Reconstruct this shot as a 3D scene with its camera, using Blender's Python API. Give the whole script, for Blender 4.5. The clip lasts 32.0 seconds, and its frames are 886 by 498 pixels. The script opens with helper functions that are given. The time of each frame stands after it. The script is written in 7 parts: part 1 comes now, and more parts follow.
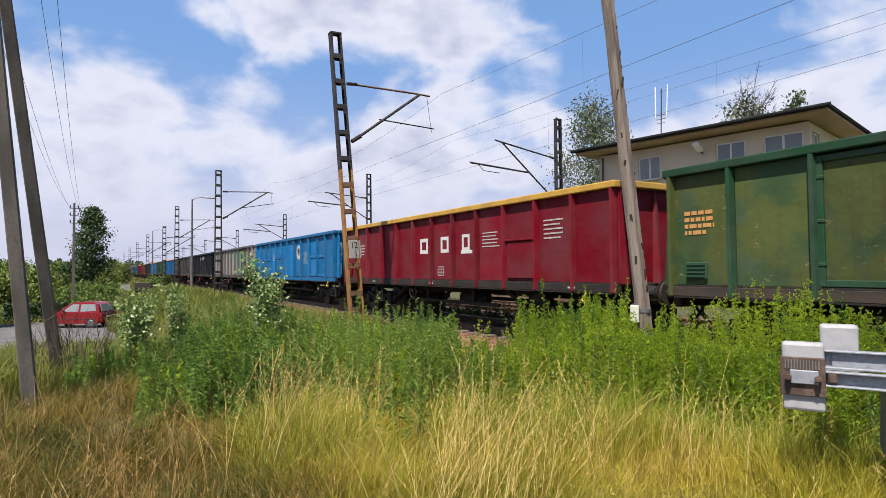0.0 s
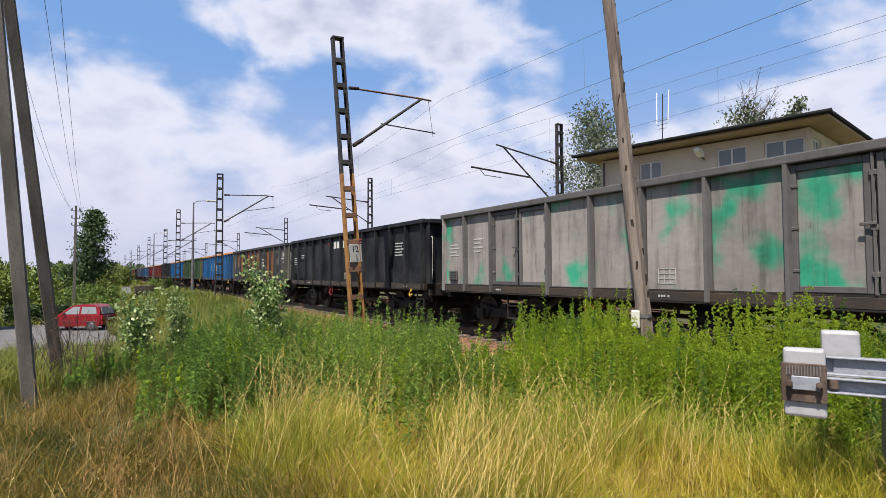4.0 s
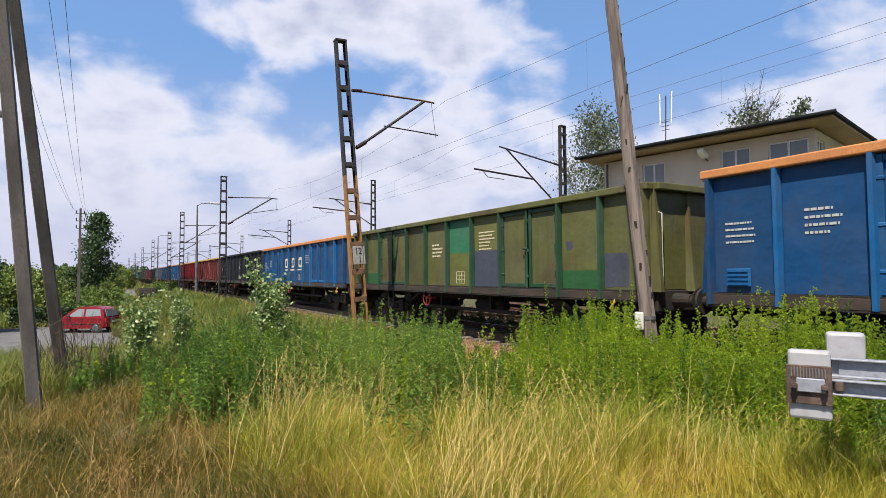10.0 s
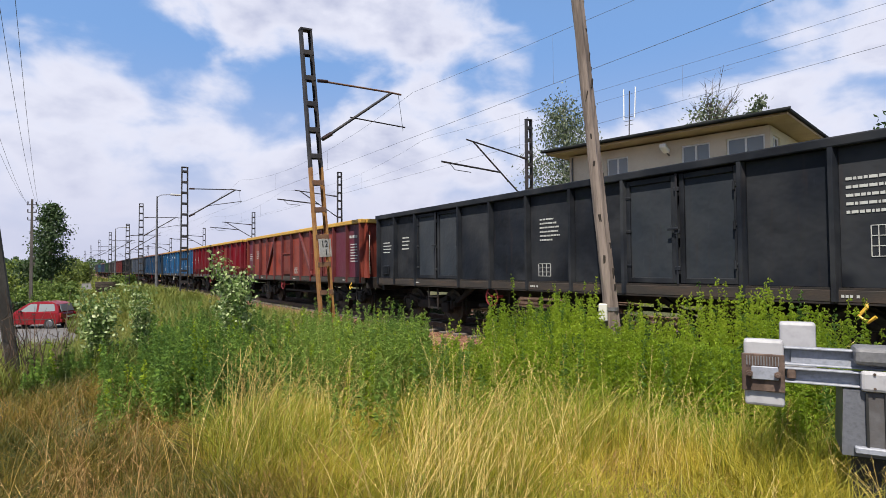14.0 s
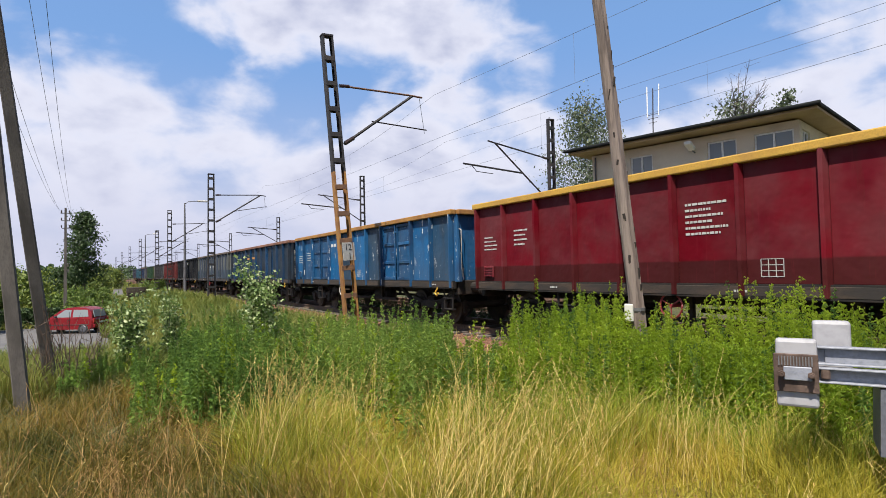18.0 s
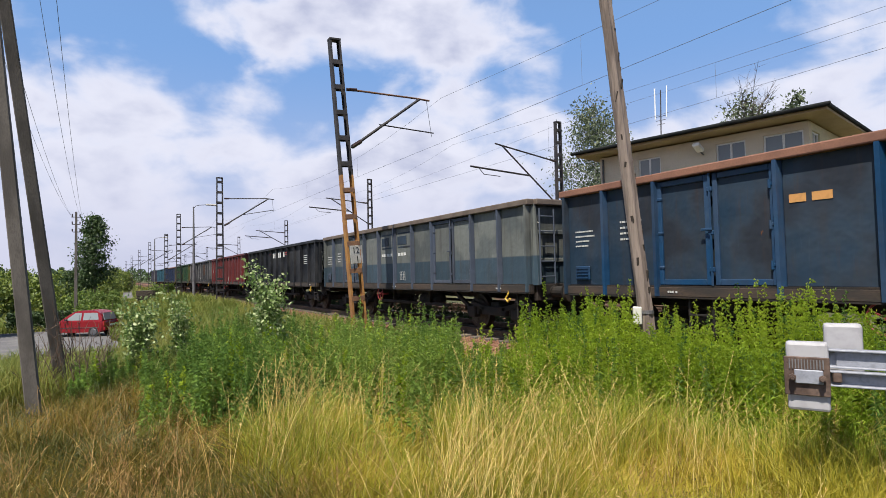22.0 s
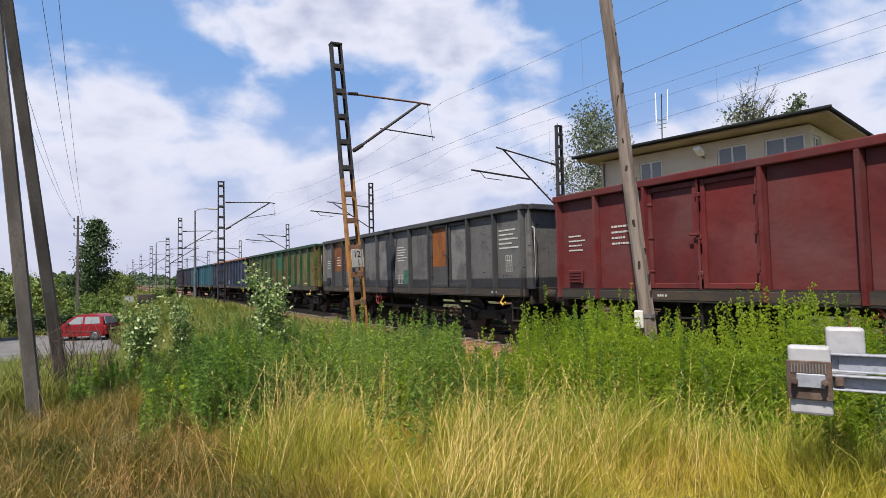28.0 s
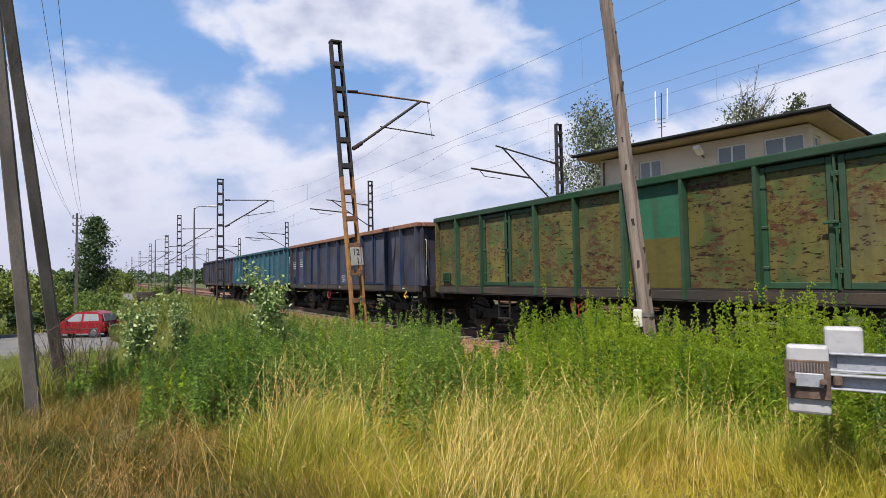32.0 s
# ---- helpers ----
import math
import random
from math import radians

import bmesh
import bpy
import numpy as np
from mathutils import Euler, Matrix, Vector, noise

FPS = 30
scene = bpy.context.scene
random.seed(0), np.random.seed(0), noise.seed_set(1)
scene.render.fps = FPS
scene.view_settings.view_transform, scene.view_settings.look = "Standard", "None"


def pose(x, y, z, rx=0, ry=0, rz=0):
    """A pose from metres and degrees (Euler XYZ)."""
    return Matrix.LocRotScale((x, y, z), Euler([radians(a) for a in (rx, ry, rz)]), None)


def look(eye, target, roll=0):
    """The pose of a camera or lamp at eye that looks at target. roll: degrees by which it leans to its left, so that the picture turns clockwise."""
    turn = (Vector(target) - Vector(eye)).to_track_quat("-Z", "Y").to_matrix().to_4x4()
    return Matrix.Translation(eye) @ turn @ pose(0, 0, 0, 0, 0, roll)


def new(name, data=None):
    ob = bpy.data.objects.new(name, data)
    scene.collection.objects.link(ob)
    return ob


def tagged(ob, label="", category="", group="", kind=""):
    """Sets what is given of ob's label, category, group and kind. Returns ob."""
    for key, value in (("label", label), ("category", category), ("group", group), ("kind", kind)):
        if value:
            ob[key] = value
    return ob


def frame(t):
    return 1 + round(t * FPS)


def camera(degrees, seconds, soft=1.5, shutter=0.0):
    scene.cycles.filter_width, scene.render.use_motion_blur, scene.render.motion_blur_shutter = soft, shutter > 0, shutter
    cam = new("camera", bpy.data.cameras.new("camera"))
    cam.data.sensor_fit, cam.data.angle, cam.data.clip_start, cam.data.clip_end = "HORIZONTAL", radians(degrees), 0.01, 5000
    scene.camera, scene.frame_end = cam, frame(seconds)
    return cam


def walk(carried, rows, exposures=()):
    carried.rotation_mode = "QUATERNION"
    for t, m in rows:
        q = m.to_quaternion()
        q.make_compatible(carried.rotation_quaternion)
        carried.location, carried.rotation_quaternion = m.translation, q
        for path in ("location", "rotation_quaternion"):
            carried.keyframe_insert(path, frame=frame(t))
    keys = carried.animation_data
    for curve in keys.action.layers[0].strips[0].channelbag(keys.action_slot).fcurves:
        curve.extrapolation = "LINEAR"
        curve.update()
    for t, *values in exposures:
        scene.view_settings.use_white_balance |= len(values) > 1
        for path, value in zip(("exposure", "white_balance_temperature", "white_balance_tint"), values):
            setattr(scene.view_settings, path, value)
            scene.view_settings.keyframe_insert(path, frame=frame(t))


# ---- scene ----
cam = camera(76.0, 32.0, soft=0.75)


def cam_pose(yaw, pitch, roll):
    """The hand-held camera at eye height; yaw 0 looks along the track."""
    return pose(0, 0, EYE, 90, 0, 0) @ pose(0, 0, 0, 0, yaw, 0) @ pose(0, 0, 0, pitch, 0, 0) @ pose(0, 0, 0, 0, 0, roll)


EYE = 1.48
PATH = [
    (0, -31.03, 2.01, -0.52), (0.5, -31.11, 1.83, -0.87), (1, -31.09, 2.20, -0.79), (1.5, -30.77, 2.18, -0.57),
    (2, -30.92, 2.54, -0.39), (2.5, -30.96, 2.58, -0.10), (3, -30.76, 2.36, -0.32), (3.5, -30.83, 2.42, -0.25),
    (5.5, -31.38, 2.33, -0.37), (6, -31.34, 2.35, 0.01), (6.5, -30.84, 2.19, -0.25), (7, -30.38, 2.62, 0.16),
    (7.5, -30.43, 2.81, 0.15), (8, -30.45, 3.04, -0.30), (8.5, -30.70, 2.87, -0.29), (9, -30.57, 2.77, -0.64),
    (9.5, -30.62, 2.88, -0.32), (10, -30.62, 2.64, -0.33), (10.5, -30.54, 2.75, -0.18), (11, -30.48, 2.66, -0.15),
    (11.5, -30.41, 2.52, -0.24), (12, -31.48, 1.97, -0.43), (12.5, -36.15, -0.30, -3.88), (13, -37.86, 0.78, -2.47),
    (13.5, -35.77, 1.20, -2.62), (14, -33.93, 1.88, -0.47), (14.5, -33.38, 1.89, -0.10), (15, -32.09, 1.77, -0.60),
    (15.5, -32.05, 1.50, -0.55), (17.5, -31.95, 2.01, -0.67), (18, -31.62, 2.12, -1.17), (18.5, -31.78, 2.09, -1.02),
    (19, -31.94, 2.10, -1.11), (19.5, -31.64, 2.14, -1.09), (20, -31.36, 2.31, -1.04), (20.5, -31.02, 2.48, -0.84),
    (21, -30.92, 2.45, -0.93), (21.5, -30.84, 2.43, -1.12), (22, -30.88, 2.42, -1.26), (22.5, -30.81, 2.40, -1.31),
    (23, -30.82, 2.48, -1.27), (23.5, -30.70, 2.68, -1.38), (24, -30.90, 2.80, -1.50), (24.5, -30.82, 2.69, -1.45),
    (25, -30.95, 2.79, -1.89), (25.5, -31.26, 2.83, -1.62), (27.5, -30.79, 2.89, -1.15), (28, -30.77, 2.80, -1.27),
    (28.5, -30.86, 2.77, -1.40), (29, -30.95, 2.88, -1.33), (29.5, -31.09, 2.90, -1.20), (30, -31.19, 2.85, -1.10),
    (30.5, -31.07, 2.52, -1.04), (31, -31.05, 2.49, -1.06), (31.5, -30.97, 2.45, -0.94), (32, -30.84, 2.63, -1.10)]
walk(cam, [(t, cam_pose(y, p, r)) for t, y, p, r in PATH], exposures=[(0, 0.7), (32, 0.7)])

# ---- sky and sun ----
SUN_EL, SUN_AZ = 60.0, 237.0        # degrees; azimuth clockwise from the track's far direction
world = bpy.data.worlds.new("sky")
scene.world = world
world.use_nodes = True
SUN_DIR = Vector((math.sin(radians(SUN_AZ)) * math.cos(radians(SUN_EL)), math.cos(radians(SUN_AZ)) * math.cos(radians(SUN_EL)), math.sin(radians(SUN_EL))))
sun = new("sun", bpy.data.lights.new("sun", "SUN"))
sun.data.energy, sun.data.angle, sun.data.color = 5.0, radians(0.55), (1.0, 0.93, 0.82)
sun.matrix_basis = look(SUN_DIR * 60, (0, 0, 0))


def build_sky():
    tree = world.node_tree
    nodes, links = tree.nodes, tree.links
    nodes.clear()

    def math_node(op, a, b=None, c=None, clamp=False):
        n = nodes.new("ShaderNodeMath")
        n.operation, n.use_clamp = op, clamp
        for i, v in enumerate((a, b, c)):
            if v is None:
                continue
            if isinstance(v, (int, float)):
                n.inputs[i].default_value = v
            else:
                links.new(v, n.inputs[i])
        return n.outputs[0]

    out = nodes.new("ShaderNodeOutputWorld")
    back = nodes.new("ShaderNodeBackground")
    links.new(back.outputs[0], out.inputs[0])
    nishita = nodes.new("ShaderNodeTexSky")
    nishita.sky_type, nishita.sun_disc = "NISHITA", False
    nishita.sun_elevation, nishita.sun_rotation = radians(SUN_EL), radians(SUN_AZ)
    nishita.air_density, nishita.dust_density, nishita.ozone_density = 1.0, 0.6, 2.2
    coord = nodes.new("ShaderNodeTexCoord")
    sep = nodes.new("ShaderNodeSeparateXYZ")
    links.new(coord.outputs["Generated"], sep.inputs[0])
    x, y, z = sep.outputs
    az = math_node("MULTIPLY", math_node("ARCTAN2", x, y), 180 / math.pi)
    el = math_node("MULTIPLY", math_node("ARCSINE", z), 180 / math.pi)
    # cloud coordinates: wide and flat
    comb = nodes.new("ShaderNodeCombineXYZ")
    links.new(math_node("MULTIPLY", az, 0.075), comb.inputs[0])
    links.new(math_node("MULTIPLY", el, 0.125), comb.inputs[1])
    big = nodes.new("ShaderNodeTexNoise")
    big.inputs["Scale"].default_value, big.inputs["Detail"].default_value, big.inputs["Roughness"].default_value = 1.5, 8.0, 0.5
    big.inputs["Distortion"].default_value = 0.2
    links.new(comb.outputs[0], big.inputs["Vector"])
    total = math_node("MULTIPLY", math_node("SUBTRACT", big.outputs[0], 0.5), 3.4)
    # fewer clouds overhead than towards the horizon
    thin = nodes.new("ShaderNodeMapRange")
    thin.interpolation_type = "SMOOTHSTEP"
    thin.inputs[1].default_value, thin.inputs[2].default_value = 30.0, 55.0
    links.new(el, thin.inputs[0])
    total = math_node("SUBTRACT", total, math_node("MULTIPLY", thin.outputs[0], 0.9))
    # cumulus banks: azimuth, elevation, half widths, weight
    for ca, ce, wa, we, weight in CLOUDS:
        da = math_node("DIVIDE", math_node("SUBTRACT", az, ca), wa)
        de = math_node("DIVIDE", math_node("SUBTRACT", el, ce), we)
        rr = math_node("ADD", math_node("MULTIPLY", da, da), math_node("MULTIPLY", de, de))
        total = math_node("ADD", total, math_node("MULTIPLY", math_node("EXPONENT", math_node("MULTIPLY", rr, -1.0)), weight))
    cover = nodes.new("ShaderNodeMapRange")
    cover.interpolation_type = "SMOOTHSTEP"
    cover.inputs[1].default_value, cover.inputs[2].default_value = -0.25, 0.6
    links.new(total, cover.inputs[0])
    # shading inside the clouds
    deep = nodes.new("ShaderNodeMapRange")
    deep.interpolation_type = "SMOOTHSTEP"
    deep.inputs[1].default_value, deep.inputs[2].default_value = 0.35, 1.2
    links.new(total, deep.inputs[0])
    fine = nodes.new("ShaderNodeTexNoise")
    fine.inputs["Scale"].default_value, fine.inputs["Detail"].default_value = 2.2, 6.0
    links.new(comb.outputs[0], fine.inputs["Vector"])
    def ramp_world(v):
        n = nodes.new("ShaderNodeMapRange")
        n.inputs[1].default_value, n.inputs[2].default_value = 0.33, 0.6
        links.new(v, n.inputs[0])
        return n.outputs[0]

    grey = math_node("MULTIPLY", deep.outputs[0], ramp_world(fine.outputs[0]), clamp=True)
    tone = nodes.new("ShaderNodeMix")
    tone.data_type = "RGBA"
    tone.inputs["A"].default_value = (0.76, 0.77, 0.88, 1)
    tone.inputs["B"].default_value = (0.47, 0.50, 0.66, 1)
    links.new(grey, tone.inputs["Factor"])
    scaled = nodes.new("ShaderNodeVectorMath")
    scaled.operation = "SCALE"
    scaled.inputs["Scale"].default_value = 0.11
    links.new(nishita.outputs[0], scaled.inputs[0])
    # summer haze: pale at the horizon, blue higher up, clear overhead
    rise = nodes.new("ShaderNodeMapRange")
    rise.interpolation_type = "SMOOTHSTEP"
    rise.inputs[1].default_value, rise.inputs[2].default_value = 0.0, 22.0
    links.new(el, rise.inputs[0])
    air = nodes.new("ShaderNodeMix")
    air.data_type = "RGBA"
    air.inputs["A"].default_value = (0.53, 0.57, 0.76, 1)
    air.inputs["B"].default_value = (0.20, 0.38, 0.74, 1)
    links.new(rise.outputs[0], air.inputs["Factor"])
    haze = nodes.new("ShaderNodeMapRange")
    haze.interpolation_type = "SMOOTHSTEP"
    haze.inputs[1].default_value, haze.inputs[2].default_value = 48.0, 20.0
    links.new(el, haze.inputs[0])
    hazed = nodes.new("ShaderNodeMix")
    hazed.data_type = "RGBA"
    links.new(math_node("MULTIPLY", haze.outputs[0], 0.85), hazed.inputs["Factor"])
    links.new(scaled.outputs[0], hazed.inputs["A"])
    links.new(air.outputs["Result"], hazed.inputs["B"])
    sky = nodes.new("ShaderNodeMix")
    sky.data_type = "RGBA"
    links.new(math_node("MULTIPLY", cover.outputs[0], 0.96), sky.inputs["Factor"])
    links.new(hazed.outputs["Result"], sky.inputs["A"])
    links.new(tone.outputs["Result"], sky.inputs["B"])
    # the lowest clouds sink into lilac haze
    low = nodes.new("ShaderNodeMapRange")
    low.interpolation_type = "SMOOTHSTEP"
    low.inputs[1].default_value, low.inputs[2].default_value = 13.0, 0.0
    links.new(el, low.inputs[0])
    veil = nodes.new("ShaderNodeMix")
    veil.data_type = "RGBA"
    links.new(math_node("MULTIPLY", low.outputs[0], 0.75), veil.inputs["Factor"])
    links.new(sky.outputs["Result"], veil.inputs["A"])
    veil.inputs["B"].default_value = (0.56, 0.575, 0.735, 1)
    links.new(veil.outputs["Result"], back.inputs[0])
    back.inputs[1].default_value = 0.68


CLOUDS = [(21, 24.5, 13, 4.5, 0.9), (37, 22, 6, 3.5, 0.4), (0.5, 13, 9, 5.5, 0.75), (0, 6.5, 16, 4, 0.3), (32, 12.5, 14, 4.2, 0.75), (22, 9, 8, 4, 0.6), (68, 15, 5, 6, 0.75),
          (-1, 22.5, 7, 3.5, -0.9), (50, 20.5, 9, 5, -0.9), (17, 16.0, 4.5, 3.0, -0.85), (9, 19, 4, 2.5, -0.6), (40, 5, 30, 3.5, 0.25), (58, 27, 9, 5, -0.6), (46, 14.5, 4, 2, -0.3)]
build_sky()

# ---- materials ----
def principled(name):
    m = bpy.data.materials.new(name)
    m.use_nodes = True
    return m, m.node_tree.nodes, m.node_tree.links, m.node_tree.nodes["Principled BSDF"]


def noise_tex(nodes, links, vec, scale, detail=4.0, rough=0.55):
    n = nodes.new("ShaderNodeTexNoise")
    n.inputs["Scale"].default_value, n.inputs["Detail"].default_value, n.inputs["Roughness"].default_value = scale, detail, rough
    if vec is not None:
        links.new(vec, n.inputs["Vector"])
    return n.outputs[0]


def ramp(nodes, links, value, lo, hi):
    n = nodes.new("ShaderNodeMapRange")
    n.interpolation_type = "SMOOTHSTEP"
    n.inputs[1].default_value, n.inputs[2].default_value = lo, hi
    links.new(value, n.inputs[0])
    return n.outputs[0]


def mix_rgb(nodes, links, fac, a, b):
    n = nodes.new("ShaderNodeMix")
    n.data_type = "RGBA"
    for sock, v in (("Factor", fac), ("A", a), ("B", b)):
        if isinstance(v, (int, float)):
            n.inputs[sock].default_value = v
        elif isinstance(v, tuple):
            n.inputs[sock].default_value = (*v, 1)
        else:
            links.new(v, n.inputs[sock])
    return n.outputs["Result"]


def coords(nodes, links, jitter=0.0, stretch=(1, 1, 1)):
    """Object space, shifted per object so that repeats differ."""
    c = nodes.new("ShaderNodeTexCoord")
    mp = nodes.new("ShaderNodeMapping")
    mp.inputs["Scale"].default_value = stretch
    links.new(c.outputs["Object"], mp.inputs["Vector"])
    if jitter:
        info = nodes.new("ShaderNodeObjectInfo")
        mul = nodes.new("ShaderNodeMath")
        mul.operation = "MULTIPLY"
        mul.inputs[1].default_value = jitter
        links.new(info.outputs["Random"], mul.inputs[0])
        comb = nodes.new("ShaderNodeCombineXYZ")
        for i in range(3):
            links.new(mul.outputs[0], comb.inputs[i])
        links.new(comb.outputs[0], mp.inputs["Location"])
    return mp.outputs[0]


def bump(nodes, links, height, bsdf, strength=0.3, distance=0.02):
    b = nodes.new("ShaderNodeBump")
    b.inputs["Strength"].default_value, b.inputs["Distance"].default_value = strength, distance
    links.new(height, b.inputs["Height"])
    links.new(b.outputs[0], bsdf.inputs["Normal"])


def surface(name, base, other, scale=3.0, lo=0.4, hi=0.65, rough=0.7, metal=0.0, grain=40.0, relief=0.2, stretch=(1, 1, 1), jitter=31.0):
    """Two-tone weathered surface with fine grain."""
    m, nodes, links, bsdf = principled(name)
    vec = coords(nodes, links, jitter, stretch)
    a = ramp(nodes, links, noise_tex(nodes, links, vec, scale, 5.0), lo, hi)
    g = noise_tex(nodes, links, vec, grain, 3.0)
    col = mix_rgb(nodes, links, a, base, other)
    col = mix_rgb(nodes, links, ramp(nodes, links, g, 0.35, 0.9), col, tuple(c * 0.6 for c in base))
    links.new(col, bsdf.inputs["Base Color"])
    bsdf.inputs["Roughness"].default_value, bsdf.inputs["Metallic"].default_value = rough, metal
    bump(nodes, links, g, bsdf, relief, 0.01)
    return m


def wagon_paint(name, base, patch=None, patch_at=(0.55, 0.6), patch_scale=1.6, rust=0.35, rust_col=(0.12, 0.048, 0.022),
                streak=0.4, band=None, rough=0.5, cracks=0.0, crack_col=(0.2, 0.13, 0.06), scratch=0.0, vary=0.2, gloss=0.18):
    """Aged wagon paint: faded tone, blotchy repaint patches, dirt streaks and rust."""
    m, nodes, links, bsdf = principled(name)
    vec = coords(nodes, links, 47.0)
    long = coords(nodes, links, 23.0, (3.0, 3.0, 0.35))
    fade = ramp(nodes, links, noise_tex(nodes, links, vec, 0.9, 4.0), 0.3, 0.75)
    col = mix_rgb(nodes, links, fade, base, tuple(min(1.0, c * 0.7 + 0.025) for c in base))
    if patch:
        spots = noise_tex(nodes, links, vec, patch_scale, 3.0, 0.5)
        p = ramp(nodes, links, spots, *patch_at)
        col = mix_rgb(nodes, links, p, col, patch)
    if cracks:
        # flakes of bare metal, thickest in patches
        c1 = coords(nodes, links, 11.0, (6.0, 4.0, 8.5))
        k = ramp(nodes, links, noise_tex(nodes, links, c1, 1.5, 7.0, 0.75), 0.62 - 0.2 * cracks, 0.65 - 0.18 * cracks)
        here = nodes.new("ShaderNodeMath")
        here.operation = "MULTIPLY"
        links.new(k, here.inputs[0])
        links.new(ramp(nodes, links, noise_tex(nodes, links, vec, 1.7, 3.0), 0.4, 0.6), here.inputs[1])
        k = here.outputs[0]
        col = mix_rgb(nodes, links, k, col, crack_col)
        c2 = coords(nodes, links, 19.0, (9.0, 5.0, 16.0))
        k = ramp(nodes, links, noise_tex(nodes, links, c2, 1.3, 5.0, 0.65), 0.66 - 0.14 * cracks, 0.69 - 0.14 * cracks)
        col = mix_rgb(nodes, links, k, col, tuple(v * 0.3 for v in crack_col))
    if band:
        height, tone = band
        c = nodes.new("ShaderNodeTexCoord")
        sp = nodes.new("ShaderNodeSeparateXYZ")
        links.new(c.outputs["Object"], sp.inputs[0])
        col = mix_rgb(nodes, links, ramp(nodes, links, sp.outputs[2], height + 0.02, height - 0.02), col, tone)
    dirt = ramp(nodes, links, noise_tex(nodes, links, long, 1.6, 5.0, 0.6), 0.45, 0.8)
    md = nodes.new("ShaderNodeMath")
    md.operation = "MULTIPLY"
    md.inputs[1].default_value = streak
    links.new(dirt, md.inputs[0])
    col = mix_rgb(nodes, links, md.outputs[0], col, (0.035, 0.028, 0.023))
    # narrow runs of rusty water and pale dust
    runs = coords(nodes, links, 61.0, (9.0, 9.0, 0.7))
    for scale, lo, hi, amount, tone in ((1.3, 0.56, 0.74, 0.55 * streak + 0.1, (0.05, 0.028, 0.018)), (1.9, 0.6, 0.78, 0.22, tuple(min(1.0, c * 1.6 + 0.02) for c in base))):
        mk = nodes.new("ShaderNodeMath")
        mk.operation = "MULTIPLY"
        mk.inputs[1].default_value = amount
        links.new(ramp(nodes, links, noise_tex(nodes, links, runs, scale, 6.0, 0.6), lo, hi), mk.inputs[0])
        col = mix_rgb(nodes, links, mk.outputs[0], col, tone)
    r = ramp(nodes, links, noise_tex(nodes, links, vec, 5.0, 7.0, 0.7), 0.72 - 0.2 * rust, 0.8 - 0.16 * rust)
    col = mix_rgb(nodes, links, r, col, rust_col)
    if scratch:
        c3 = coords(nodes, links, 37.0, (5.0, 5.0, 0.8))
        k = ramp(nodes, links, noise_tex(nodes, links, c3, 2.3, 5.0, 0.7), 0.70 - 0.1 * scratch, 0.72 - 0.1 * scratch)
        col = mix_rgb(nodes, links, k, col, (0.55, 0.56, 0.56))
    # every panel has weathered a little differently
    info = nodes.new("ShaderNodeObjectInfo")
    tone = nodes.new("ShaderNodeMapRange")
    tone.inputs[3].default_value, tone.inputs[4].default_value = 1 - vary, 1 + vary
    links.new(info.outputs["Random"], tone.inputs[0])
    shade = nodes.new("ShaderNodeVectorMath")
    shade.operation = "SCALE"
    links.new(col, shade.inputs[0])
    links.new(tone.outputs[0], shade.inputs["Scale"])
    col = shade.outputs[0]
    links.new(col, bsdf.inputs["Base Color"])
    bsdf.inputs["Specular IOR Level"].default_value = gloss
    rr = nodes.new("ShaderNodeMapRange")
    rr.inputs[3].default_value, rr.inputs[4].default_value = rough, 0.9
    links.new(r, rr.inputs[0])
    links.new(rr.outputs[0], bsdf.inputs["Roughness"])
    bump(nodes, links, noise_tex(nodes, links, vec, 2.0, 3.0), bsdf, 0.35, 0.09)
    return m


def leaf_material(name, tones, rough=0.6, transmit=0.25, patch=0.0):
    """Foliage whose every blade or leaf has its own tone."""
    m, nodes, links, bsdf = principled(name)
    geo = nodes.new("ShaderNodeNewGeometry")
    cr = nodes.new("ShaderNodeValToRGB")
    els = cr.color_ramp.elements
    els[0].color, els[1].color = (*tones[0], 1), (*tones[-1], 1)
    for i, tone in enumerate(tones[1:-1]):
        e = els.new((i + 1) / (len(tones) - 1))
        e.color = (*tone, 1)
    value = geo.outputs["Random Per Island"]
    if patch:
        c = nodes.new("ShaderNodeTexCoord")
        big = noise_tex(nodes, links, c.outputs["Object"], patch, 3.0)
        mx = nodes.new("ShaderNodeMath")
        mx.operation = "MULTIPLY_ADD"
        links.new(ramp(nodes, links, big, 0.3, 0.7), mx.inputs[0])
        mx.inputs[1].default_value = 0.6
        half = nodes.new("ShaderNodeMath")
        half.operation = "MULTIPLY"
        half.inputs[1].default_value = 0.4
        links.new(value, half.inputs[0])
        links.new(half.outputs[0], mx.inputs[2])
        value = mx.outputs[0]
    links.new(value, cr.inputs[0])
    links.new(cr.outputs[0], bsdf.inputs["Base Color"])
    bsdf.inputs["Roughness"].default_value = rough
    if transmit:
        tr = nodes.new("ShaderNodeBsdfTranslucent")
        links.new(cr.outputs[0], tr.inputs[0])
        mixer = nodes.new("ShaderNodeMixShader")
        mixer.inputs[0].default_value = transmit
        links.new(bsdf.outputs[0], mixer.inputs[1])
        links.new(tr.outputs[0], mixer.inputs[2])
        links.new(mixer.outputs[0], nodes["Material Output"].inputs[0])
    return m


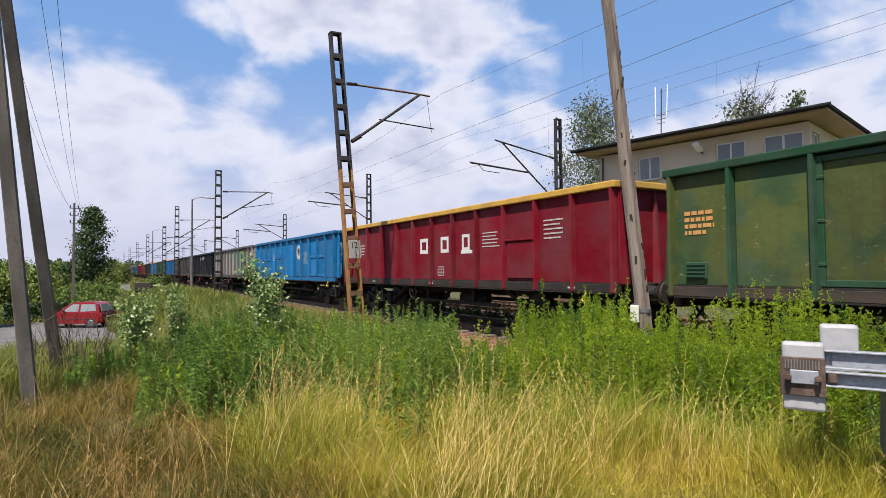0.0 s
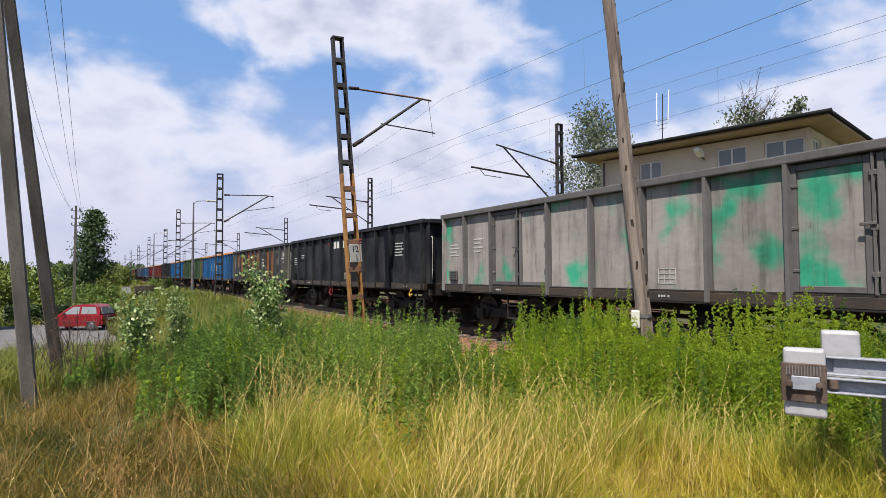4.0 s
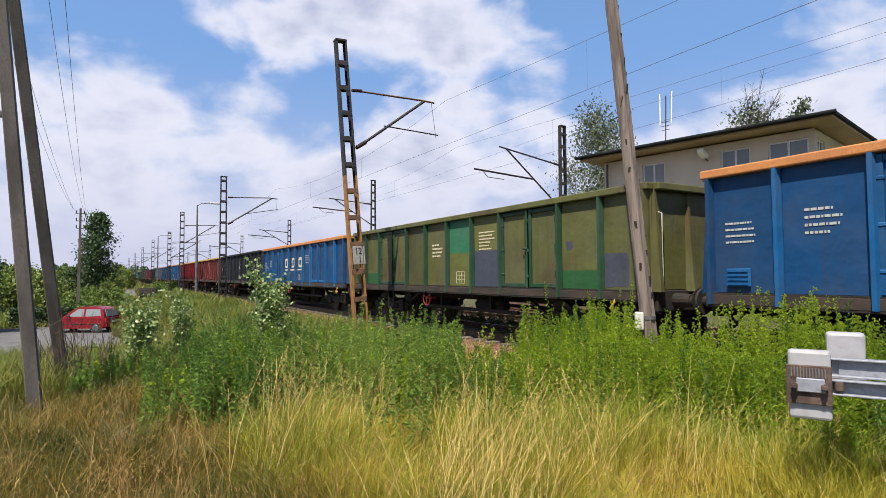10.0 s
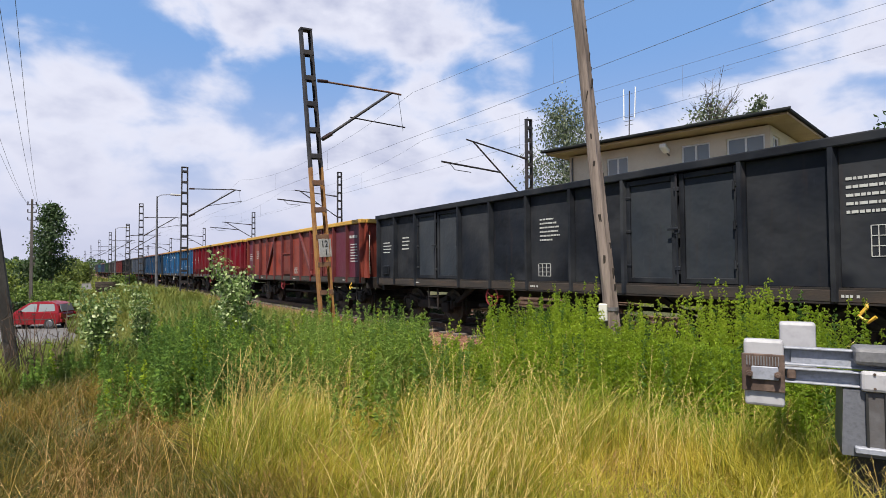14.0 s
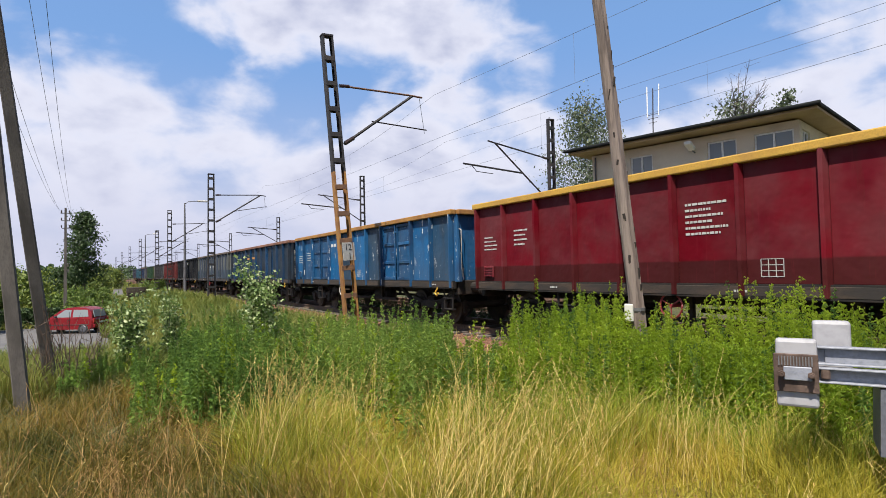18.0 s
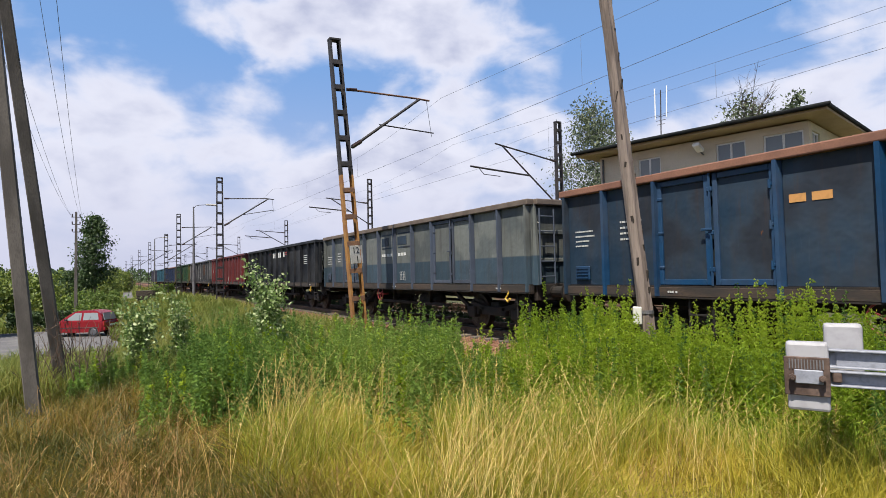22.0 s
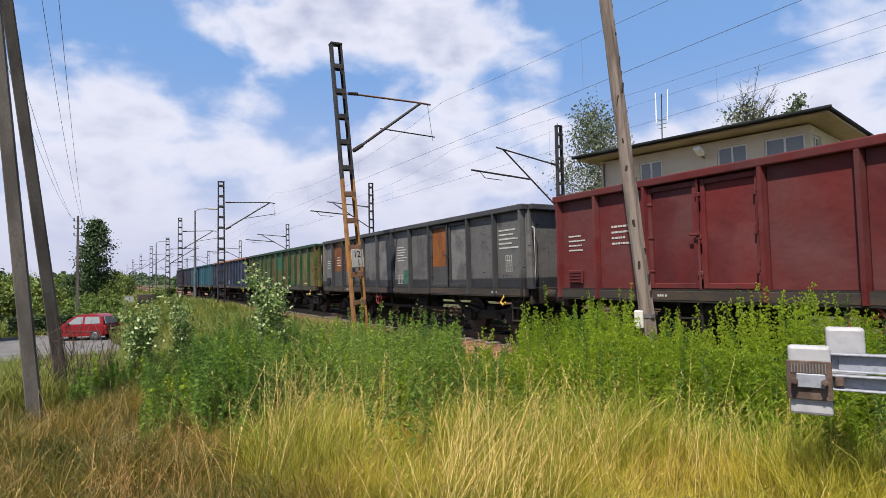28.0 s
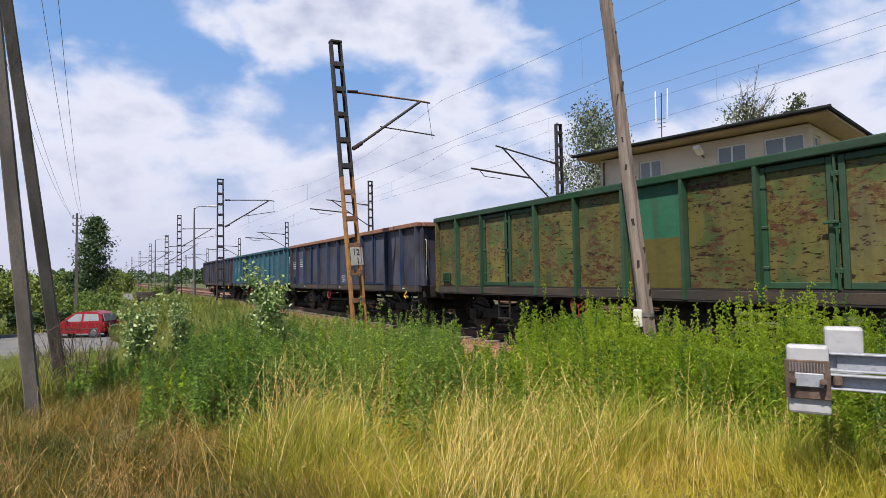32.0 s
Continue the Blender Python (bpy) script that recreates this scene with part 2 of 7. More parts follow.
def plain(name, colour, rough=0.5, metal=0.0):
    m, nodes, links, bsdf = principled(name)
    vec = coords(nodes, links, 13.0)
    g = noise_tex(nodes, links, vec, 14.0, 4.0)
    links.new(mix_rgb(nodes, links, ramp(nodes, links, g, 0.4, 0.8), colour, tuple(c * 0.78 for c in colour)), bsdf.inputs["Base Color"])
    bsdf.inputs["Roughness"].default_value, bsdf.inputs["Metallic"].default_value = rough, metal
    return m


def glass_material(name):
    m, nodes, links, bsdf = principled(name)
    bsdf.inputs["Base Color"].default_value = (0.19, 0.21, 0.22, 1)
    bsdf.inputs["Roughness"].default_value = 0.06
    bsdf.inputs["IOR"].default_value = 1.5
    return m


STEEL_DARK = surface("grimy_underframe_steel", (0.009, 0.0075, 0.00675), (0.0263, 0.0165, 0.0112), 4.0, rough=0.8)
WHEEL = surface("wheel_steel", (0.0375, 0.03, 0.0263), (0.075, 0.0525, 0.0375), 6.0, rough=0.55, metal=0.5)
RAIL = surface("rail_steel", (0.0825, 0.045, 0.03), (0.15, 0.0975, 0.0675), 8.0, rough=0.6, metal=0.3)
SLEEPER = surface("concrete_sleeper", (0.12, 0.0975, 0.0825), (0.075, 0.06, 0.045), 5.0, rough=0.9)
BALLAST = surface("ballast_stone", (0.15, 0.069, 0.04), (0.215, 0.112, 0.068), 2.0, rough=0.95)
WHITE_MARK = plain("white_stencil_paint", (0.413, 0.413, 0.398), 0.7)
WHITE_LETTER = plain("white_lettering_paint", (0.54, 0.54, 0.525), 0.7)
CREAM_MARK = plain("cream_lettering_paint", (0.585, 0.51, 0.345), 0.7)
RED_MARK = plain("red_lettering_paint", (0.375, 0.0375, 0.0375), 0.6)
ORANGE_MARK = plain("orange_stencil_paint", (0.488, 0.24, 0.075), 0.7)
RED_WHEEL = plain("red_handwheel_paint", (0.21, 0.0225, 0.0263), 0.5)
YELLOW = plain("yellow_paint", (0.562, 0.345, 0.0375), 0.5)
HANDRAIL = plain("white_handrail_paint", (0.525, 0.51, 0.465), 0.5)
MAST_BLACK = surface("black_mast_steel", (0.0165, 0.015, 0.0165), (0.0375, 0.03, 0.0263), 3.0, rough=0.65)
MAST_ORANGE = surface("orange_primer_mast_steel", (0.345, 0.173, 0.045), (0.225, 0.0975, 0.0338), 4.0, rough=0.75)
MAST_RUST = surface("rusty_mast_steel", (0.128, 0.0638, 0.0375), (0.195, 0.0975, 0.045), 4.0, rough=0.8)
MAST_GREY = surface("grey_mast_steel", (0.12, 0.12, 0.128), (0.0675, 0.06, 0.06), 3.0, rough=0.7)
WIRE = plain("overhead_wire", (0.14, 0.15, 0.17), 0.5, 0.4)
INSULATOR = plain("brown_porcelain", (0.035, 0.02, 0.016), 0.3)
CONCRETE = surface("weathered_concrete", (0.12, 0.105, 0.0915), (0.0638, 0.0547, 0.0473), 3.0, rough=0.9, grain=60, relief=0.35, stretch=(1, 1, 0.4))
TIMBER = surface("grey_weathered_timber", (0.205, 0.162, 0.138), (0.095, 0.072, 0.06), 6.0, 0.42, 0.62, rough=0.9, grain=26, relief=0.9, stretch=(1.6, 1.6, 0.18))
SPLIT_DARK = plain("dark_split_wood", (0.022, 0.016, 0.012), 0.95)
TIMBER_DARK = surface("tarred_timber", (0.0525, 0.0413, 0.0338), (0.0975, 0.075, 0.06), 5.0, rough=0.9)
WALL_BEIGE = surface("beige_render", (0.66, 0.58, 0.45), (0.59, 0.51, 0.39), 0.8, rough=0.9, grain=80)
WALL_CREAM = surface("cream_render", (0.66, 0.60, 0.43), (0.57, 0.51, 0.36), 0.7, rough=0.9, grain=80)
ROOF_DARK = surface("dark_roofing_felt", (0.010, 0.012, 0.013), (0.018, 0.020, 0.020), 1.5, rough=0.75)
ROOF_DARK.node_tree.nodes["Principled BSDF"].inputs["Specular IOR Level"].default_value = 0.12
SOFFIT = surface("ochre_soffit_render", (0.43, 0.33, 0.21), (0.36, 0.27, 0.17), 0.8, rough=0.9, grain=80)
LAMP_WHITE = plain("white_lamp_housing", (0.78, 0.78, 0.76), 0.4)
WINDOW_FRAME = plain("white_window_frame", (0.72, 0.72, 0.70), 0.5)
GLASS = glass_material("window_glass")

# ---- geometry helpers ----
def add_box(bm, c, s, bevel=0.0, m=None):
    """A box of size s round c, edges rounded by bevel."""
    verts = bmesh.ops.create_cube(bm, size=1.0)["verts"]
    for v in verts:
        v.co = Vector((v.co.x * s[0], v.co.y * s[1], v.co.z * s[2]))
    if bevel:
        edges = list({e for v in verts for e in v.link_edges})
        made = bmesh.ops.bevel(bm, geom=edges, offset=bevel, segments=2 if bevel > 0.015 else 1, affect="EDGES", profile=0.5)
        verts = list({v for f in made["faces"] for v in f.verts} | {v for v in verts if v.is_valid})
    mat = Matrix.Translation(c) @ (m if m is not None else Matrix())
    for v in verts:
        v.co = mat @ v.co
    return verts


def add_rod(bm, a, b, r, r2=None, sides=8, caps=True):
    """A round bar from a to b, r at a and r2 at b."""
    a, b = Vector(a), Vector(b)
    d = b - a
    rot = d.to_track_quat("Z", "Y").to_matrix().to_4x4()
    m = Matrix.Translation((a + b) / 2) @ rot
    return bmesh.ops.create_cone(bm, cap_ends=caps, segments=sides, radius1=r, radius2=r if r2 is None else r2, depth=d.length, matrix=m)["verts"]


def add_tube(bm, pts, r, sides=6):
    """A bent bar through the points."""
    pts = [Vector(p) for p in pts]
    rings = []
    for i, p in enumerate(pts):
        d = (pts[min(i + 1, len(pts) - 1)] - pts[max(i - 1, 0)]).normalized()
        q = d.to_track_quat("Z", "Y")
        rings.append([bm.verts.new(p + q @ Vector((math.cos(k * 2 * math.pi / sides) * r, math.sin(k * 2 * math.pi / sides) * r, 0))) for k in range(sides)])
    for a, b in zip(rings, rings[1:]):
        for k in range(sides):
            bm.faces.new((a[k], a[(k + 1) % sides], b[(k + 1) % sides], b[k]))
    bm.faces.new(rings[0][::-1])
    bm.faces.new(rings[-1])


def add_prism(bm, outline, lo, hi, axis=2):
    """An outline (two coordinates) drawn out along an axis from lo to hi."""
    def at(p, h):
        v = list(p)
        v.insert(axis, h)
        return bm.verts.new(v)
    a, b = [at(p, lo) for p in outline], [at(p, hi) for p in outline]
    n = len(outline)
    for i in range(n):
        bm.faces.new((a[i], a[(i + 1) % n], b[(i + 1) % n], b[i]))
    bm.faces.new(a[::-1])
    bm.faces.new(b)


def to_mesh(name, bm, smooth=False):
    bmesh.ops.recalc_face_normals(bm, faces=bm.faces)
    me = bpy.data.meshes.new(name)
    bm.to_mesh(me)
    bm.free()
    if smooth:
        me.polygons.foreach_set("use_smooth", [True] * len(me.polygons))
    me.materials.append(None)
    return me


def place(name, me, material, parent=None, m=None, label=""):
    """One object on a mesh that others may share, with a material of its own."""
    ob = new(name, me)
    ob.material_slots[0].link = "OBJECT"
    ob.material_slots[0].material = material
    if parent is not None:
        ob.parent = parent
    if m is not None:
        ob.matrix_basis = m
    if label:
        ob["label"] = label
    return ob


def part(name, bm, material, parent, label="", m=None, smooth=False):
    return place(name, to_mesh(name, bm, smooth), material, parent, m, label)


def thing(name, m, label, category, group="", kind=""):
    ob = new(name)
    ob.empty_display_size = 0.2
    ob.matrix_basis = m
    return tagged(ob, label, category, group, kind)


def arrays_mesh(name, verts, faces, sizes=None):
    """A mesh from numpy arrays of vertices and equal-sided faces."""
    me = bpy.data.meshes.new(name)
    n, k = faces.shape
    me.vertices.add(len(verts))
    me.vertices.foreach_set("co", np.ascontiguousarray(verts, dtype=np.float32).ravel())
    me.loops.add(n * k)
    me.loops.foreach_set("vertex_index", np.ascontiguousarray(faces, dtype=np.int32).ravel())
    me.polygons.add(n)
    me.polygons.foreach_set("loop_start", np.arange(0, n * k, k, dtype=np.int32))
    me.update(calc_edges=True)
    me.materials.append(None)
    return me

# ---- ground and track ----
TRACK_X = 9.25          # centre line of the train's track; the rail heads are at z = 0
TRACK2_X = 13.6


def smooth(v, a, b):
    t = np.clip((v - a) / (b - a), 0, 1)
    return t * t * (3 - 2 * t)


def ground_z(x, y):
    """Height of the ground: the railway bank, the verge by the camera and the lower road."""
    x, y = np.asarray(x, dtype=float), np.asarray(y, dtype=float)
    low = smooth(y, 7, 30) * smooth(1.0 * smooth(y, 42, 60) + 4.0 * smooth(y, 62, 100) - x, -5.6, -1.2)
    low = np.maximum(low, smooth(-x, 2.5, 10) * smooth(y, -2, 14))
    z = -0.22 - 1.5 * low * (1 - smooth(x, 5.9, 6.9))
    z = z - 0.28 * smooth(x, 5.0, 6.5) * (1 - smooth(x, 14.5, 17.0)) 
    bumpy = 0.05 * np.sin(x * 1.7 + y * 0.6) * np.sin(y * 1.3 - x * 0.4)
    return z + bumpy * (1 - smooth(x, 5.0, 6.0)) * (1 - smooth(y, 30, 60))


def lane_x(y):
    """Middle of the lane that runs off beside the railway."""
    return 3.28 + 0.0314 * (y - 107)


def grid_mesh(name, xs, ys, zfun):
    gx, gy = np.meshgrid(xs, ys)
    verts = np.stack([gx.ravel(), gy.ravel(), zfun(gx, gy).ravel()], 1)
    nx, ny = len(xs), len(ys)
    i = np.arange((ny - 1) * (nx - 1))
    r, c = i // (nx - 1), i % (nx - 1)
    a = r * nx + c
    me = arrays_mesh(name, verts, np.stack([a, a + 1, a + nx + 1, a + nx], 1))
    me.polygons.foreach_set("use_smooth", [True] * len(me.polygons))
    return me


def ground_material():
    m, nodes, links, bsdf = principled("verge_soil_and_thatch")
    c = nodes.new("ShaderNodeTexCoord")
    v = c.outputs["Object"]
    col = mix_rgb(nodes, links, ramp(nodes, links, noise_tex(nodes, links, v, 0.5, 5.0), 0.35, 0.65), (0.045, 0.06, 0.015), (0.075, 0.072, 0.02))
    col = mix_rgb(nodes, links, ramp(nodes, links, noise_tex(nodes, links, v, 9.0, 5.0), 0.45, 0.7), col, (0.035, 0.026, 0.015))
    links.new(col, bsdf.inputs["Base Color"])
    bsdf.inputs["Roughness"].default_value = 0.95
    bump(nodes, links, noise_tex(nodes, links, v, 14.0, 5.0), bsdf, 0.8, 0.08)
    return m


SOIL = ground_material()
ASPHALT = surface("worn_asphalt", (0.10, 0.096, 0.10), (0.145, 0.14, 0.135), 0.7, rough=0.9, grain=50, jitter=0)


def build_ground():
    xs = np.concatenate([[-3500, -900, -300, -120, -60], np.arange(-40, -12, 4.0), np.arange(-12, 18, 0.5), np.arange(18, 60, 6.0), [80, 150, 400, 1200, 3500]])
    ys = np.concatenate([[-3500, -900, -300, -100, -40], np.arange(-24, -6, 3.0), np.arange(-6, 40, 0.5), np.arange(40, 140, 5.0), [180, 260, 500, 1200, 3800]])
    tagged(place("ground", grid_mesh("ground", xs, ys, ground_z), SOIL), "uneven grassy verge of soil and dry thatch", "ground", kind="structure")
    # ballast bed with loose stones
    bm = bmesh.new()
    out = [(6.9, -0.52), (7.5, -0.2), (19.6, -0.24), (20.4, -0.56)]
    add_prism(bm, [(x, z) for x, z in out], -70, 420, axis=1)
    bed = tagged(part("track_bed", bm, BALLAST, None), "reddish brown crushed stone ballast under the tracks", "track bed", kind="structure")
    rng = np.random.default_rng(5)
    n = 9000
    cx, cy = rng.uniform(6.7, 8.6, n), rng.uniform(-8, 34, n)
    cz = np.where(cx < 7.5, -0.52 + (cx - 6.9) / 0.6 * 0.32, -0.2)
    base = np.array([[1, 0, 0], [-1, 0, 0], [0, 1, 0], [0, -1, 0], [0, 0, 1], [0, 0, -1]], float)
    tri = np.array([[0, 2, 4], [2, 1, 4], [1, 3, 4], [3, 0, 4], [2, 0, 5], [1, 2, 5], [3, 1, 5], [0, 3, 5]])
    size = rng.uniform(0.02, 0.05, (n, 1, 1)) * rng.uniform(0.6, 1.3, (n, 6, 1))
    pts = base[None] * size + np.stack([cx, cy, np.maximum(cz, -0.5)], 1)[:, None] + rng.uniform(-0.012, 0.012, (n, 6, 3))
    me = arrays_mesh("ballast_stones", pts.reshape(-1, 3), (tri[None] + np.arange(n)[:, None, None] * 6).reshape(-1, 3))
    place("ballast_stones", me, BALLAST, bed)["kind"] = "stuff"
    # rails on both tracks
    prof = [(-0.07, -0.16), (0.07, -0.16), (0.07, -0.145), (0.012, -0.13), (0.012, -0.045), (0.036, -0.035), (0.036, 0.0), (-0.036, 0.0), (-0.036, -0.035), (-0.012, -0.045), (-0.012, -0.13), (-0.07, -0.145)]
    bm = bmesh.new()
    add_prism(bm, prof, -70, 420, axis=1)
    rail = to_mesh("rail", bm)
    bm = bmesh.new()
    add_box(bm, (0, 0, -0.21), (2.5, 0.26, 0.14), 0.02)
    sleeper = to_mesh("sleeper", bm)
    for cx, count in ((TRACK_X, 130), (TRACK2_X, 60)):
        track = thing("railway_track", pose(cx, 0, 0), "rusty steel rails on concrete sleepers in ballast", "railway track", "railway tracks", "structure")
        for s in (-1, 1):
            place("rail", rail, RAIL, track, pose(s * 0.7535, 0, 0))
        for k in range(count):
            place("sleeper", sleeper, SLEEPER, track, pose(0, -12 + k * 0.6, 0))
    # road: lower lane towards the horizon and the turning place by the parked car
    def slab(name, x0, x1, y0, y1, z):
        xs, ys = np.linspace(x0, x1, 5), np.linspace(y0, y1, 12)
        me = grid_mesh(name, xs, ys, lambda x, y: np.zeros_like(x) + z)
        return tagged(place(name, me, ASPHALT), "patched grey asphalt lane below the railway bank", "road", kind="structure")
    slab("road", -34, 0.6, 29, 44, -1.66)
    ys = np.linspace(100, 162, 14)
    me = arrays_mesh("road", np.concatenate([np.stack([lane_x(ys) + s, ys, np.full(14, -1.655)], 1) for s in (-0.9, 0.9)]), np.array([[k, k + 14, k + 15, k + 1] for k in range(13)]))
    tagged(place("road", me, ASPHALT), "narrow grey asphalt lane running off along the railway", "road", kind="structure")


build_ground()

# ---- goods train ----
PITCH, HALF, FLOOR, TOP = 14.04, 6.5, 1.0, 3.02
BAY = 13.0 / 12
# post positions from the rear end on wagons with two pairs of doors a side
POSTS = [0, 1.07, 2.185, 3.165, 4.145, 5.325, 6.5, 7.68, 8.855, 9.835, 10.815, 11.93, 13.0]
EVEN_POSTS = [k * BAY for k in range(13)]
SIDE = 1.45                     # half width at the plates


def train_y(t):
    """Rear end of the leading wagon along the track at t seconds; the train slows down."""
    c = (-1.5259745964e-06, 0.00019731015304, -0.0070336363645, 0.11966234424, -9.1580207662, 5.91)
    v = 0.0
    for k in c:
        v = v * t + k
    return v


MESH = {}


def shared(key, make):
    if key not in MESH:
        bm = bmesh.new()
        make(bm)
        MESH[key] = to_mesh(key, bm)
    return MESH[key]


def panel_mesh(bm):
    add_box(bm, (-0.002, 0, 0), (0.03, BAY - 0.10, 1.72), 0.006)


def hatch_mesh(bm):
    add_box(bm, (0, 0, 0.45), (0.035, BAY - 0.02, 0.80), 0.006)
    add_box(bm, (0, 0, -0.42), (0.03, BAY - 0.02, 0.86), 0.006)
    add_box(bm, (-0.035, 0, -0.40), (0.05, BAY - 0.16, 0.80), 0.012)
    add_box(bm, (-0.06, 0, 0.04), (0.06, BAY - 0.1, 0.05), 0.01)


def rib_mesh(bm):
    add_prism(bm, [(0.03, -0.05), (-0.03, -0.05), (-0.12, -0.028), (-0.12, 0.028), (-0.03, 0.05), (0.03, 0.05)], -1.02, 0.86, axis=2)


def brace_mesh(bm):
    add_box(bm, (-0.05, 0, 0), (0.09, 0.11, 2.1), 0.012, pose(0, 0, 0, 38))


def leaf_mesh(bm):
    w, h = BAY - 0.07, 1.66
    add_box(bm, (0.005, 0, 0), (0.04, w - 0.04, h - 0.04))


def door_frame_mesh(bm):
    w, h, t = BAY - 0.07, 1.66, 0.085
    for s in (-1, 1):
        add_box(bm, (-0.02, s * (w - t) / 2, 0), (0.07, t, h), 0.008)
        add_box(bm, (-0.018, 0, s * (h - t) / 2), (0.066, w - 2 * t - 0.004, t), 0.008)


def crossbar_mesh(bm):
    add_box(bm, (-0.026, 0, 0), (0.04, BAY - 0.28, 0.09), 0.01)


def hinge_mesh(bm):
    add_box(bm, (-0.04, 0, 0), (0.05, 0.16, 0.05), 0.01)
    add_rod(bm, (-0.06, 0.06, -0.06), (-0.06, 0.06, 0.06), 0.022)


def lock_mesh(bm):
    add_rod(bm, (-0.075, 0, -0.84), (-0.075, 0, 0.84), 0.02, sides=6)
    for z in (-0.6, -0.05, 0.6):
        add_box(bm, (-0.06, 0, z), (0.06, 0.09, 0.07), 0.01)
    add_box(bm, (-0.1, 0.06, 0.0), (0.025, 0.2, 0.04), 0.008)


def rim_mesh(bm):
    for s in (-1, 1):
        add_box(bm, (s * (SIDE + 0.03), 0, TOP - 0.065), (0.19, 13.06, 0.13), 0.02)
        add_box(bm, (0, s * (HALF + 0.02), TOP - 0.0651), (2.76, 0.22, 0.129), 0.02)


def frame_mesh(bm):
    for s in (-1, 1):
        add_box(bm, (s * (SIDE - 0.01), 0, FLOOR + 0.10), (0.09, 13.0, 0.20), 0.012)
        add_box(bm, (s * (SIDE + 0.03), 0, FLOOR + 0.012), (0.09, 13.0, 0.024))
        add_box(bm, (s * (SIDE + 0.03), 0, FLOOR + 0.188), (0.09, 13.0, 0.024))
        add_box(bm, (0, s * 6.46, FLOOR + 0.02), (2.7, 0.14, 0.36), 0.02)
        add_box(bm, (s * 0.28, 0, FLOOR - 0.06), (0.1, 12.8, 0.3), 0.02)
    for k in range(9):
        add_box(bm, (0, -5.2 + k * 1.3, FLOOR + 0.05), (2.8, 0.1, 0.16))
    # queen-post truss and brake rods under the floor
    for s in (-1, 1):
        add_box(bm, (s * 0.95, 0, FLOOR - 0.42), (0.09, 4.6, 0.09), 0.01)
        for e in (-1, 1):
            add_box(bm, (s * 0.95, e * 2.9, FLOOR - 0.2), (0.08, 0.09, 1.4), 0.0, pose(0, 0, 0, e * 62))
            add_box(bm, (s * 0.95, e * 1.2, FLOOR - 0.2), (0.08, 0.09, 0.45))


def floor_mesh(bm):
    add_box(bm, (0, 0, FLOOR + 0.16), (2.8, 12.9, 0.06))


def far_side_mesh(bm):
    add_box(bm, (SIDE, 0, 2.06), (0.035, 12.96, 1.70))
    for k in range(13):
        add_prism(bm, [(SIDE, -HALF + k * BAY - 0.075), (SIDE + 0.085, -HALF + k * BAY - 0.05), (SIDE + 0.085, -HALF + k * BAY + 0.05), (SIDE, -HALF + k * BAY + 0.075)], 1.2, 2.92)


def end_mesh(bm):
    add_box(bm, (0, 0, 0), (2.86, 0.04, 1.70), 0.006)


def end_bar_mesh(bm):
    add_box(bm, (0, -0.03, 0), (2.7, 0.05, 0.09), 0.012)


def end_post_mesh(bm):
    """A fin that deepens from the rim down to the floor."""
    foot = [bm.verts.new(p) for p in ((-0.08, 0.0, -0.88), (-0.04, -0.17, -0.88), (0.04, -0.17, -0.88), (0.08, 0.0, -0.88))]
    head = [bm.verts.new(p) for p in ((-0.04, 0.0, 0.86), (-0.025, -0.05, 0.86), (0.025, -0.05, 0.86), (0.04, 0.0, 0.86))]
    for j in range(4):
        bm.faces.new((foot[j], foot[(j + 1) % 4], head[(j + 1) % 4], head[j]))
    bm.faces.new(foot)
    bm.faces.new(head)


def buffer_mesh(bm):
    add_rod(bm, (0, 0, 0), (0, -0.34, 0), 0.13, 0.11, 14)
    add_rod(bm, (0, -0.34, 0), (0, -0.54, 0), 0.085, sides=12)
    add_rod(bm, (0, -0.54, 0), (0, -0.57, 0), 0.225, 0.21, 18)


def hook_mesh(bm):
    add_box(bm, (0, -0.12, 0), (0.1, 0.3, 0.14), 0.02)
    add_tube(bm, [(0, -0.25, 0), (0, -0.4, -0.05), (0, -0.45, -0.25), (0, -0.42, -0.4), (0, -0.36, -0.45)], 0.035)
    add_tube(bm, [(0.28, -0.02, -0.05), (0.3, -0.2, -0.2), (0.3, -0.35, -0.4), (0.3, -0.5, -0.45)], 0.028)


def bogie_mesh(bm):
    for s in (-1, 1):
        x = s * 1.0
        add_box(bm, (x, 0, 0.52), (0.12, 1.0, 0.22), 0.02)
        for e in (-1, 1):
            add_box(bm, (x, e * 0.66, 0.63), (0.12, 0.62, 0.12), 0.02, pose(0, 0, 0, e * 12))
            add_box(bm, (x, e * 0.9, 0.47), (0.2, 0.3, 0.28), 0.03)
            for k in (-1, 1):
                add_rod(bm, (x, e * 0.9 + k * 0.22, 0.42), (x, e * 0.9 + k * 0.22, 0.66), 0.06, sides=8)
    add_box(bm, (0, 0, 0.62), (2.0, 0.36, 0.22), 0.03)
    for e in (-1, 1):
        add_box(bm, (0, e * 1.25, 0.55), (2.1, 0.08, 0.12), 0.01)
        for s in (-1, 1):
            add_box(bm, (s * 0.755, e * 1.4, 0.48), (0.09, 0.08, 0.34), 0.01)


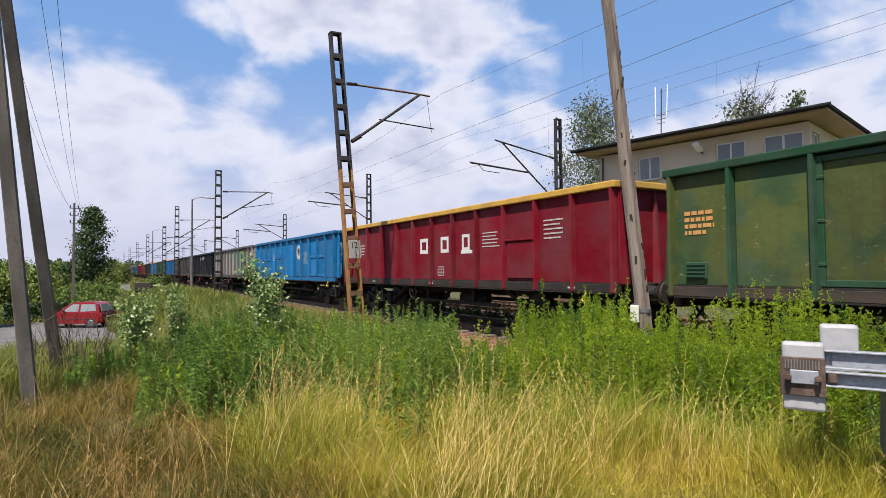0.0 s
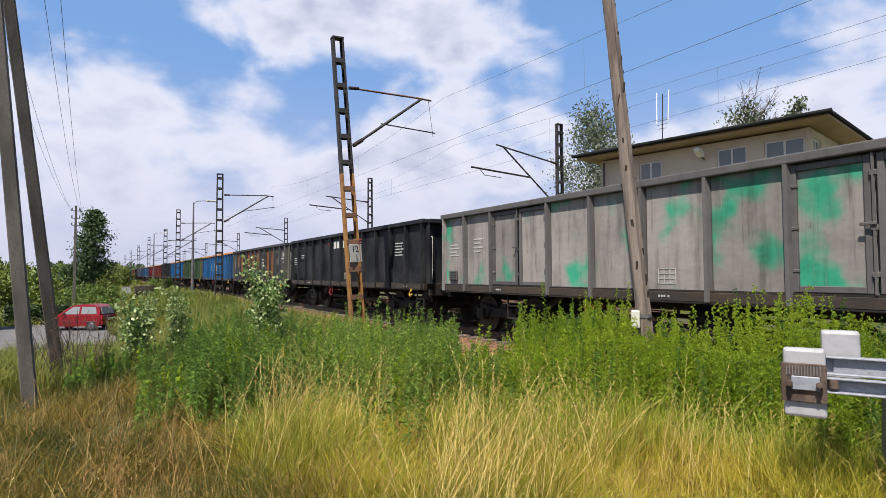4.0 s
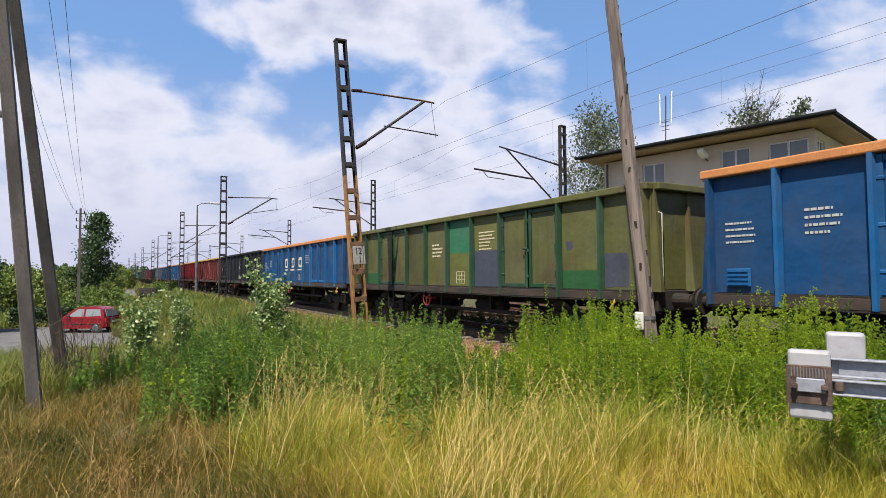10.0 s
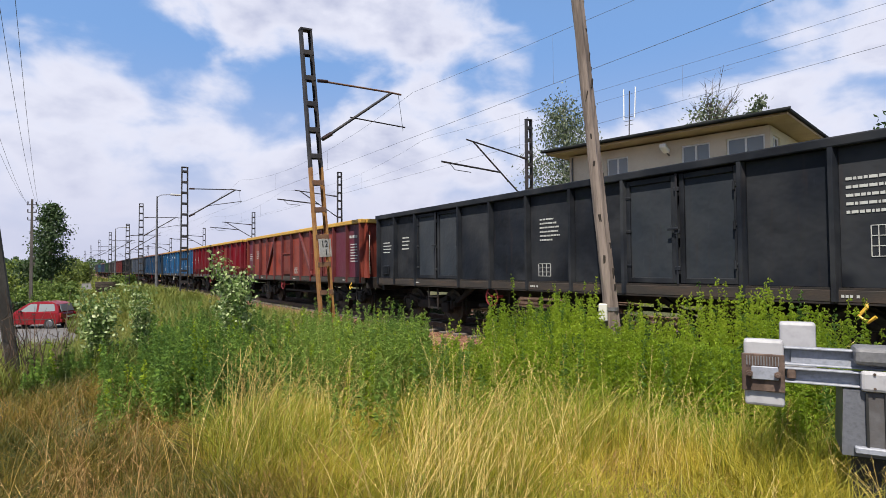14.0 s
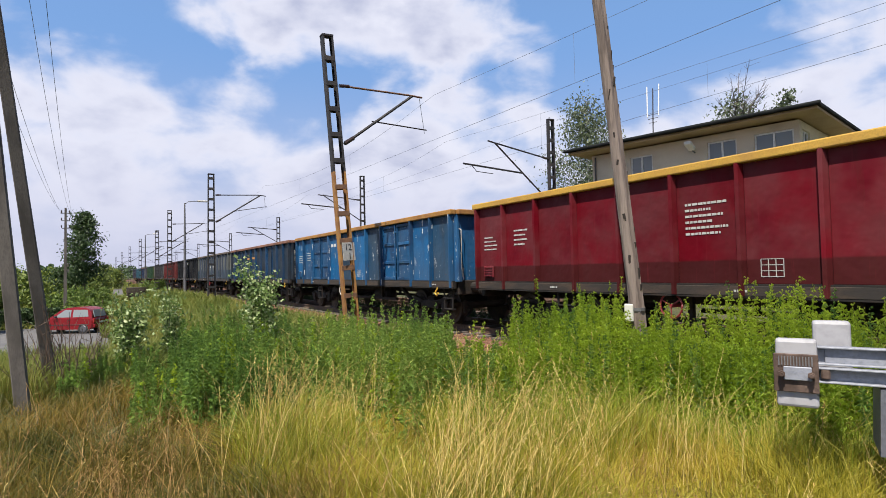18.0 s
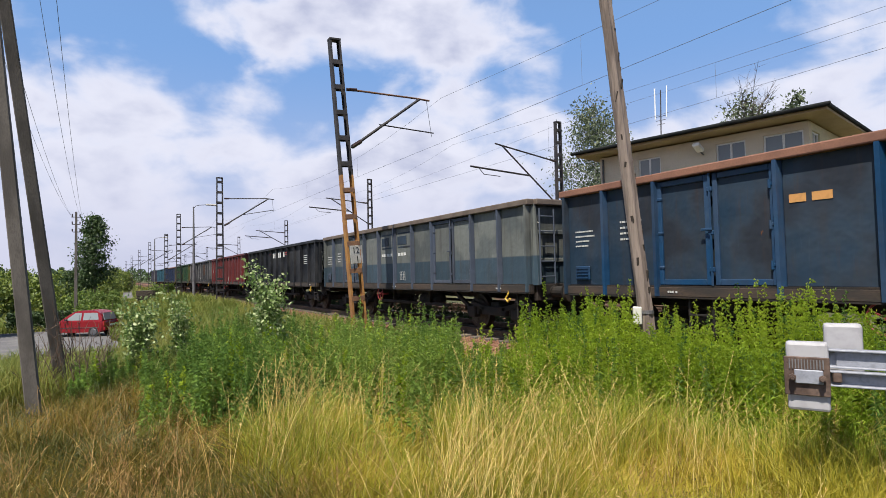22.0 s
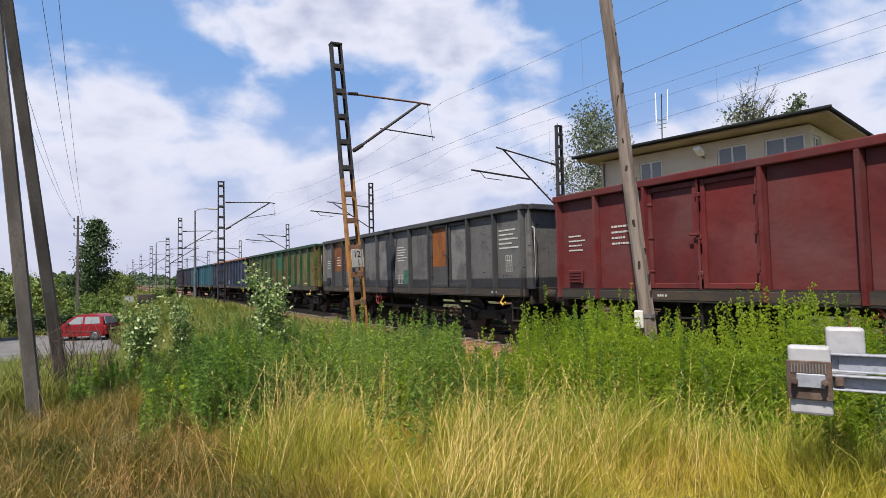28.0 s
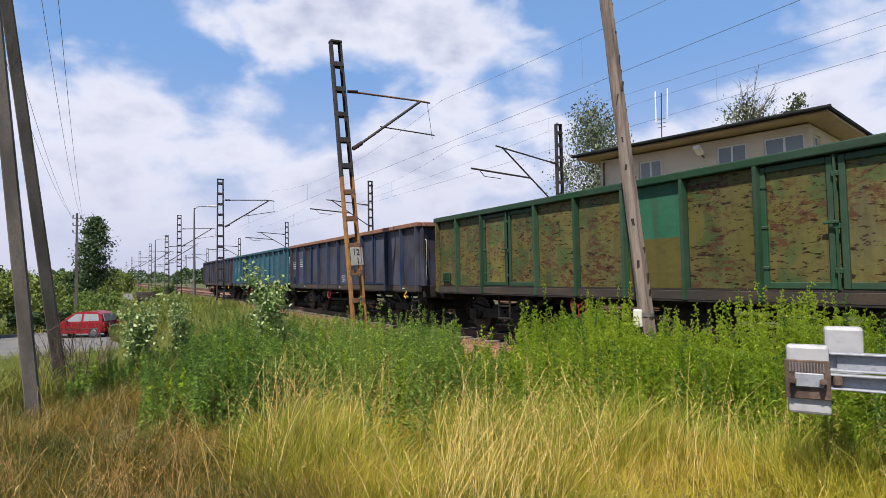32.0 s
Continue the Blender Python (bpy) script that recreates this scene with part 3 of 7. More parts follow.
def wheelset_mesh(bm):
    add_rod(bm, (-1.05, 0, 0), (1.05, 0, 0), 0.075, sides=10)
    for s in (-1, 1):
        add_rod(bm, (s * 0.69, 0, 0), (s * 0.82, 0, 0), 0.455, 0.445, 28)
        add_rod(bm, (s * 0.68, 0, 0), (s * 0.70, 0, 0), 0.485, 0.485, 28)
        add_rod(bm, (s * 0.821, 0, 0), (s * 0.84, 0, 0), 0.36, 0.33, 24)
        for k in range(4):
            a = k * math.pi / 2
            add_box(bm, (s * 0.84, math.cos(a) * 0.23, math.sin(a) * 0.23), (0.02, 0.07, 0.07), 0.01)


def wheel_mesh(bm):
    n = 20
    add_tube(bm, [(0, math.cos(k * 2 * math.pi / n) * 0.2, math.sin(k * 2 * math.pi / n) * 0.2) for k in range(n + 1)], 0.016)
    for k in range(3):
        a = k * 2 * math.pi / 3 + 0.5
        add_rod(bm, (0, 0, 0), (0, math.cos(a) * 0.2, math.sin(a) * 0.2), 0.012, sides=6)
    add_rod(bm, (-0.02, 0, 0), (0.3, 0, 0), 0.03, sides=8)


def grab_mesh(bm):
    add_tube(bm, [(0, 0, 0.62), (-0.07, 0, 0.6), (-0.07, 0, -0.6), (0, 0, -0.62)], 0.012)


def step_mesh(bm):
    for s in (-1, 1):
        add_box(bm, (0, s * 0.2, 0), (0.03, 0.035, 0.62))
    for z in (-0.28, 0.0):
        add_box(bm, (0.03, 0, z), (0.12, 0.42, 0.025))


def ladder_mesh(bm):
    for s in (-1, 1):
        add_rod(bm, (s * 0.2, 0, -0.8), (s * 0.2, 0, 0.8), 0.018, sides=6)
    for k in range(5):
        add_rod(bm, (-0.2, 0, -0.64 + k * 0.32), (0.2, 0, -0.64 + k * 0.32), 0.014, sides=6)


def towhook_mesh(bm):
    add_tube(bm, [(0, 0, 0.12), (-0.03, 0, 0), (-0.06, 0.07, -0.1), (-0.06, -0.02, -0.17), (-0.06, -0.1, -0.1)], 0.022)


def cabinet_mesh(bm):
    add_box(bm, (0, 0, 0), (0.03, 0.36, 0.26), 0.01)
    for k in range(4):
        add_box(bm, (-0.02, 0, -0.09 + k * 0.06), (0.02, 0.3, 0.02))


def tank_mesh(bm):
    add_rod(bm, (0, -0.5, 0), (0, 0.5, 0), 0.19, sides=14)
    for s in (-1, 1):
        add_rod(bm, (0, s * 0.5, 0), (0, s * 0.58, 0), 0.19, 0.08, 14)


def bars(rows):
    """Stencilled rows: (distance from the rear end, height above the rails, width, height) of each bar."""
    bm = bmesh.new()
    for s, z, w, h in rows:
        add_box(bm, (-SIDE - (0.021 if z > FLOOR + 0.2 else 0.082), HALF - s, z), (0.008, w, h))
    return bm


def hollow(row):
    """A plain open frame in place of one large painted character."""
    s, z, w, h = row
    t = 0.22 * w
    y = HALF - s
    bm = bmesh.new()
    outer = [(y - w / 2, z - h / 2), (y + w / 2, z - h / 2), (y + w / 2, z + h / 2), (y - w / 2, z + h / 2)]
    inner = [(y - w / 2 + t, z - h / 2 + t), (y + w / 2 - t, z - h / 2 + t), (y + w / 2 - t, z + h / 2 - t), (y - w / 2 + t, z + h / 2 - t)]
    rings = [[bm.verts.new((x, a, b)) for a, b in ring] for x in (-SIDE - 0.022, -SIDE - 0.013) for ring in (outer, inner)]
    for a, b in ((0, 1), (2, 3), (0, 2), (1, 3)):
        for j in range(4):
            bm.faces.new((rings[a][j], rings[a][(j + 1) % 4], rings[b][(j + 1) % 4], rings[b][j]))
    return bm


def text_block(s, z, w, n, pitch=0.07, h=0.03, seed=0):
    """Dashes for a small block of lettering that cannot be read: rows of words."""
    rng = random.Random(seed + int(s * 100))
    rows = []
    for k in range(n):
        x, end = 0.0, w * rng.uniform(0.6, 1.0)
        while x < end:
            ww = min(rng.uniform(0.6, 2.4) * max(h, 0.03), max(end - x, 0.02))
            rows.append((s - w / 2 + x + ww / 2, z - k * pitch, ww, h))
            x += ww + max(h, 0.03) * 0.45
    return rows


def grid_block(s, z, w, h):
    """A stencilled load table."""
    t = 0.009
    rows = [(s, z + k * h / 3 - h / 2, w, t) for k in range(4)]
    return rows + [(s - w / 2 + k * w / 3, z, t, h) for k in range(4)]


def wagon(index, look_of):
    """One open goods wagon; look_of holds its paint, panels, doors and lettering."""
    body, rib_paint = look_of["paint"], look_of.get("ribs", look_of["paint"])
    rim = look_of.get("rim", rib_paint)
    root = thing("gondola_wagon", pose(TRACK_X, 0, 0), look_of["label"], "goods wagon", "wagons of the goods train")
    sill = look_of.get("sill", GRIME)
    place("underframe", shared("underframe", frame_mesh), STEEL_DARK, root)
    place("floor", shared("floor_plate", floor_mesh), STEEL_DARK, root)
    place("side_sill", shared("side_sill", lambda bm: add_box(bm, (-SIDE - 0.06, 0, FLOOR + 0.1), (0.04, 13.0, 0.145), 0.006)), sill, root)
    place("side_wall", shared("side_wall", far_side_mesh), body, root)
    place("side_lining", shared("side_lining", lambda bm: add_box(bm, (-SIDE + 0.04, 0, 2.06), (0.03, 12.9, 1.74))), body, root)
    place("top_rail", shared("top_rail", rim_mesh), rim, root, label=look_of.get("rim_label", ""))
    doors = look_of.get("doors", (2, 3, 8, 9))
    over = look_of.get("panels", {})
    posts = POSTS if doors == (2, 3, 8, 9) else EVEN_POSTS
    for k in range(12):
        y = HALF - (posts[k] + posts[k + 1]) / 2
        wide = Matrix.Diagonal((1, (posts[k + 1] - posts[k]) / BAY, 1, 1))
        paint = over.get(k, body)
        if k in doors:
            leaf = place("door", shared("door_leaf", leaf_mesh), paint, root, pose(-SIDE, y, 2.04) @ wide)
            place("door_frame", shared("door_frame", door_frame_mesh), rib_paint, leaf)
            side = 1 if k in doors[::2] else -1
            for z in (-0.55, 0.0, 0.55):
                place("hinge", shared("hinge", hinge_mesh), rib_paint, leaf, pose(0, side * (BAY / 2 - 0.05), z))
            if look_of.get("crossbars"):
                for z in look_of["crossbars"]:
                    place("crossbar", shared("crossbar", crossbar_mesh), paint, leaf, pose(0, 0, z))
            if side > 0:
                place("locking_bar", shared("locking_bar", lock_mesh), rib_paint, leaf, pose(0, -BAY / 2, 0))
        elif k in look_of.get("hatches", ()):
            place("hatch_panel", shared("hatch_panel", hatch_mesh), paint, root, pose(-SIDE, y, 2.06) @ wide)
        else:
            place("side_panel", shared("side_panel", panel_mesh), paint, root, pose(-SIDE, y, 2.06) @ wide)
    inner = {d for d in doors[1::2]}
    for k in range(13):
        if k in inner:
            continue
        y = HALF - posts[k]
        y = min(max(y, -HALF + 0.08), HALF - 0.08)
        place("rib", shared("rib", rib_mesh), rib_paint if 0 < k < 12 else body, root, pose(-SIDE, y, 2.05))
    for k, turn in look_of.get("braces", ()):
        place("brace", shared("brace", brace_mesh), rib_paint, root, pose(-SIDE - 0.02, HALF - (k + 0.5) * BAY, 2.05, 0, 0, 0 if turn > 0 else 180) if turn > 0 else pose(-SIDE - 0.02, HALF - (k + 0.5) * BAY, 2.05) @ pose(0, 0, 0, -76))
    for s in (-1, 1):
        turn = pose(0, 0, 0, 0, 0, 0 if s < 0 else 180)
        at = pose(0, s * (HALF - 0.02), 2.06) @ turn
        place("end_wall", shared("end_wall", end_mesh), body, root, at)
        for z in ((0.25, -0.35) if look_of.get("ladder") else ()):
            place("end_bar", shared("end_bar", end_bar_mesh), body, root, at @ pose(0, 0, z))
        for x in (-1.36, -0.5, 0.5, 1.36):
            place("end_post", shared("end_post", end_post_mesh), body, root, pose(0, s * (HALF - 0.02), 2.06) @ turn @ pose(x, 0, 0))
        for x in (-0.875, 0.875):
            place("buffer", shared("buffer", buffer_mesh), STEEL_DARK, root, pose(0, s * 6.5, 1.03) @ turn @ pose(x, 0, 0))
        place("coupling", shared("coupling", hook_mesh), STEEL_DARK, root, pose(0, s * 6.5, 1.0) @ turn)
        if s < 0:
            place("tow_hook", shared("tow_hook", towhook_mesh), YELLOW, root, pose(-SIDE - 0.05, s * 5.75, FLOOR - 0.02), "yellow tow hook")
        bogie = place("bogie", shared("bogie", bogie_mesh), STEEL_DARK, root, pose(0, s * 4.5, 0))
        for e in (-1, 1):
            place("wheelset", shared("wheelset", wheelset_mesh), WHEEL, bogie, pose(0, e * 0.9, 0.46))
    place("grab_rail", shared("grab_rail", grab_mesh), look_of.get("grab", HANDRAIL), root, pose(-1.3, -HALF - 0.04, 1.9, 0, 0, 90))
    place("step", shared("step", step_mesh), STEEL_DARK, root, pose(-SIDE + 0.02, HALF - 2.9, FLOOR - 0.25))
    place("step", shared("step", step_mesh), STEEL_DARK, root, pose(-SIDE + 0.02, -HALF + 0.35, FLOOR - 0.25))
    place("air_tank", shared("air_tank", tank_mesh), STEEL_DARK, root, pose(-0.7, -0.9, FLOOR - 0.3))
    place("hand_wheel", shared("hand_wheel", wheel_mesh), look_of.get("wheel", RED_WHEEL), root, pose(-SIDE - 0.02, HALF - 5.3, FLOOR - 0.16), look_of.get("wheel_label", "red hand brake wheel"))
    place("vent_box", shared("vent_box", cabinet_mesh), rib_paint, root, pose(-SIDE - 0.05, HALF - 0.5, 1.42))
    if look_of.get("ladder"):
        place("ladder", shared("ladder", ladder_mesh), rib_paint, root, pose(-1.15, -HALF - 0.16, 2.0))
    for k, (rect, mat) in enumerate(look_of.get("patches", ())):
        part("paint_patch", patch_mesh((float(np.interp(rect[0], EVEN_POSTS, posts)), *rect[1:]), index * 50 + k), mat, root)
    for name, mat, rows, label in look_of.get("marks", ()):
        rows = [(float(np.interp(row[0], EVEN_POSTS, posts)), *row[1:]) for row in rows]
        if "lettering" in name:
            for row in rows:
                part(name, hollow(row) if row[3] > 0.3 else bars([row]), mat, root, label)
        else:
            part(name, bars(rows), mat, root, label)["kind"] = "stuff"
    WAGONS.append((index, root))
    return root


def standard_marks(seed, mat=None, load=True, rows=True):
    """Numbers, load table and notices that every wagon carries, too small to read."""
    m = mat or WHITE_MARK
    rows_ = text_block(0.56, 2.2, 0.5, 4, 0.09, 0.028, seed) + text_block(1.63, 2.3, 0.45, 4, 0.1, 0.034, seed + 3)
    if load:
        rows_ += grid_block(6.9, 1.42, 0.3, 0.24)
    sill = [(s + 0.2 * ((seed * 7 + k) % 3), FLOOR + 0.1, 0.03, 0.034) for k, s in enumerate((2.2, 6.4, 11.6)) for s in (s, s + 0.045, s + 0.09, s + 0.16)]
    rows_ += [(s, z, w, h) for s, z, w, h in sill]
    return ("stencil", m, rows_, "rows of small white stencilled markings")


def patch_mesh(rect, seed):
    """A rectangle of fresh paint with an uneven edge."""
    s, z, w, h = rect
    rng = random.Random(seed)
    bm = bmesh.new()
    ring = []
    for u0, v0, u1, v1 in ((-1, -1, 1, -1), (1, -1, 1, 1), (1, 1, -1, 1), (-1, 1, -1, -1)):
        for f in (0, 0.25, 0.5, 0.75):
            u, v = u0 + (u1 - u0) * f, v0 + (v1 - v0) * f
            ring.append((HALF - s + u * w / 2 + rng.uniform(-0.02, 0.02), z + v * h / 2 + rng.uniform(-0.02, 0.02)))
    front = [bm.verts.new((-SIDE - 0.0195, a, b)) for a, b in ring]
    back = [bm.verts.new((-SIDE - 0.0125, a, b)) for a, b in ring]
    bm.faces.new(front)
    bm.faces.new(back)
    for k in range(len(ring)):
        bm.faces.new((front[k], front[(k + 1) % len(ring)], back[(k + 1) % len(ring)], back[k]))
    return bm


WAGONS = []
GRIME = surface("grimy_brown_sill", (0.026, 0.021, 0.018), (0.055, 0.036, 0.025), 2.5, rough=0.85, stretch=(1, 0.5, 2))
DARK_GREEN = wagon_paint("dark_green_rib_paint", (0.0133, 0.051, 0.0235), rust=0.25)
P = {
    "green": wagon_paint("patched_green_paint", (0.0293, 0.0598, 0.0213), (0.0639, 0.0786, 0.0233), (0.45, 0.6), 1.2, 0.3, cracks=0.1),
    "maroon": wagon_paint("maroon_paint", (0.146, 0.00315, 0.0119), rust=0.04, streak=0.1, rough=0.45, gloss=0.08),
    "azure": wagon_paint("azure_blue_paint", (0.003, 0.13, 0.33), (0.005, 0.10, 0.25), (0.5, 0.7), 1.0, 0.06, streak=0.12, rough=0.45),
    "faded": wagon_paint("faded_grey_paint", (0.26, 0.235, 0.225), (0.035, 0.27, 0.165), (0.54, 0.68), 0.95, 0.45, streak=0.6, vary=0.2),
    "black": wagon_paint("anthracite_paint", (0.008, 0.0095, 0.013), rust=0.04, streak=0.15, rough=0.5, gloss=0.08),
    "patch": wagon_paint("patched_grey_paint", (0.085, 0.083, 0.073), (0.060, 0.060, 0.056), (0.5, 0.7), 1.3, 0.3, streak=0.5),
    "orange_half": wagon_paint("orange_primer_over_grey", (0.23, 0.078, 0.018), (0.15, 0.052, 0.018), (0.5, 0.62), 1.2, 0.25, band=(-0.28, (0.06, 0.06, 0.062))),
    "teal_half": wagon_paint("teal_over_olive_paint", (0.020, 0.125, 0.062), rust=0.2, streak=0.2, band=(-0.02, (0.09, 0.098, 0.028))),
    "slate_half": wagon_paint("olive_over_slate_paint", (0.10, 0.10, 0.030), rust=0.3, streak=0.3, band=(0.0, (0.045, 0.052, 0.075))),
    "olive_low": wagon_paint("olive_over_green_paint", (0.098, 0.104, 0.028), (0.065, 0.06, 0.024), (0.45, 0.75), 0.8, 0.3, streak=0.35, band=(-0.5, (0.022, 0.085, 0.030))),
    "touch_up": wagon_paint("dark_touch_up_paint", (0.018, 0.020, 0.025), rust=0.05, streak=0.2),
    "touch_slate": wagon_paint("slate_touch_up_paint", (0.045, 0.052, 0.075), rust=0.05, streak=0.2),
    "touch_green": wagon_paint("green_touch_up_paint", (0.02, 0.10, 0.055), rust=0.05, streak=0.2),
    "bright_blue": wagon_paint("bright_repainted_blue", (0.004, 0.105, 0.27), rust=0.15, streak=0.3, scratch=0.7),
    "dull_blue": wagon_paint("dull_weathered_blue", (0.014, 0.048, 0.095), (0.02, 0.035, 0.055), (0.5, 0.7), 1.0, 0.25, streak=0.45, scratch=0.55),
    "orange": wagon_paint("orange_primer_paint", (0.23, 0.078, 0.018), (0.13, 0.045, 0.016), (0.48, 0.62), 1.2, 0.35, streak=0.45),
    "blue": wagon_paint("blue_paint", (0.00575, 0.045, 0.128), (0.010, 0.034, 0.085), (0.52, 0.75), 0.9, 0.1, streak=0.2, rough=0.45),
    "blue_rib": wagon_paint("bright_blue_rib_paint", (0.005, 0.09, 0.25), rust=0.12, streak=0.2),
    "navy": wagon_paint("navy_blue_paint", (0.0118, 0.0252, 0.0666), rust=0.15, streak=0.35),
    "olive": wagon_paint("olive_green_paint", (0.092, 0.094, 0.028), (0.072, 0.055, 0.026), (0.45, 0.75), 0.8, 0.35, streak=0.35),
    "grey": wagon_paint("blue_grey_paint", (0.011, 0.0135, 0.019), (0.008, 0.0095, 0.013), (0.5, 0.7), 0.8, 0.06, streak=0.12, gloss=0.08),
    "rust": wagon_paint("rust_red_paint", (0.19, 0.03, 0.017), (0.10, 0.022, 0.016), (0.5, 0.65), 1.0, 0.35, streak=0.3),
    "plum": wagon_paint("plum_paint", (0.115, 0.016, 0.035), rust=0.08, streak=0.2),
    "red": wagon_paint("signal_red_paint", (0.125, 0.0022, 0.0085), (0.095, 0.003, 0.009), (0.5, 0.75), 1.2, 0.05, streak=0.08, rough=0.45, gloss=0.08, band=(-0.52, (0.058, 0.011, 0.012))),
    "streaky": wagon_paint("scratched_blue_paint", (0.006, 0.075, 0.19), (0.012, 0.045, 0.11), (0.48, 0.66), 0.8, 0.25, streak=0.35, scratch=0.7, vary=0.3),
    "slate": wagon_paint("slate_blue_paint", (0.012, 0.027, 0.048), (0.018, 0.022, 0.030), (0.5, 0.65), 0.9, 0.2, streak=0.35),
    "two": wagon_paint("grey_over_blue_paint", (0.115, 0.125, 0.118), (0.075, 0.085, 0.085), (0.5, 0.62), 1.2, rust=0.15, streak=0.5, band=(-0.25, (0.034, 0.055, 0.074))),
    "brown": wagon_paint("brown_paint", (0.10, 0.015, 0.015), (0.07, 0.013, 0.015), (0.5, 0.7), 0.8, 0.12, streak=0.2),
    "cement": wagon_paint("cracked_grey_paint", (0.118, 0.115, 0.116), (0.075, 0.073, 0.075), (0.5, 0.65), 1.5, 0.15, streak=0.5, cracks=0.2, crack_col=(0.052, 0.045, 0.042), band=(-0.64, (0.030, 0.032, 0.037))),
    "cement_rib": wagon_paint("dark_grey_rib_paint", (0.035, 0.036, 0.041), rust=0.15, streak=0.4),
    "peeled_teal": wagon_paint("teal_over_peeling_paint", (0.016, 0.105, 0.055), rust=0.35, streak=0.4, band=(-0.05, (0.085, 0.072, 0.02)), rust_col=(0.06, 0.03, 0.015)),
    "peeled": wagon_paint("peeling_green_paint", (0.11, 0.098, 0.025), (0.058, 0.084, 0.028), (0.5, 0.62), 1.6, 0.3, streak=0.5, cracks=0.6, crack_col=(0.075, 0.036, 0.017)),
    "two_rib": wagon_paint("grey_blue_rib_paint", (0.05, 0.0638, 0.0935), rust=0.15, streak=0.4),
    "faded_rib": wagon_paint("dark_weathered_rib_paint", (0.10, 0.095, 0.095), rust=0.3, streak=0.4),
    "slate_rib": wagon_paint("dull_blue_rib_paint", (0.0064, 0.0375, 0.09375), rust=0.2, streak=0.3),
    "grey_door": wagon_paint("lighter_grey_door_paint", (0.026, 0.032, 0.041), rust=0.06, streak=0.15, gloss=0.08),
    "rim_yellow": surface("yellow_top_rail_paint", (0.503, 0.296, 0.0444), (0.407, 0.222, 0.0444), 2.0, rough=0.6),
    "rim_orange": surface("orange_top_rail_paint", (0.555, 0.222, 0.0666), (0.459, 0.178, 0.0592), 2.0, rough=0.6),
    "rim_ochre": surface("ochre_top_rail_paint", (0.36, 0.175, 0.035), (0.25, 0.11, 0.035), 2.0, rough=0.65),
    "rim_dusty": surface("dusty_top_rail", (0.13, 0.10, 0.08), (0.085, 0.062, 0.05), 2.0, rough=0.8),
    "rim_rust": surface("rusty_top_rail", (0.222, 0.104, 0.0666), (0.148, 0.0666, 0.0444), 2.0, rough=0.8),
    "teal": wagon_paint("turquoise_paint", (0.022, 0.085, 0.125), rust=0.2),
    "dusk": wagon_paint("dusty_violet_blue_paint", (0.0407, 0.0444, 0.074), (0.037, 0.0333, 0.0407), (0.45, 0.6), 1.0, 0.25, streak=0.4),
}


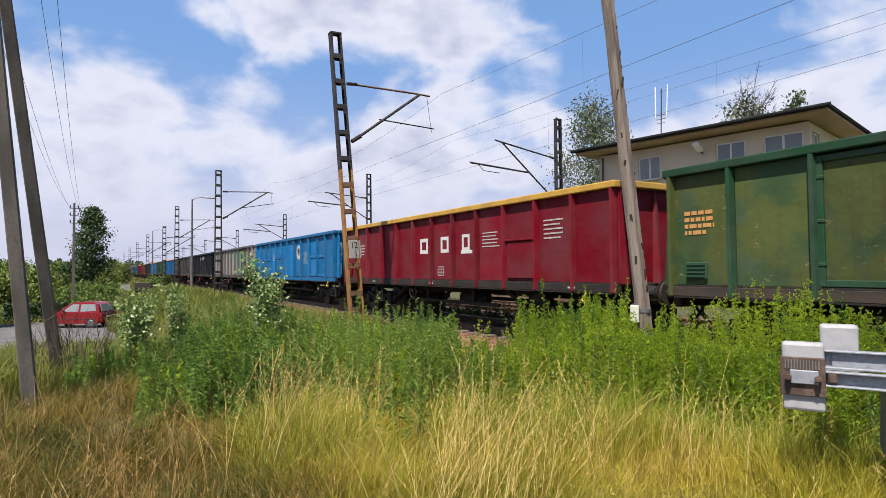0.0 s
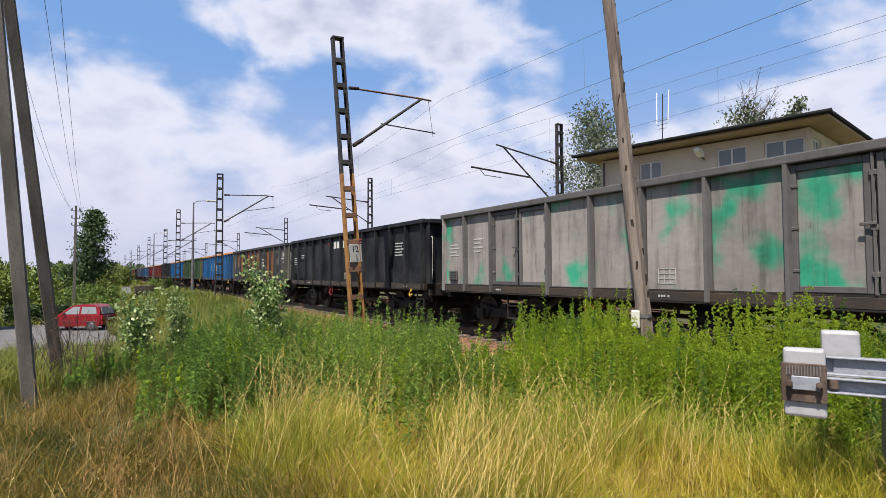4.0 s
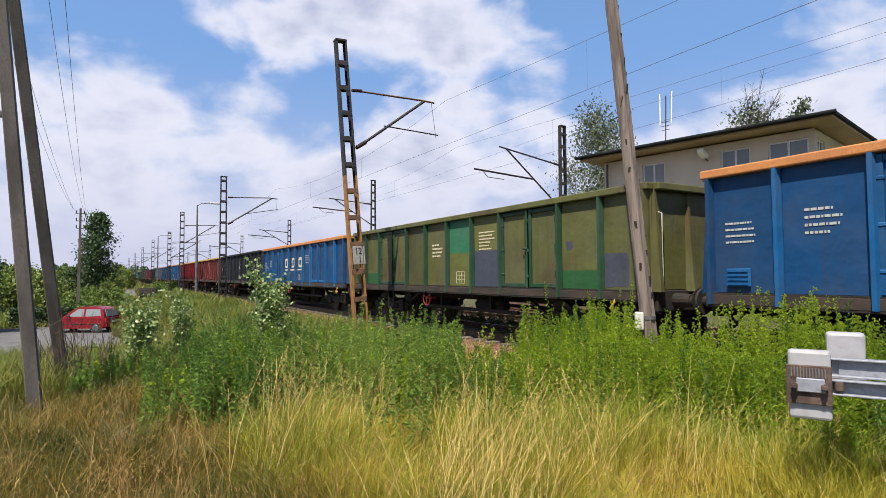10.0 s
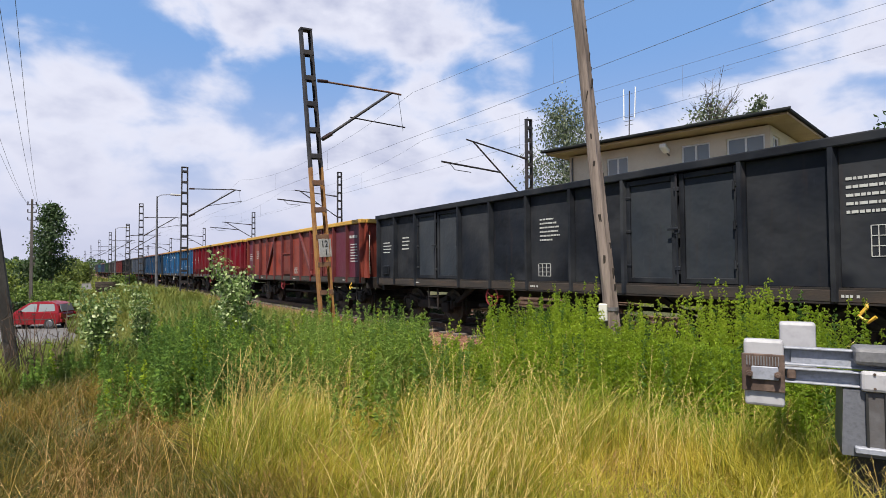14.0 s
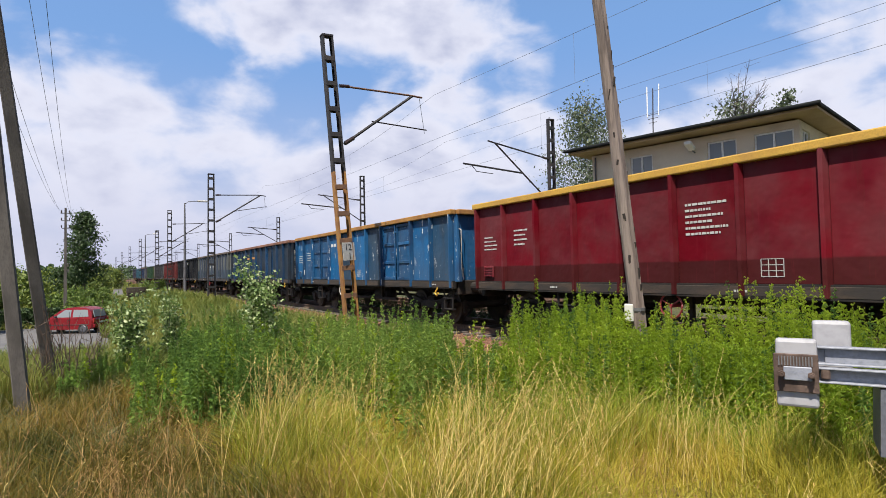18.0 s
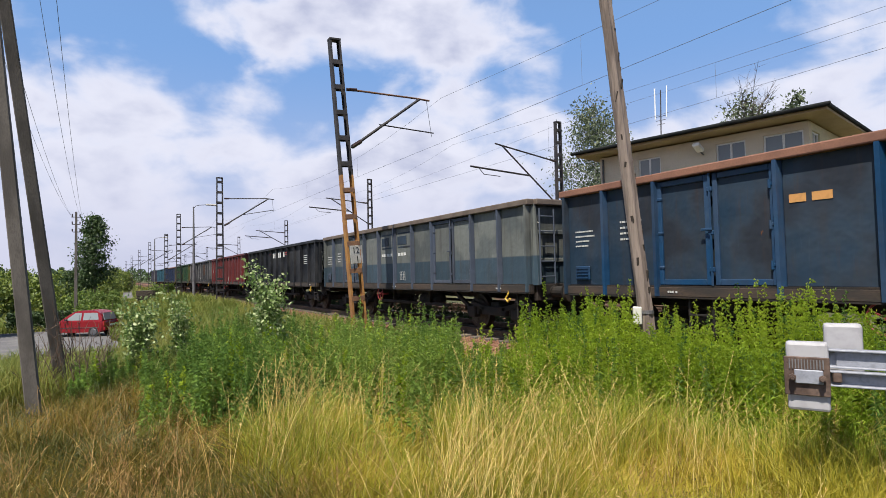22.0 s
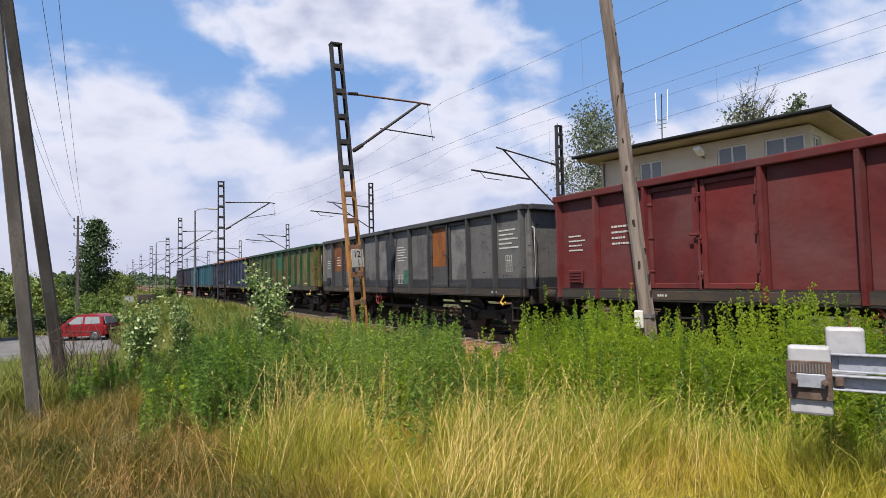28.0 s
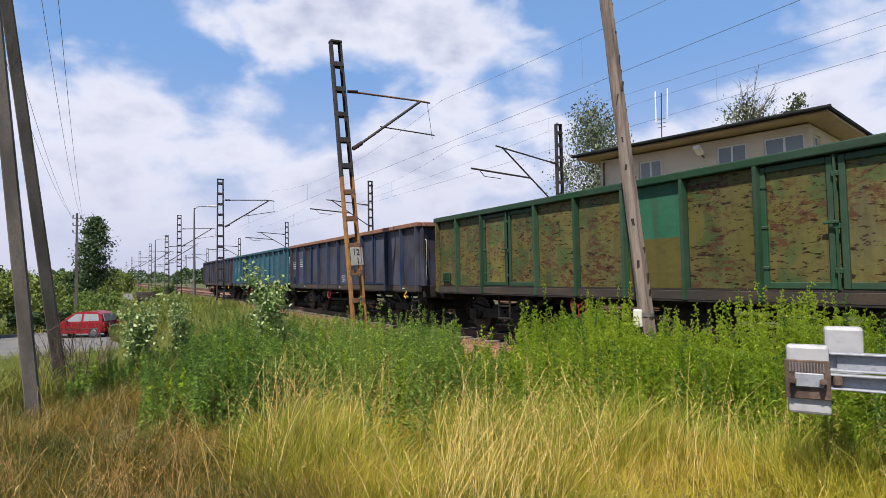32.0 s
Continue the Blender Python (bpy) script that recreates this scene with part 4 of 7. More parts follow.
LOOKS = [
    dict(paint=P["green"], ribs=DARK_GREEN, label="open wagon in faded green paint with dark green ribs", marks=[("stencil", ORANGE_MARK, text_block(0.55, 2.3, 0.5, 4, 0.1, 0.06, 1), "orange stencilled rows")]),
    dict(paint=P["maroon"], rim=P["rim_yellow"], sill=STEEL_DARK, rim_label="yellow top rail", doors=(), hatches=(9,), wheel=STEEL_DARK, label="maroon open wagon with a yellow top rail",
         marks=[standard_marks(2), ("lettering", WHITE_LETTER, [(5.98, 2.12, 0.44, 0.42), (7.1, 2.12, 0.40, 0.42), (8.12, 2.14, 0.34, 0.40), (8.16, 1.9, 0.5, 0.08)], "large white blocks of lettering"),
                ("notice", WHITE_MARK, text_block(9.2, 2.32, 0.7, 5, 0.08, 0.025, 5) + text_block(11.37, 2.45, 0.65, 5, 0.09, 0.03, 6), "white rows of small print")]),
    dict(paint=P["azure"], label="bright azure blue open wagon with a round white emblem", crossbars=(0.0,), sill=P["azure"], doors=(1, 2, 9, 10), hatches=(4,), marks=[("stencil", WHITE_MARK, text_block(0.56, 2.2, 0.5, 4, 0.09, 0.028, 3) + text_block(3.79, 2.3, 0.45, 4, 0.1, 0.034, 6), "rows of small white stencilled markings"), ("notice", WHITE_MARK, text_block(9.2, 2.25, 0.6, 6, 0.09, 0.032, 8), "white rows of small print")], emblem=True),
    dict(paint=P["faded"], ribs=P["faded_rib"], label="faded grey open wagon with patches of green", marks=[standard_marks(4)], wheel=RED_WHEEL),
    dict(paint=P["black"], rim=P["grey"], doors=(), hatches=(1,), label="anthracite open wagon with white and red lettering",
         marks=[standard_marks(5), ("lettering", WHITE_LETTER, [(5.75 + k * 0.33, 2.60, 0.24, 0.28) for k in (0, 1, 3, 4, 5, 6)], "white blocks of lettering"), ("red_lettering", RED_MARK, [(6.41, 2.60, 0.2, 0.28), (5.15, 2.68, 0.4, 0.04), (5.2, 2.58, 0.3, 0.04), (5.25, 2.48, 0.2, 0.04), (8.3, 2.68, 0.5, 0.04), (8.25, 2.58, 0.4, 0.04)], "red stripes and lettering"),
                ("notice", WHITE_MARK, text_block(11.37, 2.4, 0.6, 5, 0.09, 0.032, 9), "white rows of small print")]),
    dict(paint=P["patch"], ribs=P["cement_rib"], rim=P["cement_rib"], panels={1: P["orange_half"], 2: P["orange"], 3: P["orange"], 4: P["orange"], 5: P["orange_half"], 6: P["orange_half"], 8: P["orange"], 9: P["orange"]},
         patches=[((1.4, 1.62, 0.45, 0.75), P["touch_up"]), ((4.65, 1.62, 0.5, 0.62), P["touch_up"]), ((5.15, 1.38, 0.5, 0.3), P["patch"]), ((6.2, 2.0, 0.5, 0.34), P["touch_up"]), ((5.75, 1.5, 0.4, 0.3), P["touch_up"]), ((6.85, 2.02, 0.3, 0.28), P["touch_up"]), ((7.3, 1.98, 0.28, 0.34), P["touch_up"]), ((6.8, 2.5, 0.4, 0.2), P["patch"]),
                  ((8.12, 2.13, 0.92, 1.0), P["touch_up"]), ((8.3, 1.4, 0.5, 0.25), P["touch_up"]), ((11.2, 2.42, 0.4, 0.3), P["touch_up"]), ((11.35, 1.75, 0.62, 0.42), P["touch_up"]), ((11.0, 1.4, 0.3, 0.2), P["touch_up"]), ((12.55, 2.02, 0.42, 0.3), P["touch_up"]), ((12.2, 2.2, 0.25, 0.22), P["touch_up"]), ((12.3, 1.45, 0.36, 0.22), P["touch_up"]), ((0.6, 1.6, 0.5, 0.4), P["touch_up"])], label="grey open wagon patched with orange primer",
         marks=[standard_marks(6), ("notice", WHITE_MARK, text_block(8.12, 2.3, 0.7, 6, 0.08, 0.03, 3) + [(12.3, 2.52, 0.22, 0.05), (12.4, 2.45, 0.22, 0.05), (12.3, 2.38, 0.22, 0.05)] + text_block(12.4, 2.25, 0.75, 1, 0.1, 0.07, 4) + text_block(12.4, 2.12, 0.5, 2, 0.06, 0.02, 5), "white print and emblem")]),
    dict(paint=P["blue"], ribs=P["blue_rib"], rim=P["rim_orange"], rim_label="orange top rail", label="blue open wagon with an orange top rail",
         marks=[standard_marks(7), ("lettering", CREAM_MARK, [(4.87, 2.12, 0.42, 0.46), (5.96, 2.12, 0.42, 0.46), (7.04, 2.12, 0.5, 0.46), (4.95, 1.78, 0.62, 0.065), (5.96, 1.78, 0.85, 0.065), (7.0, 1.78, 0.72, 0.065)], "cream underlined lettering blocks"),
                ("notice", WHITE_MARK, text_block(8.12, 2.4, 0.7, 5, 0.08, 0.022, 4), "white rows of small print")]),
    dict(paint=P["olive"], ribs=DARK_GREEN, rim=P["olive"], label="olive green open wagon with teal and slate repainted patches", panels={1: P["olive_low"], 6: P["teal_half"], 7: P["slate_half"], 10: P["olive_low"]}, patches=[((12.25, 1.55, 0.55, 0.6), P["touch_slate"]), ((11.1, 2.05, 0.16, 0.16), P["touch_slate"]), ((12.85, 1.45, 0.25, 0.25), P["touch_green"])], marks=[("stencil", CREAM_MARK, text_block(8.12, 2.5, 0.6, 6, 0.08, 0.03, 11) + text_block(5.96, 2.3, 0.5, 4, 0.1, 0.045, 12) + grid_block(7.04, 1.42, 0.34, 0.3), "cream stencilled rows")]),
    dict(paint=P["blue"], ribs=P["blue_rib"], rim=P["rim_orange"], rim_label="orange top rail", grab=P["rim_orange"], label="dark blue open wagon with an orange top rail",
         marks=[standard_marks(8), ("lettering", CREAM_MARK, [(4.87, 2.12, 0.42, 0.46), (5.96, 2.12, 0.42, 0.46), (7.04, 2.12, 0.5, 0.46), (4.95, 1.78, 0.62, 0.065), (5.96, 1.78, 0.85, 0.065), (7.0, 1.78, 0.72, 0.065)], "cream underlined lettering blocks"),
                ("notice", WHITE_MARK, text_block(8.12, 2.4, 0.7, 5, 0.08, 0.022, 5), "white rows of small print")]),
    dict(paint=P["grey"], panels={k: P["grey_door"] for k in (2, 3, 8, 9)}, label="blue-grey open wagon with white stencils", marks=[standard_marks(9), ("notice", WHITE_MARK, text_block(7.04, 2.4, 0.5, 6, 0.08, 0.03, 4) + text_block(12.42, 2.5, 0.75, 5, 0.1, 0.035, 7) + grid_block(12.4, 1.75, 0.22, 0.36), "white rows of small print")]),
    dict(paint=P["rust"], ribs=P["brown"], rim=P["rim_yellow"], rim_label="ochre top rail", doors=(8, 9), panels={10: P["plum"], 11: P["plum"], 0: P["plum"]}, hatches=(5,), braces=((3, 1), (7, -1)), label="rust red open wagon with diagonal braces",
         marks=[standard_marks(10), ("notice", WHITE_MARK, text_block(12.42, 2.25, 0.7, 7, 0.09, 0.035, 4) + text_block(12.3, 2.5, 0.6, 1, 0.1, 0.09, 4), "white rows of print")]),
    dict(paint=P["red"], rim=P["rim_yellow"], rim_label="yellow top rail", doors=(8, 9), panels={8: P["rust"]}, label="signal red open wagon with a yellow top rail",
         marks=[standard_marks(11), ("notice", WHITE_MARK, text_block(5.96, 2.4, 0.7, 6, 0.09, 0.035, 4), "white rows of print")]),
    dict(paint=P["streaky"], panels={0: P["bright_blue"], 4: P["bright_blue"], 5: P["dull_blue"], 6: P["bright_blue"], 7: P["dull_blue"], 11: P["dull_blue"]}, rim=P["rim_ochre"], rim_label="ochre top rail", crossbars=(0.25, -0.3), wheel=HANDRAIL, wheel_label="white hand brake wheel", label="scratched blue open wagon with white streaks",
         marks=[standard_marks(12), ("lettering", WHITE_LETTER, text_block(4.87, 2.5, 0.85, 1, 0.1, 0.11, 1) + text_block(5.96, 2.5, 0.85, 1, 0.1, 0.11, 2), "white company lettering blocks")]),
    dict(paint=P["slate"], ribs=P["slate_rib"], rim=P["rim_rust"], label="slate blue open wagon with a rusty top rail",
         marks=[standard_marks(13), ("lettering", ORANGE_MARK, text_block(4.87, 2.36, 0.85, 1, 0.1, 0.11, 1) + text_block(5.96, 2.38, 0.85, 1, 0.1, 0.11, 2), "orange company lettering blocks")]),
    dict(paint=P["two"], ribs=P["two_rib"], rim=P["rim_dusty"], ladder=True, label="grey over blue open wagon with a white web address band",
         marks=[standard_marks(14), ("lettering", P["slate"], [(5.8, 2.5, 0.5, 0.26), (6.9, 2.5, 0.6, 0.26), (5.96, 2.72, 0.8, 0.04), (7.04, 2.72, 0.8, 0.04), (7.04, 2.3, 0.8, 0.04), (5.96, 2.3, 0.8, 0.04)], "dark company lettering blocks"), ("white_lettering", WHITE_LETTER, text_block(5.96, 2.08, 0.8, 1, 0.1, 0.09, 3) + text_block(7.04, 2.08, 0.8, 1, 0.1, 0.09, 3), "white lettering line")]),
    dict(paint=P["black"], rim=P["black"], doors=(), hatches=(1,), ladder=True, label="black open wagon with white and red lettering",
         marks=[standard_marks(15), ("lettering", WHITE_LETTER, [(5.75 + k * 0.33, 2.60, 0.24, 0.28) for k in (0, 1, 3, 4, 5, 6)], "white blocks of lettering"), ("red_lettering", RED_MARK, [(6.41, 2.60, 0.2, 0.28), (5.15, 2.68, 0.4, 0.04), (5.2, 2.58, 0.3, 0.04), (5.25, 2.48, 0.2, 0.04), (8.3, 2.68, 0.5, 0.04), (8.25, 2.58, 0.4, 0.04)], "red stripes and lettering"),
                ("notice", WHITE_MARK, text_block(11.37, 2.4, 0.6, 5, 0.09, 0.032, 9), "white rows of small print")]),
    dict(paint=P["brown"], label="reddish brown open wagon", ladder=True, marks=[standard_marks(16)]),
    dict(paint=P["cement"], ribs=P["cement_rib"], rim=P["cement_rib"], panels={1: P["orange_half"], 2: P["orange_half"], 8: P["orange_half"]}, patches=[((7.25, 1.5, 0.3, 0.4), P["touch_green"]), ((4.6, 1.45, 0.2, 0.14), P["touch_up"])], label="grey open wagon with cracked paint and orange doors",
         marks=[standard_marks(17), ("notice", WHITE_MARK, text_block(7.04, 2.4, 0.6, 6, 0.08, 0.03, 4) + text_block(12.42, 2.5, 0.75, 5, 0.1, 0.035, 7) + grid_block(12.4, 1.75, 0.22, 0.36), "white rows of small print")]),
    dict(paint=P["peeled"], ribs=DARK_GREEN, rim=DARK_GREEN, panels={6: P["peeled_teal"]}, label="green open wagon with badly peeling paint", marks=[("stencil", CREAM_MARK, text_block(11.4, 1.32, 0.55, 1, 0.1, 0.028, 3), "faint cream stencilled row")]),
    dict(paint=P["dusk"], ribs=P["navy"], rim=P["rim_rust"], label="dusty violet-blue open wagon", marks=[standard_marks(18)]),
    dict(paint=P["teal"], label="turquoise blue open goods wagon", marks=[standard_marks(19)]),
    dict(paint=P["dusk"], label="dark blue open wagon at the train's tail", marks=[standard_marks(20)]),
]


def emblem(root):
    bm = bmesh.new()
    add_rod(bm, (-SIDE - 0.012, HALF - 8.14, 2.3), (-SIDE - 0.022, HALF - 8.14, 2.3), 0.33, sides=28)
    disc = part("emblem", bm, WHITE_MARK, root, "round white emblem")
    bm = bmesh.new()
    add_rod(bm, (-SIDE - 0.022, HALF - 8.12, 2.33), (-SIDE - 0.027, HALF - 8.12, 2.33), 0.16, sides=20)
    part("emblem_centre", bm, P["navy"], disc)
    bm = bmesh.new()
    add_box(bm, (-SIDE - 0.025, HALF - 8.24, 2.25), (0.006, 0.26, 0.06))
    part("emblem_stripe", bm, ORANGE_MARK, disc)


for i, spec in enumerate(LOOKS):
    w = wagon(i, spec)
    if spec.get("emblem"):
        emblem(w)

# ---- overhead line ----
def lattice_mesh(height, width, depth):
    """Ladder mast: returns the maker of its channel legs, which stand wider at the foot."""
    def leg(side, z_a, z_b):
        bm = bmesh.new()
        wa, wb = width * (1 + 0.3 * (1 - z_a / height)) / 2, width * (1 + 0.3 * (1 - z_b / height)) / 2
        outline = lambda w: [(side * w, -depth / 2), (side * w, depth / 2), (side * (w - 0.055), depth / 2), (side * (w - 0.055), depth / 2 - 0.014), (side * (w - 0.014), depth / 2 - 0.014), (side * (w - 0.014), -depth / 2 + 0.014), (side * (w - 0.055), -depth / 2 + 0.014), (side * (w - 0.055), -depth / 2)]
        a = [bm.verts.new((x, y, z_a)) for x, y in outline(wa)]
        b = [bm.verts.new((x, y, z_b)) for x, y in outline(wb)]
        for i in range(8):
            bm.faces.new((a[i], a[(i + 1) % 8], b[(i + 1) % 8], b[i]))
        bm.faces.new(a)
        bm.faces.new(b)
        return bm
    return leg


def batten_mesh(width, depth, tall):
    bm = bmesh.new()
    for s in (-1, 1):
        add_box(bm, (0, s * (depth / 2 + 0.006), 0), (width, 0.012, tall), 0.003)
    add_box(bm, (0, 0, 0), (width - 0.16, depth - 0.01, 0.05), 0.003)
    return bm


def mast(at, height, lean=(0, 0), width=0.36, pitch=0.62, arm=None, paint=None, foot=None, label="", name="catenary_mast"):
    paint = paint or MAST_BLACK
    base = pose(at[0], at[1], at[2]) @ Matrix.Rotation(radians(lean[1]), 4, "X") @ Matrix.Rotation(radians(lean[0]), 4, "Y")
    root = thing(name, base, label or "black steel ladder-type catenary mast beside the track", "catenary mast", "catenary masts")
    leg = lattice_mesh(height, width, 0.2)
    cuts = [0, foot, height] if foot else [0, height]
    for z0, z1 in zip(cuts, cuts[1:]):
        mat = MAST_ORANGE if foot and z0 == 0 else paint
        for side in (-1, 1):
            part("leg", leg(side, z0, z1), mat, root, "orange-primed lower leg" if mat is MAST_ORANGE else "")
    z = 0.5
    while z < height:
        w = width * (1 + 0.3 * (1 - z / height)) - 0.02
        part("batten", batten_mesh(w, 0.2, 0.13), MAST_RUST if foot and z < foot else paint, root, m=pose(0, 0, z))
        z += pitch * (1 + 0.12 * (1 - z / height))
    bm = bmesh.new()
    add_box(bm, (0, 0, height), (width + 0.02, 0.22, 0.06), 0.01)
    part("cap", bm, paint, root)
    if arm:
        for nm, pts, r, mat in arm:
            bm = bmesh.new()
            add_tube(bm, pts, r, 8)
            part(nm, bm, mat, root)
    return root


def cantilever(side, reach, z_top, z_low, drop, paint, w=0.25, tilt=0.12):
    """Top tube, strut, registration arm and dropper of one mast; side is the way to the track."""
    s = side
    return [("top_tube", [(s * (w + 0.12), 0, z_top), (s * (reach - 0.3), 0, z_top + tilt), (s * (reach + 0.15), 0, z_top + tilt - 0.04)], 0.03, MAST_RUST if paint is MAST_BLACK and reach < 2.9 and side > 0 else paint),
            ("top_insulator", [(s * w, 0, z_top), (s * (w + 0.3), 0, z_top + 0.01)], 0.05, INSULATOR),
            ("strut", [(s * w, 0, z_low), (s * (reach - 0.2), 0, z_top + tilt - 0.02)], 0.04, paint),
            ("strut_insulator", [(s * (w + 0.02), 0, z_low + 0.02), (s * (w + 0.3), 0, z_low + 0.02 + 0.28 * (z_top - z_low) / reach)], 0.06, INSULATOR),
            ("registration_arm", [(s * (reach * 0.42), 0, z_low + (z_top - z_low) * 0.42), (s * (reach + 0.2), 0, drop + 0.12)], 0.02, paint),
            ("dropper", [(s * (reach + 0.05), 0, z_top + tilt - 0.06), (s * (reach + 0.12), 0, drop)], 0.008, WIRE)]


def long_cantilever(reach, z_top, z_low, paint, tilt):
    """Cantilever of the far track: rising top tube, strut, and a heavy registration tube reaching past it."""
    at = lambda f: (-(0.2 + (reach - 0.6) * f), 0, z_low + (z_top + tilt * 0.9 - z_low) * f)
    mid = at(0.5)
    end = (-reach * 1.36, 0, mid[2] + 0.2)
    return [("top_tube", [(-0.2, 0, z_top), (-reach, 0, z_top + tilt)], 0.04, paint),
            ("top_insulator", [(-0.2, 0, z_top), (-0.55, 0, z_top + tilt * 0.1)], 0.06, INSULATOR),
            ("strut", [at(0.0), at(1.0)], 0.04, paint),
            ("registration_tube", [mid, end], 0.045, paint),
            ("steady_arm", [(end[0] + 0.5, 0, end[2] - 0.08), (end[0] + 0.75, 0, end[2] - 0.32), (end[0] + 1.7, 0, end[2] - 0.36)], 0.018, paint)]


M1 = (6.16, 14.87, -0.45)
mast1 = mast(M1, 8.62, lean=(-3.9, -1.5), width=0.32, pitch=0.7, arm=cantilever(1, 2.8, 7.22, 5.55, 5.95, MAST_BLACK, tilt=-0.1), foot=4.75, label="catenary mast, black above and orange primer below, with a kilometre plate")


def text_mesh(name, body, size):
    cu = bpy.data.curves.new(name, "FONT")
    cu.body, cu.size, cu.align_x, cu.align_y, cu.extrude = body, size, "CENTER", "CENTER", 0.002
    ob = bpy.data.objects.new(name, cu)
    me = bpy.data.meshes.new_from_object(ob)
    bpy.data.objects.remove(ob)
    me.materials.clear()
    me.materials.append(None)
    return me


bm = bmesh.new()
add_box(bm, (0, 0, 0), (0.42, 0.012, 0.50), 0.004)
BLACK_PAINT = plain("black_paint", (0.015, 0.015, 0.015), 0.6)
SIGN_WHITE = surface("grimy_white_enamel", (0.525, 0.51, 0.465), (0.39, 0.367, 0.323), 6.0, rough=0.5)
plate = part("kilometre_plate", bm, SIGN_WHITE, mast1, "white plate with black figures", pose(0.05, -0.13, 2.50, 0, 0, 16))
place("figures", text_mesh("figures", "12", 0.25), BLACK_PAINT, plate, pose(-0.02, -0.009, 0.11, 90, 0, 0))
place("figures", text_mesh("figures", "1", 0.25), BLACK_PAINT, plate, pose(0.02, -0.009, -0.13, 90, 0, 0))

for y, h, base_z, ph, reach in ((36.3, 8.0, -0.45, 0.62, 3.1), (58.4, 8.0, -0.45, 0.62, 3.1), (71.0, 7.0, -0.45, 0.6, 3.1), (98.0, 7.6, -0.45, 0.7, 3.1), (128.0, 7.8, -0.45, 0.8, 3.1), (165.0, 8.0, -0.4, 0.9, 3.1), (210.0, 8.0, -0.4, 1.0, 3.1)):
    mast((6.0, y, base_z), h, pitch=ph, arm=cantilever(1, reach, h - 1.25, h - 2.9, 6.05, MAST_BLACK))
mast((20.0, 21.7, -0.4), 9.5, arm=long_cantilever(4.0, 7.45, 5.25, MAST_BLACK, 0.55))
mast((18.0, 41.2, -0.4), 9.4, arm=long_cantilever(3.6, 7.5, 5.9, MAST_BLACK, 0.25))
mast((18.0, 65.2, -0.4), 8.3, arm=long_cantilever(3.4, 6.9, 5.5, MAST_BLACK, 0.2))
for y in (92.0, 124.0, 160.0, 205.0):
    mast((18.0, y, -0.4), 8.2, pitch=0.9, arm=long_cantilever(3.4, 6.9, 5.5, MAST_BLACK, 0.2))


def lamp_post(at, height):
    root = thing("street_lamp", pose(*at), "tall grey lattice lamp post with one arm lamp", "lamp post", "lamp posts by the track")
    bm = bmesh.new()
    add_rod(bm, (0, 0, 0), (0, 0, height), 0.13, 0.05, 10)
    part("post", bm, MAST_GREY, root)
    bm = bmesh.new()
    add_tube(bm, [(0, 0, height - 0.1), (0.25, 0, height + 0.12), (1.0, 0, height + 0.2)], 0.03)
    part("arm", bm, MAST_GREY, root)
    bm = bmesh.new()
    add_box(bm, (1.3, 0, height + 0.2), (0.75, 0.24, 0.13), 0.04)
    part("lamp_head", bm, HANDRAIL, root)


lamp_post((6.0, 48.0, -0.5), 7.6)
lamp_post((6.0, 88.0, -0.5), 7.6)


def wire(name, pts, r=0.0042, label="", group="overhead wires"):
    bm = bmesh.new()
    add_tube(bm, pts, r, 5)
    return tagged(part(name, bm, WIRE, None), label or "thin dark overhead wire above the track", "wire", group)


def sagging(a, b, sag, n=10):
    a, b = Vector(a), Vector(b)
    return [a.lerp(b, k / n) - Vector((0, 0, sag * 4 * (k / n) * (1 - k / n))) for k in range(n + 1)]


def catenary(x, supports, top, contact, sag):
    ys = supports
    for a, b in zip(ys, ys[1:]):
        pts = sagging((x, a, top), (x, b, top), sag)
        wire("messenger_wire", pts, label="messenger wire sagging between the masts")
        n = max(2, int((b - a) / 6))
        for k in range(1, n):
            f = k / n
            y = a + (b - a) * f
            z = top - sag * 4 * f * (1 - f)
            wire("dropper_wire", [(x, y, z), (x, y, contact)], 0.003, "thin dropper between messenger and contact wire", "dropper wires")
    wire("contact_wire", [(x, ys[0], contact), (x, ys[-1], contact)], 0.005, "taut contact wire over the rails")


catenary(9.2, (-34, 15.3, 36.3, 58.4, 71.0, 98, 128, 165), 7.05, 5.62, 0.7)
catenary(13.6, (-30, 21.7, 41.2, 65.2, 92, 124), 7.3, 5.85, 0.7)
for z, x in ((8.95, 20.0),):
    wire("feeder_wire", sagging((x, -40, z + 0.4), (x, 15.0 if x < 10 else 21.7, z), 0.5) + sagging((x, 15.0 if x < 10 else 21.7, z), (x, 90, z - 0.8), 0.4), 0.0055, "feeder wire along the mast tops")


